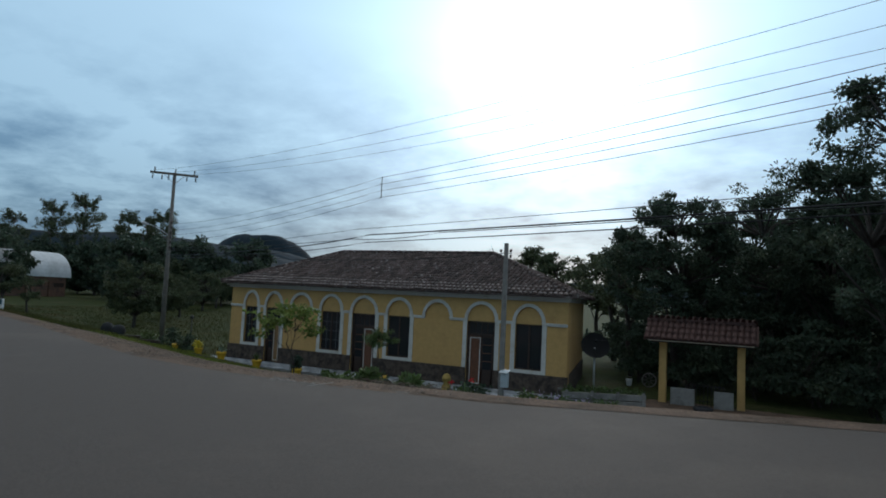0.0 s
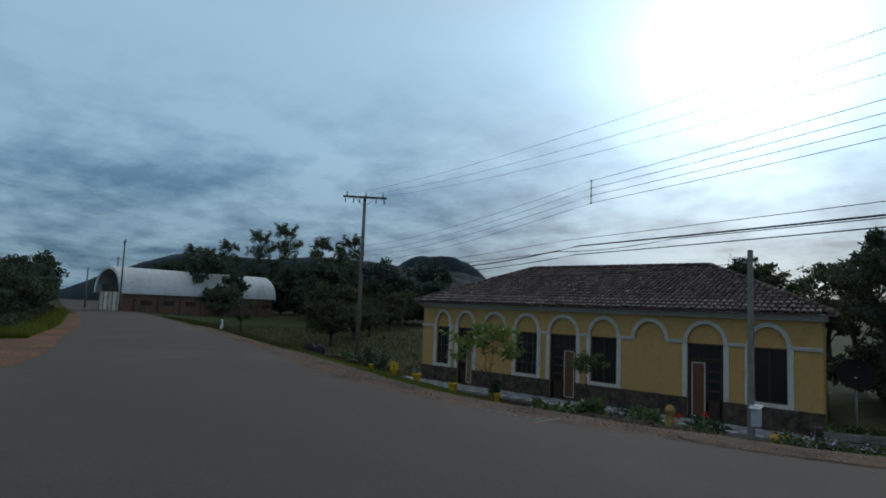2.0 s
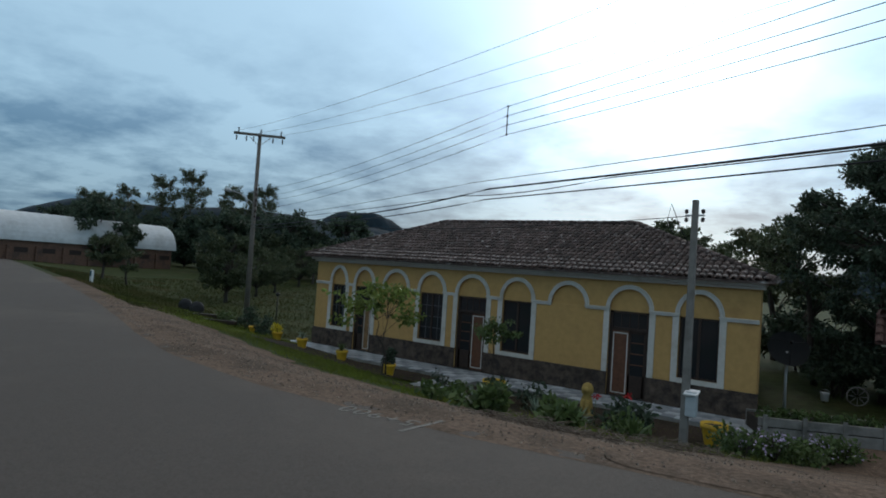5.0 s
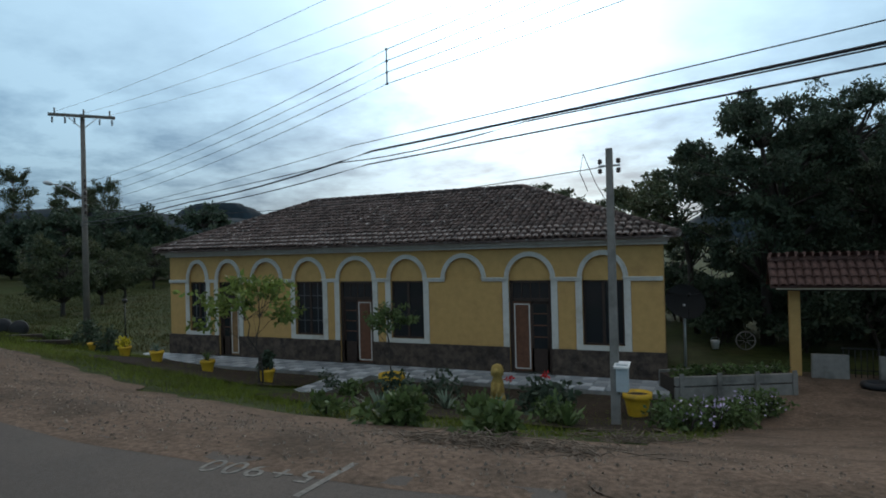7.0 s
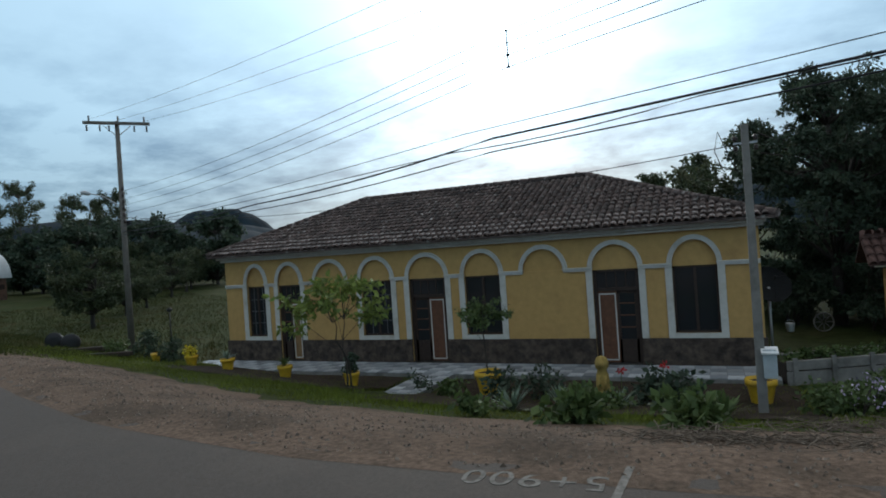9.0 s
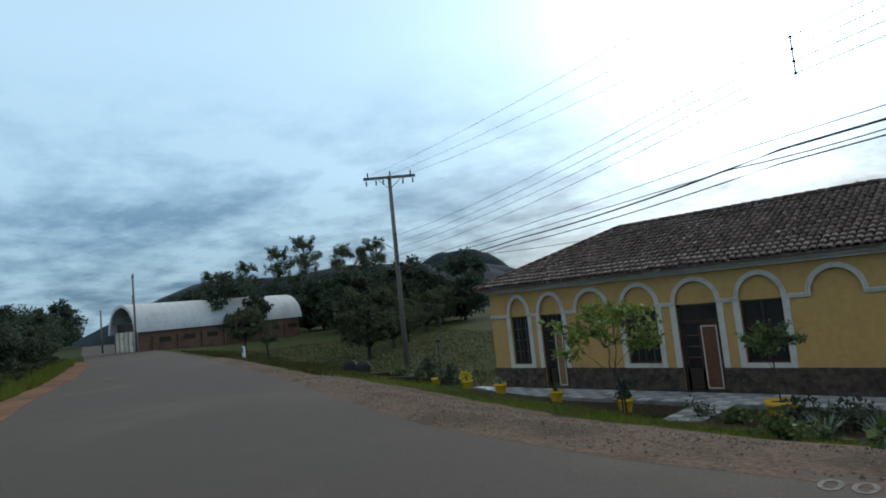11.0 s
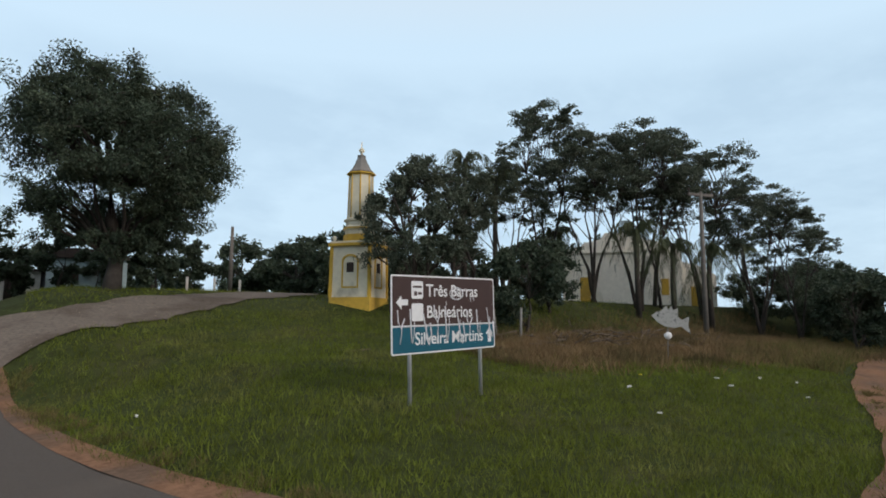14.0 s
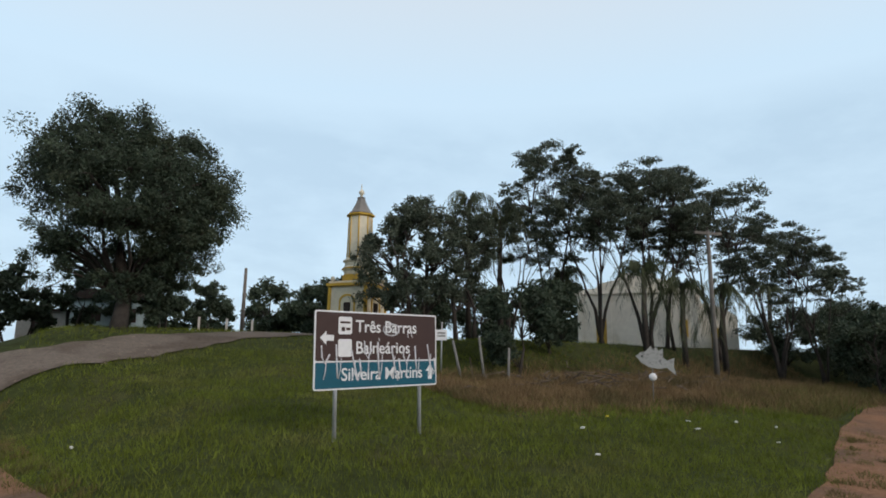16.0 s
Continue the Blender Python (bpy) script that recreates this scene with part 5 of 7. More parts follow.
def palm(x, y, h, seed, label):
    rng = np.random.default_rng(seed)
    t = empty("palm_tree", (x, y, height(x, y)), label, "palm tree", "palms by the church")
    bm = bmesh.new()
    tube(bm, [(0, 0, -0.3), (0.06, 0, h * 0.5), (0, 0.05, h)], [0.17, 0.14, 0.12], 9)
    part("trunk", bm, M_BARK, t)
    for k in range(24):
        a = 2 * math.pi * k / 24 + rng.normal() * 0.15
        up = rng.uniform(-0.7, 1.0)
        L = rng.uniform(1.7, 2.5)
        pts = [Vector((math.cos(a) * L * 0.8 * s * math.cos(up * (1 - s)), math.sin(a) * L * 0.8 * s * math.cos(up * (1 - s)), h + L * (up * s - 1.15 * s * s))) for s in (0, 0.25, 0.5, 0.75, 1.0)]
        V = []
        for i in range(64):
            s = rng.uniform(0.08, 1.0) * 3.999
            j = int(s)
            p = pts[j].lerp(pts[j + 1], s - j)
            side = Vector((-math.sin(a), math.cos(a), 0)) * (1 if i % 2 else -1)
            d = (side * 0.55 + (pts[j + 1] - pts[j]).normalized() * 0.4 + Vector((0, 0, -1.0))).normalized() * rng.uniform(0.45, 0.75)
            w = (pts[j + 1] - pts[j]).normalized() * 0.022
            V.append([p - w, p + d * 0.5 - w * 0.7, p + d, p + w])
        part("frond", polys("frond", np.array([[tuple(c) for c in q] for q in V]), 4, M_LEAF_OLIVE), None, t)
    return t


palm(-7.2, -46.2, 8.0, 1, "slender feathery palm beside the church grove")
palm(-8.8, -45.4, 6.9, 2, "slender feathery palm beside the church grove")
palm(-13.0, -45.2, 4.2, 3, "low feathery palm beside the church grove")
palm(-14.4, -40.2, 4.9, 5, "drooping feathery palm among the grove stems")
palm(-16.6, -39.6, 4.4, 6, "drooping feathery palm among the grove stems")
palm(-19.0, -39.0, 4.8, 7, "drooping feathery palm among the grove stems")
palm(-31.5, -44.5, 4.6, 4, "distant feathery palm beside the dirt track")

# ---------------------------------------------------------------- road sign
SIGN_A, SIGN_B = Vector((7.10, -28.10)), Vector((4.08, -28.92))   # its two ends in plan
mid2 = (SIGN_A + SIGN_B) / 2
along_sign = (SIGN_B - SIGN_A).normalized()
SIGN_TURN = math.degrees(math.atan2(along_sign.y, along_sign.x))
SW, SH, SB = (SIGN_B - SIGN_A).length, 1.50, 3.12                 # width, height, lower edge
sign = new("road_sign")
sign.matrix_basis = Matrix.Translation((mid2.x, mid2.y, SB)) @ pose(0, 0, 0, 0, 0, SIGN_TURN) @ pose(0, 0, 0, 0, -1.6, 0)
tagged(sign, "brown and blue direction sign scrawled with white spray paint", "road sign")


def rounded(x0, x1, z0, z1, r, y0, y1, n=5):
    bm = bmesh.new()
    pts = []
    for cx, cz, a0 in ((x1 - r, z1 - r, 0), (x0 + r, z1 - r, 90), (x0 + r, z0 + r, 180), (x1 - r, z0 + r, 270)):
        for k in range(n + 1):
            a = radians(a0 + 90 * k / n)
            pts.append((cx + r * math.cos(a), cz + r * math.sin(a)))
    prism(bm, pts, y0, y1)
    bmesh.ops.recalc_face_normals(bm, faces=bm.faces)
    return bm


h2 = SW / 2
part("back_panel", rounded(-h2, h2, 0, SH, 0.05, 0.0, 0.02), M_SIGNWHITE, sign, "white-rimmed sign panel")
part("brown_field", rounded(-h2 + 0.03, h2 - 0.03, 0.545, SH - 0.03, 0.03, -0.004, 0.0), M_SIGNBROWN, sign)
part("blue_field", rounded(-h2 + 0.03, h2 - 0.03, 0.03, 0.515, 0.03, -0.004, 0.0), M_SIGNBLUE, sign)


def lettering(text, size, x, z, parent, align="LEFT"):
    cu = bpy.data.curves.new("lettering", "FONT")
    cu.body = text
    cu.size = size
    cu.align_x = align
    cu.extrude = 0.001
    cu.offset = size * 0.010
    ob = bpy.data.objects.new("lettering", cu)
    me = bpy.data.meshes.new_from_object(ob)
    bpy.data.objects.remove(ob)
    me.materials.clear()
    me.materials.append(M_SIGNWHITE)
    return part("lettering", me, None, parent, "white lettering", at=pose(x, -0.0065, z, 90, 0, 0))


lettering("Três Barras", 0.34, -h2 + 0.94, 1.10, sign)
lettering("Balneários", 0.34, -h2 + 0.94, 0.68, sign)
lettering("Silveira Martins", 0.34, h2 - 0.42, 0.17, sign, "RIGHT")
for z0 in (1.05, 0.62):
    pict = part("pictogram", rounded(-h2 + 0.53, -h2 + 0.85, z0, z0 + 0.34, 0.04, -0.008, -0.004), M_SIGNWHITE, sign, "white square pictogram panel")
    if z0 > 1:
        part("pictogram_mark", boxes((-h2 + 0.57, -h2 + 0.81, -0.011, -0.008, z0 + 0.21, z0 + 0.25), (-h2 + 0.60, -h2 + 0.68, -0.011, -0.008, z0 + 0.06, z0 + 0.14), (-h2 + 0.71, -h2 + 0.81, -0.011, -0.008, z0 + 0.08, z0 + 0.13)), M_SIGNBROWN, pict)


def arrow(cx, cz, turn):
    bm = bmesh.new()
    c, s = math.cos(radians(turn)), math.sin(radians(turn))
    pts = [(0, 0.16), (-0.13, 0.02), (-0.055, 0.02), (-0.055, -0.15), (0.055, -0.15), (0.055, 0.02), (0.13, 0.02)]
    prism(bm, [(cx + x * c - z * s, cz + x * s + z * c) for x, z in pts], -0.008, -0.004)
    bmesh.ops.recalc_face_normals(bm, faces=bm.faces)
    part("arrow", bm, M_SIGNWHITE, sign, "white arrow")


arrow(-h2 + 0.28, 0.98, 90)
arrow(h2 - 0.20, 0.28, 0)
# sprayed scrawl: looping strokes over the lower half
rr = random.Random(4)
for k in range(9):
    x0 = -h2 + 0.15 + k * 0.335
    bm = bmesh.new()
    zt, zb = 0.86 + rr.uniform(-0.06, 0.08), 0.12 + rr.uniform(-0.03, 0.14)
    pts = [(x0, zt), (x0 + 0.02, zt - 0.22), (x0 + 0.09, zt - 0.34), (x0 + 0.19, zt - 0.16)] if k % 3 == 0 else \
          [(x0, zt), (x0 + 0.02, (zt + zb) / 2), (x0 + 0.04, zb + 0.1)] if k % 3 == 1 else \
          [(x0 + 0.02, zt - 0.05), (x0 + 0.10, 0.45), (x0 + 0.20, zb), (x0 + 0.26, 0.32), (x0 + 0.22, 0.58)]
    tube(bm, [(x, -0.007, z) for x, z in pts], 0.021, 6)
    for v in bm.verts:
        v.co.y = -0.0105 + (v.co.y + 0.007) * 0.15
    part("spray_stroke", bm, M_SPRAY, sign, "white spray paint stroke")
    bm = bmesh.new()
    tube(bm, [(x0 + 0.12, -0.007, zt - 0.25), (x0 + 0.10, -0.007, 0.35), (x0 + 0.06, -0.007, 0.2)], 0.013, 5)
    for v in bm.verts:
        v.co.y = -0.0105 + (v.co.y + 0.007) * 0.15
    part("spray_stroke", bm, M_SPRAY, sign, "white spray paint stroke")
MARKS = [([(0.28 + 0.21 * math.cos(2 * math.pi * k / 18), 1.16 + 0.12 * math.sin(2 * math.pi * k / 18)) for k in range(19)], 0.014), ([(0.16, 1.08), (0.27, 1.27), (0.40, 1.07)], 0.012),
         ([(-0.05, 1.0), (-0.03, 0.92)], 0.012), ([(0.72, 1.1), (0.74, 1.0)], 0.012), ([(0.82, 1.1), (0.85, 1.0)], 0.012)]
for pts, r in MARKS:
    bm = bmesh.new()
    tube(bm, [(x, -0.007, z) for x, z in pts], r, 6)
    for v in bm.verts:
        v.co.y = -0.0105 + (v.co.y + 0.007) * 0.15
    part("spray_stroke", bm, M_SPRAY, sign, "white spray paint stroke")
for px in (-h2 + 0.52, h2 - 0.46):
    bm = bmesh.new()
    w = sign.matrix_basis @ Vector((px, 0.055, 0))
    tube(bm, [(px, 0.055, height(w.x, w.y) - SB - 0.3), (px, 0.055, SH - 0.1)], 0.04, 10)
    part("sign_post", bm, M_METAL, sign, "galvanised steel post")

# ---------------------------------------------------------------- fish-shaped board on a stick
M_FISH = material("chalky_board", (0.36, 0.36, 0.34), 0.85, 0.3, 9, 0.2, 40, second=(0.12, 0.12, 0.12), patch=0.4, patch_scale=9)
fish = empty("fish_board", (-5.75, -31.75, height(-5.75, -31.75)), "white fish-shaped board on a thin stick in dry grass", "sign", turn=138)
bm = bmesh.new()
body = [(-0.62, 1.25), (-0.45, 1.42), (-0.2, 1.52), (0.1, 1.5), (0.38, 1.34), (0.62, 1.5), (0.58, 1.2), (0.66, 0.92), (0.36, 1.1), (0.12, 1.0), (-0.2, 0.98), (-0.45, 1.08)]
fz = 0.45
prism(bm, [(x, z + fz - 0.3 - 0.24 * x) for x, z in body], -0.015, 0.015)
bmesh.ops.recalc_face_normals(bm, faces=bm.faces)
part("fish_body", bm, M_FISH, fish)
bm = bmesh.new()
prism(bm, [(x, z - 0.24 * x) for x, z in ((-0.3, 1.64), (-0.12, 1.86), (-0.06, 1.74), (0.06, 1.90), (0.10, 1.75), (0.26, 1.86), (0.25, 1.58))], -0.012, 0.012)
bmesh.ops.recalc_face_normals(bm, faces=bm.faces)
part("fin", bm, M_FISH, fish)
bm = bmesh.new()
bmesh.ops.create_icosphere(bm, subdivisions=1, radius=0.035, matrix=Matrix.Translation((-0.42, -0.015, 1.55)))
part("eye", bm, M_WIRE, fish)
bm = bmesh.new()
lathe(bm, [(0.02, -0.02), (0.13, -0.012), (0.13, 0.012), (0.02, 0.02)], 14)
part("disc", bm, M_SIGNWHITE, fish, at=pose(-0.1, -0.03, 0.86, 90, 0, 0))
bm = bmesh.new()
tube(bm, [(-0.12, 0.03, -0.2), (-0.08, 0.03, 1.5)], 0.02, 6)
part("stick", bm, M_CONCRETE, fish)

# ---------------------------------------------------------------- bell tower
TX, TY, TURN = -0.07, -44.68, -51.0
tower = empty("bell_tower", (TX, TY, height(TX, TY) - 0.1), "small cream bell tower with ochre trim and a pointed top", "tower", turn=TURN)
W2 = 0.98


def sq(h, z0, z1, taper=1.0):
    bm = bmesh.new()
    vs = box(bm, -h, h, -h, h, z0, z1)
    for v in vs[4:]:
        v.co.x *= taper
        v.co.y *= taper
    bmesh.ops.bevel(bm, geom=bm.edges[:], offset=0.012, segments=1, affect="EDGES")
    return bm


def octa(profile):
    bm = bmesh.new()
    lathe(bm, profile, 8)
    for f in bm.faces:
        f.smooth = False
    bmesh.ops.rotate(bm, verts=bm.verts, cent=(0, 0, 0), matrix=Matrix.Rotation(math.pi / 8, 3, "Z"))
    return bm


part("base_course", sq(W2 + 0.05, -0.3, 0.36), M_OCHRE, tower, "ochre painted base course")
part("shaft", sq(W2, 0.36, 2.72, 0.97), M_CREAM, tower)
for sx, sy in ((-1, -1), (1, -1), (1, 1), (-1, 1)):
    bm = bmesh.new()
    box(bm, sx * W2 - 0.07, sx * W2 + 0.07, sy * W2 - 0.07, sy * W2 + 0.07, 0.36, 2.72)
    for v in bm.verts:
        if v.co.z > 2:
            v.co.x *= 0.97
            v.co.y *= 0.97
    part("corner_strip", bm, M_OCHRE, tower)
part("cornice", sq(W2 + 0.12, 2.72, 2.86), M_OCHRE, tower)
part("cornice", sq(W2 + 0.04, 2.86, 2.96), M_CREAM, tower)
part("drum_step", octa([(0.78, 2.96), (0.78, 3.32)]), M_OCHRE, tower)
part("drum_step", octa([(0.70, 3.32), (0.72, 3.5), (0.82, 3.58), (0.82, 3.66), (0.70, 3.74), (0.68, 3.92), (0.78, 3.98), (0.78, 4.06), (0.62, 4.12)]), M_CREAM, tower)
part("drum_trim", octa([(0.825, 3.585), (0.83, 3.655)]), M_OCHRE, tower)
part("upper_shaft", octa([(0.60, 4.12), (0.56, 6.2)]), M_CREAM, tower)
for k in range(8):
    a = 2 * math.pi * k / 8 + math.pi / 8
    bm = bmesh.new()
    tube(bm, [(0.595 * math.cos(a), 0.595 * math.sin(a), 4.12), (0.555 * math.cos(a), 0.555 * math.sin(a), 6.2)], 0.035, 6)
    part("corner_strip", bm, M_OCHRE, tower)
part("eave", octa([(0.56, 6.2), (0.70, 6.26), (0.70, 6.32), (0.56, 6.36)]), M_OCHRE, tower)
part("spire", octa([(0.64, 6.36), (0.46, 6.55), (0.30, 6.85), (0.20, 7.1), (0.20, 7.22)]), M_CONCRETE, tower)
bm = bmesh.new()
lathe(bm, [(0.07, 7.22), (0.06, 7.35), (0.14, 7.42), (0.14, 7.52), (0.06, 7.6), (0.03, 7.62), (0.02, 7.9)], 12)
part("finial", bm, M_CREAM, tower)
for k, (sx, sy) in enumerate(((-1, -1), (1, -1), (1, 1), (-1, 1))):
    bm = bmesh.new()
    lathe(bm, [(0.06, 2.94), (0.05, 3.0), (0.11, 3.08), (0.09, 3.17), (0.02, 3.22)], 10, (sx * W2 * 0.9, sy * W2 * 0.9))
    part("corner_urn", bm, M_CREAM, tower)
for k in range(4):
    t4 = Matrix.Rotation(k * math.pi / 2, 4, "Z")
    y0 = -W2 - 0.005
    bm = bmesh.new()
    box(bm, -0.17, 0.17, y0 - 0.012, y0 + 0.1, 1.5, 1.95)
    win = part("window_opening", bm, M_DARKWOOD, tower, "small dark square window", at=t4)
    bm = bmesh.new()
    arcp = [(0.42 * math.cos(math.pi * j / 12), 2.0 + 0.34 * math.sin(math.pi * j / 12)) for j in range(13)]
    line = [(-0.42, 0.78), (0.42, 0.78)] + arcp
    inner = [(x * 0.85, 1.5 + (z - 1.5) * 0.90) for x, z in line]
    for i in range(len(line)):
        j = (i + 1) % len(line)
        prism(bm, [line[i], line[j], inner[j], inner[i]], y0 - 0.02, y0 + 0.06)
    bmesh.ops.recalc_face_normals(bm, faces=bm.faces)
    part("arched_panel", bm, M_OCHRE, tower, at=t4)

# ---------------------------------------------------------------- church behind the grove
M_WHITEWASH = material("cream_whitewash", (0.86, 0.82, 0.73), 0.85, 0.08, 5, 0.1, 50, second=(0.72, 0.68, 0.58), patch=0.3, patch_scale=0.8)
church = empty("church", (-22.6, -47.3, height(-22.6, -47.3) - 0.15), "cream church with a stepped front seen behind trees", "church", turn=-50)
church.matrix_basis = church.matrix_basis @ Matrix.Diagonal((1.13, 1.13, 1.13, 1))
part("front_wall", boxes((-2.8, 4.4, -0.3, 0.3, 0, 3.5)), M_WHITEWASH, church)
bm = bmesh.new()
prism(bm, [(0.8 + x, z) for x, z in ((-3.6, 3.5), (3.6, 3.5), (3.5, 3.7), (2.5, 3.8), (2.2, 4.1), (1.2, 4.3), (0.9, 4.7), (-0.9, 4.7), (-1.2, 4.3), (-2.2, 4.1), (-2.5, 3.8), (-3.5, 3.7))], -0.28, 0.28)
bmesh.ops.recalc_face_normals(bm, faces=bm.faces)
part("gable", bm, M_WHITEWASH, church)
part("nave", boxes((-2.5, 4.1, -11.0, -0.3, 0, 3.2)), M_WHITEWASH, church)
bm = bmesh.new()
prism(bm, [(-2.7, 3.2), (4.3, 3.2), (0.8, 4.6)], -11.2, -0.29)
bmesh.ops.recalc_face_normals(bm, faces=bm.faces)
part("roof", bm, M_TILE_RED, church)
bm = bmesh.new()
prism(bm, [(-4.7, 0), (-2.8, 0), (-2.8, 2.75), (-3.4, 2.65), (-4.0, 2.4), (-4.7, 1.9)], -3.0, 0.22)
bmesh.ops.recalc_face_normals(bm, faces=bm.faces)
part("annex", bm, M_WHITEWASH, church, "low cream annex with a curved top")
for px in (-2.65, -0.9, 2.5, 4.25):
    part("pilaster", boxes((px - 0.15, px + 0.15, 0.3, 0.38, 0, 3.42)), M_WHITEWASH, church)
for px, top, yy in ((2.95, 1.9, 0.3), (-3.6, 1.25, 0.22)):
    part("door", boxes((px - 0.34, px + 0.34, yy - 0.01, yy + 0.05, 0, top)), M_OCHRE, church, "ochre painted door")
for px in (-1.8,):
    part("window", boxes((px - 0.22, px + 0.22, 0.29, 0.35, 0.75, 1.75)), M_OCHRE, church)
part("cornice", boxes((-2.95, 4.55, -0.36, 0.40, 3.42, 3.54)), M_WHITEWASH, church)

# bluish house behind the large tree
h1 = empty("roadside_house", (9.7, -64.5, height(9.7, -64.5) - 0.55), "low pale blue house with a tiled roof behind trees", "house", turn=-4)
M_PALEBLUE = material("pale_blue_plaster", (0.34, 0.44, 0.46), 0.85, 0.08, 5, 0.1, 50)
part("wall", boxes((-1.9, 2.4, -3, 3, 0, 2.3)), M_PALEBLUE, h1)
bm = bmesh.new()
prism(bm, [(-2.3, 2.3), (2.8, 2.3), (2.0, 2.9), (-1.4, 2.9)], -3.3, 3.3)
bmesh.ops.recalc_face_normals(bm, faces=bm.faces)
part("roof", bm, M_DARKWOOD, h1)
for px in (-0.9, 1.1):
    part("window", boxes((px - 0.4, px + 0.4, 2.97, 3.03, 0.9, 1.8)), M_DARKWOOD, h1)
h3 = empty("white_shed", (13.7, -65.0, height(13.7, -65.0) - 0.5), "low white shed with a flat dark roof beside the side road", "shed", turn=-4)
part("wall", boxes((-1.3, 1.3, -2, 2, 0, 2.1)), M_WHITE, h3)
part("roof", boxes((-1.6, 1.6, -2.3, 2.3, 2.1, 2.24)), M_DARKWOOD, h3)
part("door", boxes((-0.2, 0.5, 1.97, 2.04, 0, 1.8)), M_DARKWOOD, h3)

# ---------------------------------------------------------------- hall with a vaulted metal roof
HA, HB = Vector((-62.6, 7.6)), Vector((-64.6, 30.9))
hdir = (HB - HA).normalized()
HL = (HB - HA).length
hall = empty("sports_hall", (HA.x, HA.y, 1.7), "long hall with a vaulted aluminium roof and low brick walls", "hall", turn=math.degrees(math.atan2(hdir.y, hdir.x)))
HW = 7.0
part("side_wall", boxes((0, HL, 0, 0.2, -0.8, 2.2)), M_BRICK, hall, "low red-brown brick wall")
part("side_wall", boxes((0, HL, HW - 0.2, HW, -0.8, 2.2)), M_BRICK, hall)
part("end_wall", boxes((HL - 0.2, HL, 0.2, HW - 0.2, -0.8, 2.2)), M_BRICK, hall)
bm = bmesh.new()
arcs = [(HW / 2 - (HW / 2 + 0.35) * math.cos(math.pi * k / 20), 2.2 + 3.6 * math.sin(math.pi * k / 20)) for k in range(21)]
for (a, b), (c, d) in zip(arcs, arcs[1:]):
    n = 40
    for i in range(n):
        x0, x1 = -0.5 + (HL + 1.0) * i / n, -0.5 + (HL + 1.0) * (i + 1) / n
        l0, l1 = 0.04 * (i % 2), 0.04 * ((i + 1) % 2)
        vs = [bm.verts.new(p) for p in ((x0, a, b + l0), (x1, a, b + l1), (x1, c, d + l1), (x0, c, d + l0))]
        bm.faces.new(vs)
bmesh.ops.remove_doubles(bm, verts=bm.verts, dist=0.001)
bmesh.ops.solidify(bm, geom=bm.faces[:], thickness=0.05)
part("roof", bm, M_SHEETROOF, hall, "pale ribbed aluminium vault")
bm = bmesh.new()
rimo = [(y, z) for y, z in arcs]
rimi = [(HW / 2 + (y - HW / 2) * 0.90, 2.2 + (z - 2.2) * 0.90) for y, z in arcs]
for i in range(20):
    a, b, c, d = rimo[i], rimo[i + 1], rimi[i + 1], rimi[i]
    f0 = [bm.verts.new((-0.55, y, z)) for y, z in (a, b, c, d)]
    f1 = [bm.verts.new((-0.35, y, z)) for y, z in (a, b, c, d)]
    bm.faces.new(f0)
    bm.faces.new(f1[::-1])
    for k in range(4):
        bm.faces.new((f0[k], f1[k], f1[(k + 1) % 4], f0[(k + 1) % 4]))
bmesh.ops.recalc_face_normals(bm, faces=bm.faces)
part("front_arch", bm, M_SHEETROOF, hall)
for k in range(5):
    yy = 0.5 + 1.3 * k
    part("front_panel", boxes((0.0, 0.12, yy, yy + 0.95, -0.8, 2.4)), M_CREAM if k % 2 else M_WHITE, hall, "pale front panel")
part("front_gable", boxes((0.3, 0.4, 0.3, HW - 0.3, -0.8, 3.4)), M_DARKWOOD, hall)
for k in range(7):
    xx = 1.5 + k * 3.2
    part("buttress", boxes((xx, xx + 0.3, -0.35, 0.0, -0.8, 1.6), bevel=0.02), M_BRICK, hall)
    part("window", boxes((xx + 0.9, xx + 2.4, -0.03, 0.02, 0.8, 1.4)), M_DARKWOOD, hall)

# ---------------------------------------------------------------- hills on the horizon


def hill(name, cx, cy, rx, ry, h, flat, turn, label, seed):
    n = 56
    verts, faces = [], []
    for j in range(n + 1):
        for i in range(n + 1):
            u, v = 2 * i / n - 1, 2 * j / n - 1
            d = math.hypot(u, v)
            f = max(0.0, 1 - d)
            top = min(1.0, f / (1 - flat)) if flat < 1 else 1
            z = h * (top * top * (3 - 2 * top)) + h * 0.10 * noise.noise((u * 4 + seed, v * 4, seed)) * min(1, f * 4) + h * 0.03 * noise.noise((u * 18, v * 18, seed)) * min(1, f * 6)
            p = Vector((u * rx, v * ry, z - 3))
            verts.append(Matrix.Rotation(radians(turn), 3, "Z") @ p + Vector((cx, cy, 0)))
    for j in range(n):
        for i in range(n):
            a = j * (n + 1) + i
            faces.append((a, a + 1, a + n + 2, a + n + 1))
    ob = new(name, mesh_of(name, verts, faces, M_HAZY_WOODLAND, smooth=True))
    return tagged(ob, label, "hill", kind="structure")


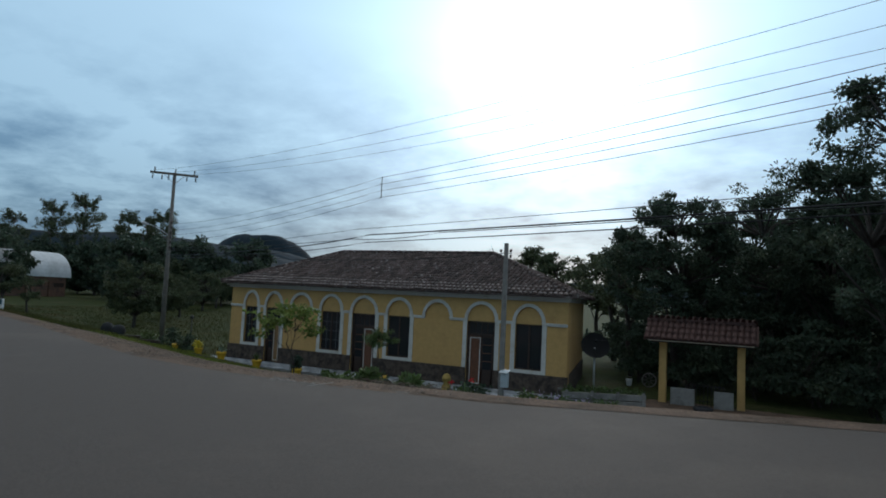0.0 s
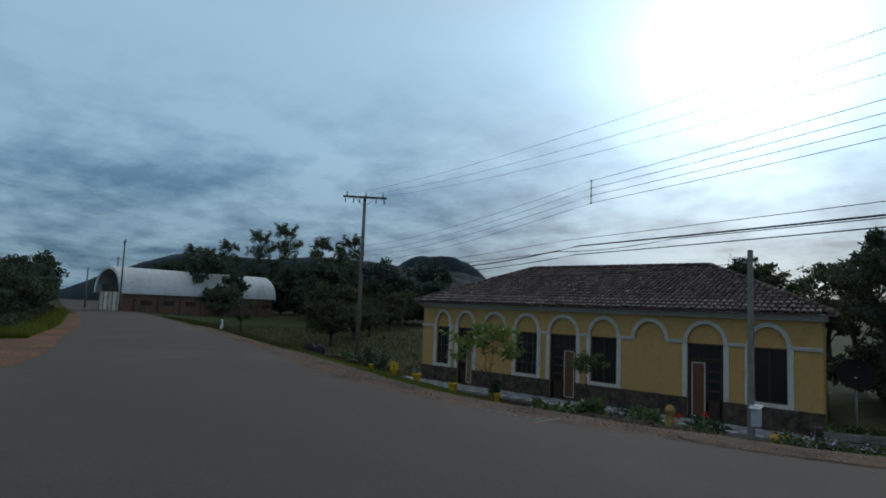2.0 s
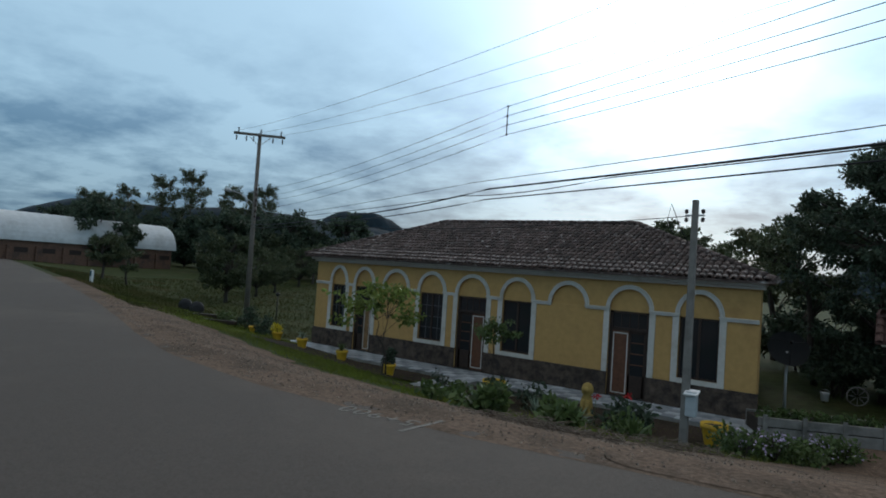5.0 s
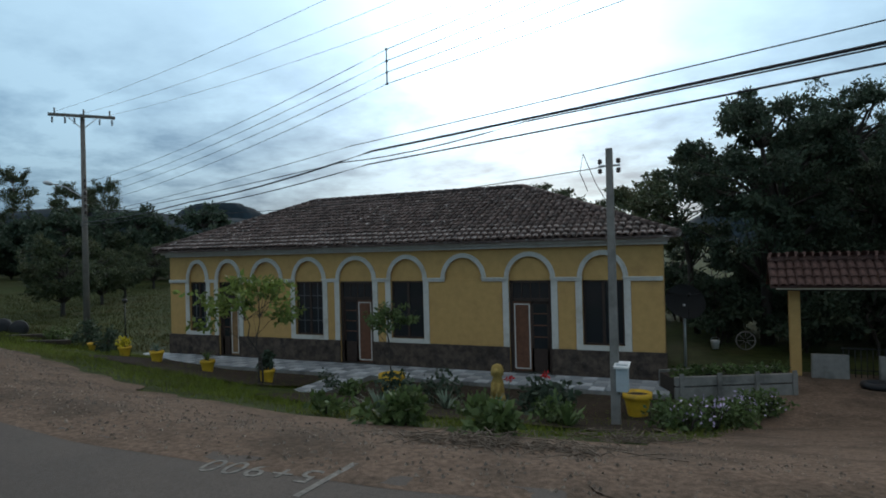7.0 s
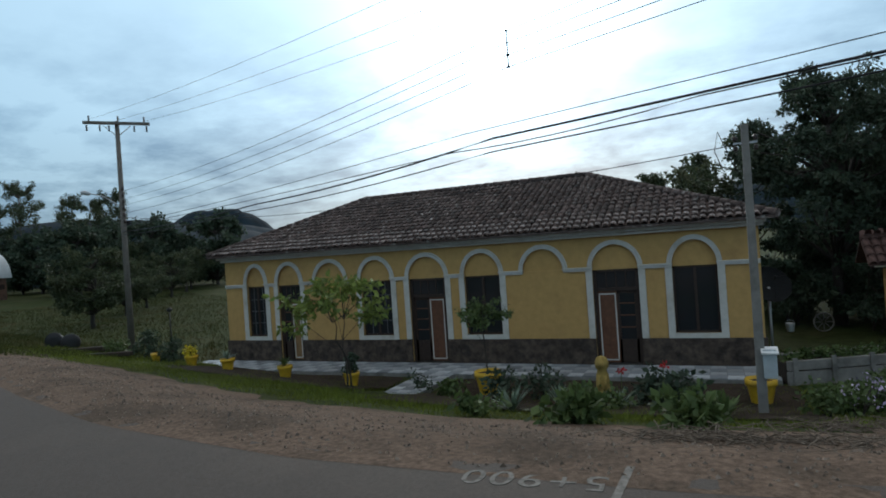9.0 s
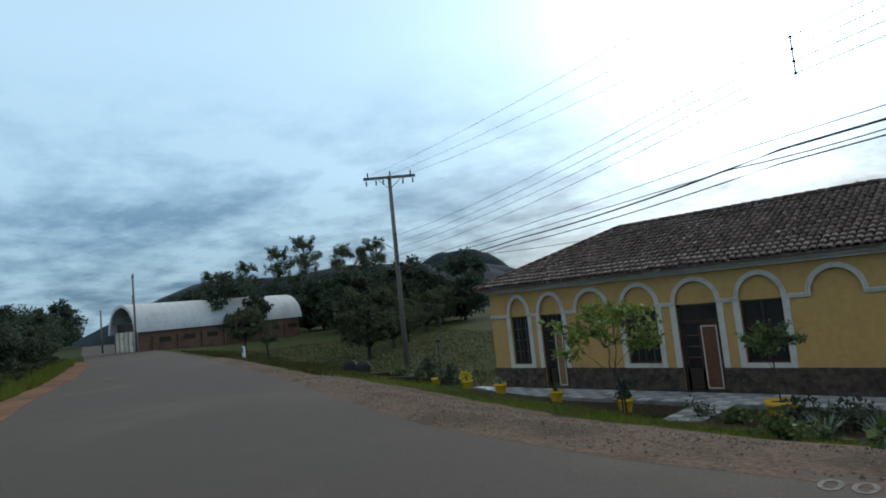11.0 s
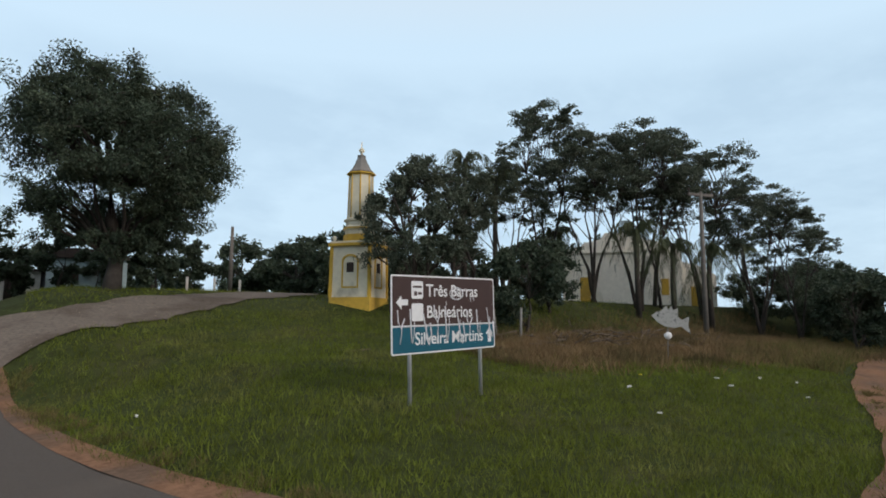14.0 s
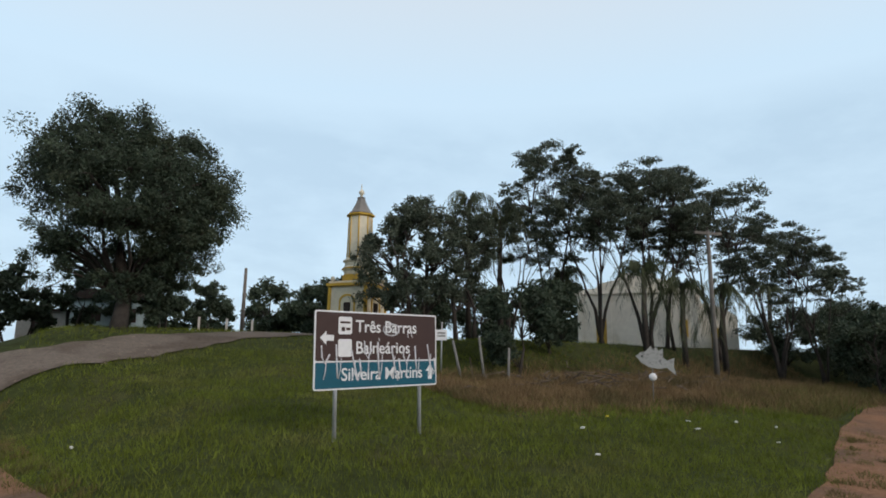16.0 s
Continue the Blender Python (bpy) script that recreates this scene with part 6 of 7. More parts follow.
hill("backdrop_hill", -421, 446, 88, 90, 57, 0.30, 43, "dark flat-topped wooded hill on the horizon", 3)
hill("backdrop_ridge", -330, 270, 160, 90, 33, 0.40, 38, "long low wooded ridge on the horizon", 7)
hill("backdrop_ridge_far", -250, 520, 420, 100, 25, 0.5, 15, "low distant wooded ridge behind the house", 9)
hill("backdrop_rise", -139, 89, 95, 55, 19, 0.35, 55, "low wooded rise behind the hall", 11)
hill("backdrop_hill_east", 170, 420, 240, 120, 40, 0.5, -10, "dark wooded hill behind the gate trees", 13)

# ---------------------------------------------------------------- garden: pots and plants


def pot(x, y, z, r, h, label, group="yellow pots on the porch edge"):
    p = empty("flower_pot", (x, y, z), label, "pot", group)
    bm = bmesh.new()
    lathe(bm, [(r * 0.68, 0), (r * 0.72, h * 0.1), (r * 0.95, h * 0.72), (r * 0.97, h * 0.74), (r * 1.08, h * 0.76), (r * 1.08, h), (r * 0.95, h), (r * 0.92, h * 0.88)], 24)
    part("bowl", bm, M_POT, p)
    bm = bmesh.new()
    lathe(bm, [(r * 0.2, h * 0.86), (r * 0.93, h * 0.885), (r * 0.5, h * 0.93)], 16)
    part("soil", bm, M_SOIL, p)
    return p


def gz(x, y):
    return height(x, y) - 0.02


pot(1.1, -3.0, gz(1.1, -3.0), 0.2, 0.36, "weathered yellow plastic pot with a yellow flowering plant")
pot(2.84, -3.2, gz(2.84, -3.2), 0.21, 0.40, "weathered yellow plastic pot with a spiky plant")
pot(5.33, -3.5, gz(5.33, -3.5), 0.21, 0.40, "weathered yellow plastic pot with a grassy plant")
pot(7.77, -3.7, gz(7.77, -3.7), 0.22, 0.42, "weathered yellow plastic pot with a dark plant")
pot(11.75, -3.45, gz(11.75, -3.45), 0.33, 0.62, "large yellow glazed pot holding a small tree", "large yellow pots")
pot(18.05, -3.5, gz(18.05, -3.5), 0.30, 0.56, "large yellow glazed pot filled with bare soil", "large yellow pots")
pot(-0.6, -2.9, gz(-0.6, -2.9), 0.18, 0.3, "weathered yellow plastic pot beside the porch end")


def spiky(x, y, z, n, L, w, label, mat, name="agave", up=0.75, seed=1):
    rng = np.random.default_rng(seed)
    V = []
    for k in range(n):
        a = rng.uniform(0, 2 * math.pi)
        e = rng.uniform(up - 0.55, up + 0.5)
        d = np.array([math.cos(a) * math.cos(e), math.sin(a) * math.cos(e), math.sin(e)])
        s = np.array([-math.sin(a), math.cos(a), 0]) * w
        l = L * rng.uniform(0.7, 1.1)
        m1 = d * l * 0.5
        tip = d * l - np.array([0, 0, 0.12 * l])
        V.append([-s * 0.6, s * 0.6, m1 + s, m1 - s])
        V.append([m1 - s, m1 + s, tip + s * 0.08, tip - s * 0.08])
    ob = part(name, polys(name, np.array(V), 4, mat), None, at=(x, y, z))
    return tagged(ob, label, "plant")


for k, (x, y) in enumerate(((13.7, -7.5), (15.3, -5.4), (14.0, -5.0))):
    spiky(x, y, gz(x, y), 46, 0.62, 0.022, "spiky grey-green agave in the front garden", M_AGAVE, seed=k)["group"] = "agaves"
spiky(2.84, -3.2, gz(2.84, -3.2) + 0.38, 26, 0.45, 0.02, "spiky grey-green potted plant", M_AGAVE, name="potted_plant", seed=8)
spiky(5.33, -3.5, gz(5.33, -3.5) + 0.38, 30, 0.42, 0.02, "grassy green potted plant", M_LEAF_GREEN, name="potted_plant", seed=9)
spiky(17.3, -7.2, gz(17.3, -7.2), 20, 0.6, 0.04, "broad pale spiky plant in the garden", M_LEAF_GREEN, name="yucca", up=1.0, seed=10)


def bush(x, y, top, spread, leaves, size, seed, label, leaf, name="garden_shrub", group="garden shrubs", lift=0.0, flat=0.8):
    rng = np.random.default_rng(seed)
    t = empty(name, (x, y, gz(x, y) + lift), label, "shrub", group)
    cs = [(rng.normal() * spread * 0.45, rng.normal() * spread * 0.45, rng.uniform(0.25, 0.85) * top) for _ in range(12)]
    bm = bmesh.new()
    for c in cs[:7]:
        tube(bm, [(0, 0, -0.05), (c[0] * 0.4, c[1] * 0.4, c[2] * 0.6), c], [0.014, 0.010, 0.005], 5, cap=False)
    part("stem", bm, M_BARK, t)
    part("foliage", polys("foliage", leaf_cloud(rng, cs, [spread * 0.42] * 12, leaves, size, flat=flat), 4, leaf), None, t)
    return t


bush(15.5, -9.9, 0.46, 0.36, 520, 0.10, 1, "leafy green garden shrub beside the road verge", M_LEAF_GREEN)
bush(17.0, -10.0, 0.42, 0.36, 480, 0.10, 2, "leafy green garden shrub beside the road verge", M_LEAF_GREEN)
bush(13.5, -9.0, 0.38, 0.28, 280, 0.075, 3, "leafy green garden shrub beside the path", M_LEAF_GREEN)
bush(12.5, -4.7, 0.7, 0.55, 330, 0.08, 4, "dark leafy garden shrub", M_LEAF)
bush(13.3, -3.6, 0.8, 0.6, 330, 0.08, 5, "dark leafy garden shrub", M_LEAF)
bush(15.9, -4.2, 0.9, 0.55, 330, 0.10, 6, "dark broad-leaved canna clump", M_LEAF)
bush(16.6, -4.6, 0.8, 0.55, 330, 0.10, 7, "dark broad-leaved canna clump", M_LEAF)
bush(15.2, -6.0, 0.45, 0.4, 300, 0.07, 8, "leafy green garden shrub", M_LEAF_GREEN)
bush(11.0, -4.4, 0.45, 0.35, 300, 0.07, 18, "leafy garden shrub beside the path", M_LEAF_GREEN)
bush(17.0, -6.6, 0.5, 0.5, 500, 0.07, 19, "leafy green garden shrub by the service pole", M_LEAF_GREEN)
bush(9.9, -3.0 - 0.5, 0.7, 0.35, 260, 0.05, 20, "dark potted shrub on the porch edge", M_LEAF)
bush(7.77, -3.7, 0.55, 0.22, 240, 0.07, 9, "dark leafy potted plant", M_LEAF, "potted_plant", "potted plants", 0.36)
bush(1.1, -3.0, 0.4, 0.2, 260, 0.05, 10, "yellow flowering potted plant", M_FLOWER_YELLOW, "potted_plant", "potted plants", 0.3)
bush(-1.6, -2.4, 1.1, 0.45, 600, 0.07, 11, "dark pointed bush beside the porch end", M_LEAF)
bush(-2.6, -2.9, 0.6, 0.4, 400, 0.06, 12, "small flowering bush beside the porch end", M_LEAF_GREEN)
bush(0.1, -2.9, 0.9, 0.35, 500, 0.07, 13, "dark bush beside the porch end", M_LEAF)
for k in range(12):
    rr = random.Random(k)
    x, y = 19.0 + 0.16 * k + rr.uniform(-0.3, 0.3), -6.9 + 0.42 * k + rr.uniform(-0.35, 0.35)
    bush(x, y, 0.55, 0.42, 360, 0.06, 30 + k, "green flower bed plant beside the drive", M_LEAF_GREEN, "flower_bed_plant", "flower bed")
    if k % 2 == 0:
        b = bush(x + 0.1, y - 0.15, 0.62, 0.4, 34, 0.04, 60 + k, "lilac blossoms in the flower bed", M_FLOWER_LILAC, "blossom", "flower bed blossoms", 0.12)
for k, (x, y, z) in enumerate(((15.15, -3.9, 0.75), (16.1, -4.2, 0.95))):
    rng = np.random.default_rng(k)
    f = empty("red_flower", (x, y, gz(x, y)), "red canna blossom on a tall stem", "flower", "red flowers")
    bm = bmesh.new()
    tube(bm, [(0, 0, 0), (0.02, 0.01, z)], 0.008, 5)
    part("stem", bm, M_LEAF_GREEN, f)
    part("petals", polys("petals", leaf_cloud(rng, [(0.02, 0.01, z)], [0.07], 30, 0.045), 4, M_FLOWER_RED), None, f)

# young trees in front of the facade
M_LEAF_FEATHER = material("feathery_leaf", (0.155, 0.20, 0.045), 0.6, 0.25, 2, 0, second=(0.10, 0.15, 0.04), patch=0.3, patch_scale=1.5, per_island=0.4, translucent=0.35)
young = tree((8.05, -4.6), 2.95, 1.25, 1.15, 20, 1300, 0.085, 71, "young feathery light-green tree in front of the facade", leaf=M_LEAF_FEATHER, fine=1.0, trunk=0.028, clump=0.26, flat=0.3, trunks=2, fan=True)
potted = tree((11.75, -3.45), 2.4, 0.5, 1.65, 10, 520, 0.08, 72, "small dark-leaved tree growing in the large pot", leaf=M_LEAF_GREEN, trunk=0.022, clump=0.5, flat=0.45, name="potted_tree")

# seated lion figure
bm = bmesh.new()
lathe(bm, [(0.02, 0), (0.2, 0.0), (0.2, 0.14), (0.16, 0.15), (0.17, 0.3), (0.15, 0.5), (0.11, 0.62), (0.16, 0.68), (0.17, 0.8), (0.12, 0.92), (0.03, 0.96)], 18)
bmesh.ops.create_icosphere(bm, subdivisions=2, radius=0.09, matrix=Matrix.Translation((0.0, -0.14, 0.78)))
for s in (-0.08, 0.08):
    tube(bm, [(s, -0.12, 0.5), (s, -0.2, 0.16)], [0.05, 0.045], 7)
tagged(part("garden_statue", bm, M_STATUE, at=(14.6, -3.1, gz(14.6, -3.1))), "ochre seated lion statue in the garden", "statue")

# planter wall beside the house
pl = empty("planter", (18.75, -1.7, 0), "weathered whitewashed planter bed beside the house", "planter", turn=26)
for y0 in (0.0, 1.0):
    part("side", boxes((0, 3.1, y0, y0 + 0.1, -0.25, 0.16), bevel=0.01), M_CONCRETE, pl)
    part("side", boxes((0, 3.1, y0, y0 + 0.1, 0.19, 0.42), bevel=0.01), M_CONCRETE, pl)
for k in range(4):
    part("stake", boxes((0.1 + 0.95 * k, 0.2 + 0.95 * k, -0.05, 0.0, -0.25, 0.5)), M_CONCRETE, pl)
part("soil", boxes((0, 3.1, 0.1, 1.0, -0.2, 0.36)), M_SOIL, pl)
for k in range(7):
    p = pl.matrix_basis @ Vector((0.3 + 0.43 * k, 0.5, 0))
    bush(p.x, p.y, 0.32, 0.24, 200, 0.06, 90 + k, "small green plant in the planter", M_LEAF_GREEN, "planter_plant", "planter plants", 0.42)

# marker post, rocks, scrap by the field
mk = part("marker_post", boxes((-0.13, 0.13, -0.07, 0.07, -0.2, 0.85), bevel=0.015), M_SIGNWHITE, at=(-22.0, 0.2, height(-22.0, 0.2)))
tagged(mk, "short white kilometre marker post with a blue panel on the verge", "marker post")
part("panel", boxes((-0.10, 0.10, -0.078, -0.0705, 0.45, 0.80)), M_SIGNBLUE, mk, "blue number panel")
for k, (x, y) in enumerate(((-7.4, -1.9), (-6.7, -1.7))):
    bm = bmesh.new()
    lathe(bm, [(0.12, -0.1), (0.34, -0.09), (0.36, 0), (0.34, 0.09), (0.12, 0.1)], 18)
    tagged(part("cart_wheel", bm, M_WIRE, at=pose(x, y, height(x, y) + 0.28, 90, 0, 30 + 25 * k)), "dark old cart wheel standing on the grass", "wheel", "old wheels by the pole")
for k, (x, y, a) in enumerate(((-5.0, -2.6, 30), (-4.6, -2.2, 40), (-2.4, -3.4, 20))):
    tagged(part("timber_beam", boxes((-0.9, 0.9, -0.08, 0.08, -0.02, 0.14), bevel=0.02), M_DARKWOOD, at=pose(x, y, height(x, y), 0, 0, a)), "dark old timber beam lying on the grass", "beam", "old timber beams")


def stones(name, n, where, s0, s1, mat, label, seed):
    """Loose stones as one scattered mass."""
    rng = random.Random(seed)
    V = []
    tetra = [Vector(v) for v in ((1, 0, -0.3), (-0.5, 0.87, -0.3), (-0.5, -0.87, -0.3), (0, 0, 0.6))]
    while len(V) < n * 3:
        x, y = where(rng)
        s = rng.uniform(s0, s1)
        a = rng.uniform(0, 6.28)
        q = [Vector((v.x * math.cos(a) - v.y * math.sin(a), v.x * math.sin(a) + v.y * math.cos(a), v.z)) * s * rng.uniform(0.7, 1.3) + Vector((x, y, height(x, y) + 0.02 + 0.2 * s)) for v in tetra]
        for f in ((0, 1, 3), (1, 2, 3), (2, 0, 3)):
            V.append([tuple(q[i]) for i in f])
    ob = new(name, polys(name, np.array(V), 3, mat))
    return tagged(ob, label, "stones", kind="stuff")


def on_shoulder(rng):
    x = rng.uniform(-5, 21)
    return x, along(N_EDGE, x) + rng.uniform(-0.1, 2.6)


M_STONES = material("mixed_pebbles", (0.20, 0.155, 0.12), 0.9, 0.3, 10, 0, second=(0.11, 0.09, 0.075), patch=0.5, patch_scale=2, per_island=0.55)
stones("loose_gravel", 5200, on_shoulder, 0.010, 0.04, M_STONES, "loose brown gravel on the road shoulder", 1)
stones("drive_gravel", 4200, lambda g: (g.uniform(19.5, 27), g.uniform(-11, 2)), 0.008, 0.03, M_STONES, "loose brown gravel on the drive", 2)


def on_side(rng):
    while True:
        x, y = rng.uniform(8, 15), rng.uniform(-46, -24)
        if y < along(S_EDGE, x) and in_side(x, y):
            return x, y


def on_track(rng):
    while True:
        x, y = rng.uniform(-14, 10), rng.uniform(-26, -15)
        if in_track(x, y):
            return x, y


M_STONES_RED = material("reddish_pebbles", (0.24, 0.14, 0.09), 0.9, 0.3, 10, 0, per_island=0.5)
stones("track_gravel", 4200, on_track, 0.010, 0.045, M_STONES_RED, "loose reddish gravel on the dirt track", 3)
stones("side_gravel", 900, on_side, 0.01, 0.05, M_STONES, "loose gravel along the side road", 4)
# bits of litter on the meadow
for k, (x, y) in enumerate(((-1.4, -29.5), (-3.8, -26.3), (-2.6, -27.6), (0.6, -28.2), (-4.6, -28.0), (-5.4, -27.4), (10.9, -31.0), (-3.2, -28.4), (1.8, -26.4))):
    bm = bmesh.new()
    box(bm, -0.045, 0.045, -0.028, 0.028, 0, 0.03)
    for v in bm.verts:
        v.co += Vector((0.03 * noise.noise(v.co * 9 + Vector((k, 0, 0))), 0.03 * noise.noise(v.co * 7), 0.02 * noise.noise(v.co * 5)))
    tagged(part("litter", bm, M_LITTER if k else M_FLOWER_YELLOW, at=pose(x, y, height(x, y) + 0.05, 10, 5, 40 * k)), "crumpled pale litter lying in the grass", "litter", "bits of litter")


# ---------------------------------------------------------------- grass


def blades(name, n, where, h0, h1, w, mat, label, seed, lean=0.5):
    rng = np.random.default_rng(seed)
    rr = random.Random(seed)
    P = []
    while len(P) < n:
        x, y = where(rr)
        P.append((x, y, height(x, y) - 0.03))
    P = np.array(P)
    a = rng.uniform(0, 2 * np.pi, n)
    h = rng.uniform(h0, h1, n) * (0.75 + 0.5 * np.array([noise.noise((p[0] * 0.6, p[1] * 0.6, seed)) for p in P]))
    s = np.stack([np.cos(a), np.sin(a), np.zeros(n)], 1) * w
    t = P + np.stack([rng.normal(size=n) * lean * h, rng.normal(size=n) * lean * h, h], 1)
    ob = new(name, polys(name, np.stack([P - s, P + s, t], 1), 3, mat))
    return tagged(ob, label, "grass", kind="stuff")


def meadow(g):
    while True:
        x, y = g.uniform(-9, 12.5), -21.0 - 22 * g.random() ** 1.7
        if y < along(S_EDGE, x) - 0.7 and not in_track(x + g.gauss(0, 0.2), y + g.gauss(0, 0.2)) and not in_side(x + g.gauss(0, 0.2), y):
            return x, y


def wide_meadow(g):
    while True:
        x, y = g.uniform(-16, 13), g.uniform(-58, -26)
        if y < along(S_EDGE, x) - 0.8 and not in_track(x, y) and not in_side(x, y):
            return x, y


def dry_band(g):
    x = g.uniform(-26, 1)
    lo, hi = -38.8 + 0.12 * x, -30.2 - 0.10 * x * (1 if x > -12 else 0.6)
    y = lo + (hi - lo) * (0.5 + 0.5 * g.uniform(-1, 1) * g.random() ** 0.5) + g.gauss(0, 0.5)
    return x, y


def ragged_edge(g):
    """Loose clumps where the meadow gives way to dirt."""
    while True:
        if g.random() < 0.3:
            y = g.uniform(-38, -23.5)
            x = float(np.interp(-y, [22.4, 25, 28, 31, 35, 40], [9.0, 10.6, 11.8, 12.5, 13.2, 13.9])) - 0.15 - 0.9 * g.random()
            if noise.noise((x * 1.9, y * 1.9, 2.0)) > -0.05:
                return x, y
            continue
        x = g.uniform(-8, 9.5)
        y = float(np.interp(-x, [-p[0] for p in TRACK_S], [p[1] for p in TRACK_S])) + 0.2 + 1.2 * g.random() ** 2
        if noise.noise((x * 1.7, y * 1.7, 4.0)) > 0.12 and y < along(S_EDGE, x) - 0.3:
            return x, y


def scrub_band(g):
    x = -9.5 - 45 * g.random() ** 1.6
    return x, along(S_EDGE, x) - 1.0 - 5.5 * g.random()


def track_verge(g):
    x = g.uniform(-36, -9)
    n = float(np.interp(-x, [-p[0] for p in TRACK_N], [p[1] for p in TRACK_N]))
    s = float(np.interp(-x, [-p[0] for p in TRACK_S], [p[1] for p in TRACK_S]))
    return (x, n + 0.4 + 2.5 * g.random()) if g.random() < 0.5 else (x, s - 0.3 - 4.0 * g.random())


def garden(g):
    while True:
        x, y = g.uniform(-7, 20), g.uniform(-11, -1.75)
        d = y - along(N_EDGE, x)
        if d > 3.2 * smoothstep(-6, 6, x) + 0.7 + g.gauss(0, 0.3) and not (8.9 < x < 10.15 and y > -6.1) and not in_drive(x, y) and not (in_bed(x, y) and g.random() < 0.88):
            return x, y


def field(g):
    x = g.uniform(-45, -1.2)
    y = along(N_EDGE, x) + 0.8 + 34 * g.random() ** 1.6
    return x, y


M_FIELDGRASS = material("field_grass_blade", (0.048, 0.056, 0.018), 0.8, 0.3, 1.2, 0, second=(0.085, 0.070, 0.03), patch=0.5, patch_scale=0.3, per_island=0.35, translucent=0.15, spec=0.05)
M_MIXGRASS = material("mixed_grass_blade", (0.12, 0.115, 0.04), 0.8, 0.3, 1.2, 0, second=(0.17, 0.115, 0.06), patch=0.5, patch_scale=0.5, per_island=0.35, translucent=0.2, spec=0.08)
blades("edge_tufts", 13000, ragged_edge, 0.06, 0.24, 0.008, M_MIXGRASS, "thin grass tufts on the trodden dirt edge", 8)
blades("meadow_grass", 90000, meadow, 0.07, 0.24, 0.008, M_GRASS, "rough green meadow grass around the sign", 1)
blades("meadow_grass_far", 30000, wide_meadow, 0.10, 0.26, 0.014, M_GRASS, "rough green grass on the slope below the church", 2)
blades("dry_grass", 70000, dry_band, 0.20, 0.62, 0.011, M_DRYGRASS, "tall dry reddish grass on the bank", 3)
blades("verge_grass", 30000, scrub_band, 0.25, 0.85, 0.013, M_GRASS, "long grass along the far road", 4)
blades("track_verge_grass", 26000, track_verge, 0.2, 0.75, 0.012, M_MIXGRASS, "long dry grass along the dirt track", 5)
blades("garden_grass", 26000, garden, 0.06, 0.22, 0.008, M_GRASS, "uneven green grass in the front garden", 6)
blades("field_grass", 60000, field, 0.10, 0.32, 0.018, M_FIELDGRASS, "rough grass in the field beside the road", 7)

# brushwood heap and fence stakes on the bank
rng = np.random.default_rng(6)
bm = bmesh.new()
for k in range(190):
    c = Vector((-7.5 + rng.normal() * 3.2, -35.9 + rng.normal() * 1.0, 0))
    c.z = height(c.x, c.y) + abs(rng.normal()) * 0.18
    d = Vector((rng.normal(), rng.normal(), rng.normal() * 0.25)).normalized() * rng.uniform(0.4, 1.3)
    tube(bm, [c - d / 2, c + d * 0.1 + Vector(rng.normal(size=3) * 0.06), c + d / 2], [0.03, 0.022, 0.010], 5, cap=False)
tagged(part("brushwood", bm, M_DEADWOOD), "heap of dead cut branches on the bank", "brushwood", kind="stuff")
for k, (x, y, h, a) in enumerate(((-2.6, -37.4, 1.7, 8), (-3.3, -36.8, 1.3, -3), (-1.9, -38.0, 1.5, 14))):
    bm = bmesh.new()
    tube(bm, [(0, 0, -0.2), (0.02, 0, h)], [0.06, 0.045], 7)
    tagged(part("fence_post", bm, M_CONCRETE, at=pose(x, y, height(x, y), 0, a, 0)), "grey leaning wooden fence post on the bank", "fence post", "fence posts on the bank")
for k in range(3):
    x, y = 5.6 - 1.7 * k, -55.2 - 0.9 * k
    tagged(part("white_stake", boxes((-0.06, 0.06, -0.06, 0.06, -0.1, 0.8)), M_WHITE, at=(x, y, height(x, y))), "short white stake beside the side road", "stake", "white stakes")
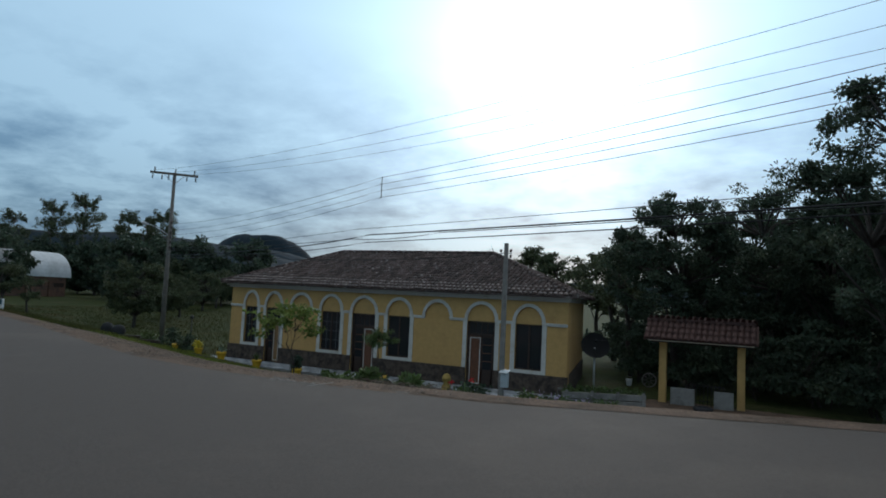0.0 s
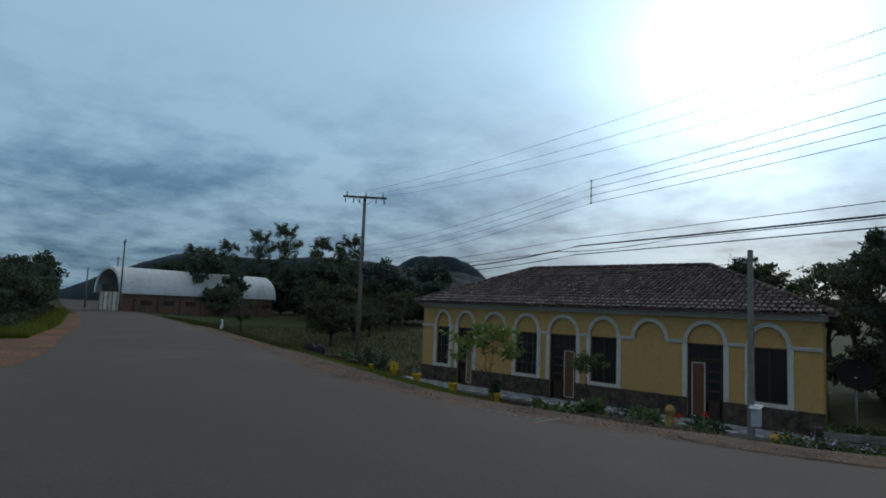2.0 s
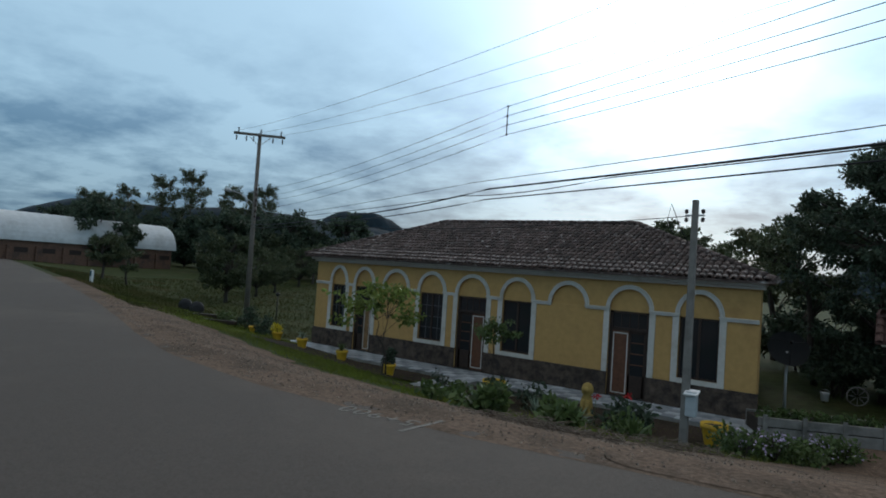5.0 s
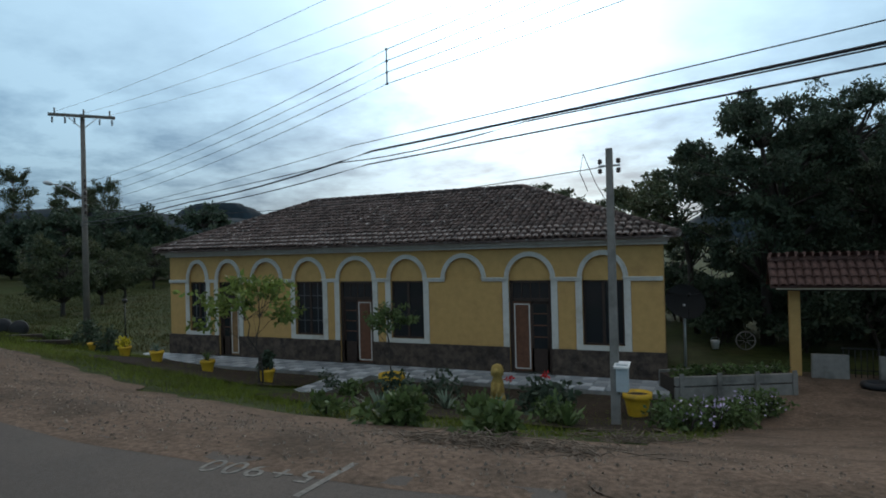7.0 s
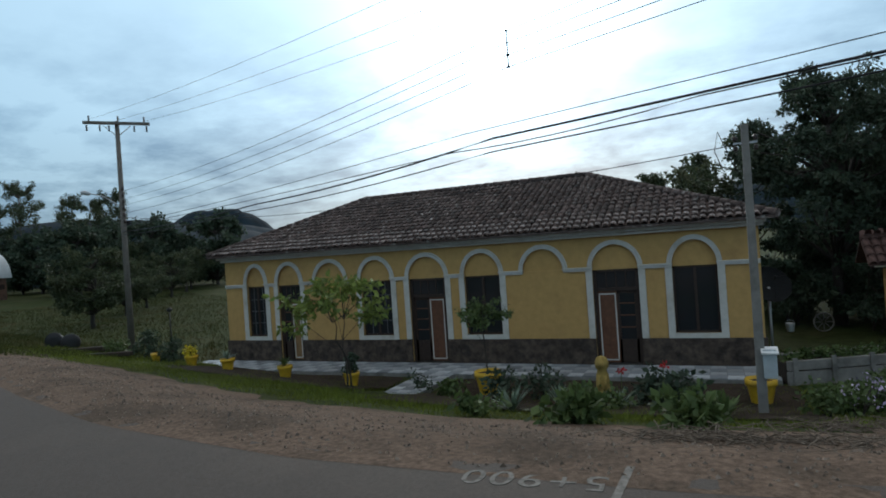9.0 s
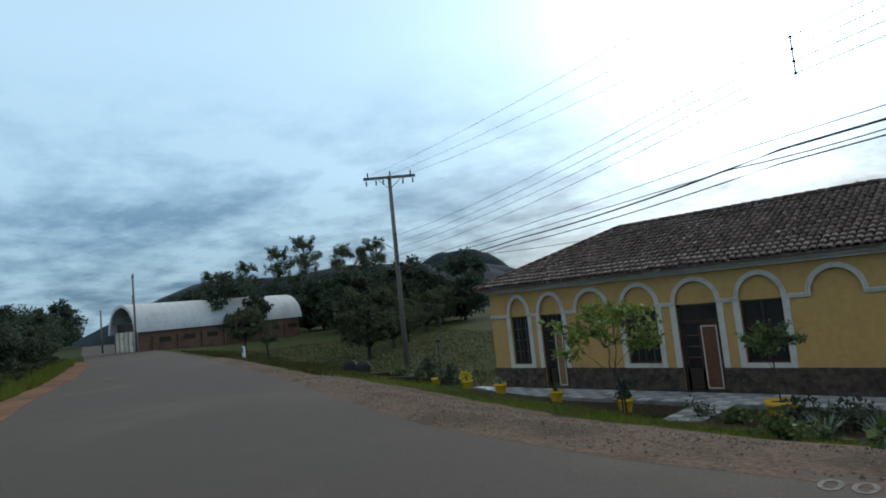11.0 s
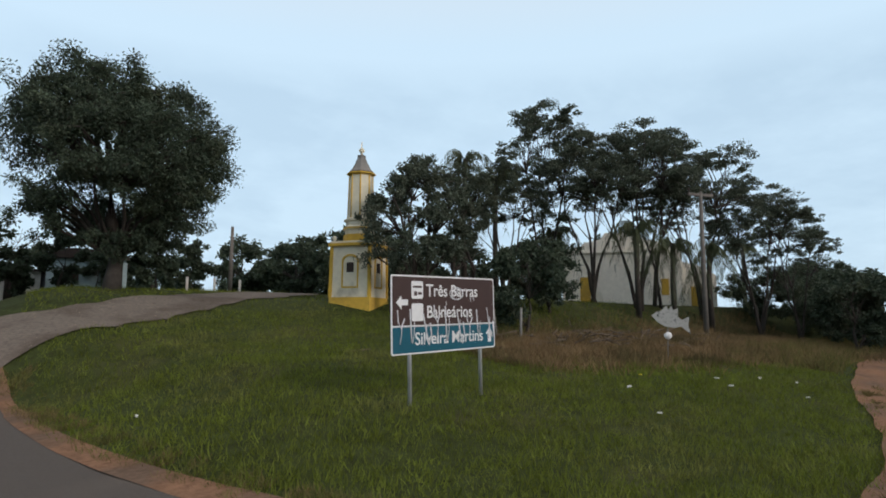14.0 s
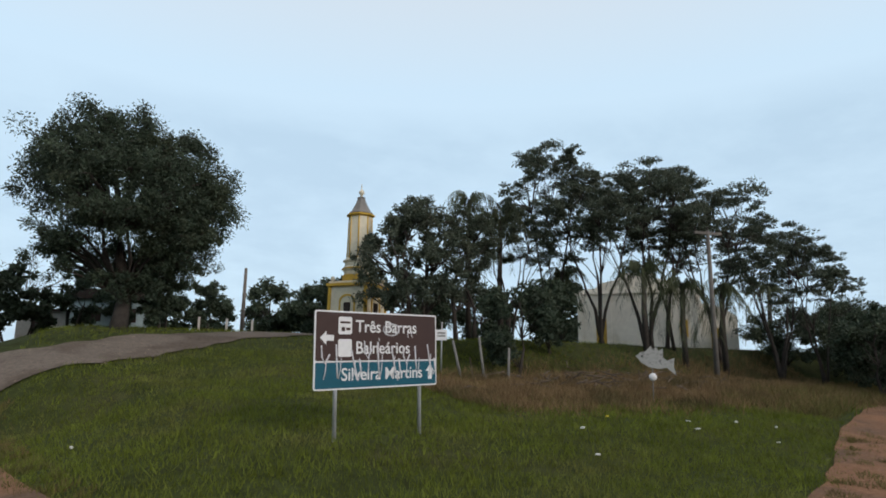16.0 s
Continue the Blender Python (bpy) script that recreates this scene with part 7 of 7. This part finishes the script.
# small white board on the bank
board = empty("notice_board", (-1.5, -38.9, height(-1.5, -38.9)), "small white board on a thin post on the bank", "sign", turn=152)
bm = bmesh.new()
tube(bm, [(0, 0.03, -0.2), (0.02, 0.03, 2.0)], 0.03, 7)
part("post", bm, M_METAL, board)
part("panel", boxes((-0.22, 0.22, -0.012, 0.012, 1.25, 1.68), bevel=0.005), M_SIGNWHITE, board)
part("writing_bar", boxes((-0.16, 0.16, -0.018, -0.0125, 1.52, 1.57), (-0.16, 0.16, -0.018, -0.0125, 1.40, 1.45)), M_CONCRETE, board)
# lamp post in the field beside the house, bucket in the yard
lp = empty("garden_lamp", (-6.8, 3.4, height(-6.8, 3.4)), "thin dark lamp post standing in the field", "lamp")
bm = bmesh.new()
tube(bm, [(0, 0, -0.2), (0, 0, 1.75)], [0.035, 0.028], 8)
part("post", bm, M_WIRE, lp)
bm = bmesh.new()
lathe(bm, [(0.04, 1.72), (0.13, 1.80), (0.13, 1.86), (0.03, 1.95)], 10)
part("shade", bm, M_WIRE, lp)
bk = empty("bucket", (19.6, 6.9, height(19.6, 6.9)), "white plastic bucket standing in the yard", "bucket")
bm = bmesh.new()
lathe(bm, [(0.12, 0.0), (0.16, 0.30), (0.165, 0.31), (0.145, 0.30), (0.11, 0.03)], 16)
part("body", bm, M_SIGNWHITE, bk)
bm = bmesh.new()
tube(bm, [(0.16 * math.cos(math.pi * k / 8), -0.03, 0.29 + 0.14 * math.sin(math.pi * k / 8)) for k in range(9)], 0.006, 5)
part("handle", bm, M_METAL, bk)
# straw and dead stalks swept up on the shoulder
bm = bmesh.new()
for k in range(420):
    hx, hy, hr = ((18.0, -11.3, 0.55), (18.7, -9.2, 0.4), (17.0, -11.5, 0.4))[k % 3]
    c = Vector((hx + rng.normal() * hr, hy + rng.normal() * hr * 0.6, 0))
    c.z = height(c.x, c.y) + 0.03 + abs(rng.normal()) * 0.05
    d = Vector((rng.normal(), rng.normal(), rng.normal() * 0.15)).normalized() * rng.uniform(0.15, 0.5)
    tube(bm, [c - d / 2, c + d / 2], [0.008, 0.004], 4, cap=False)
tagged(part("dead_stalks", bm, M_DEADWOOD), "pile of dead stalks on the gravel shoulder", "brushwood", kind="stuff")
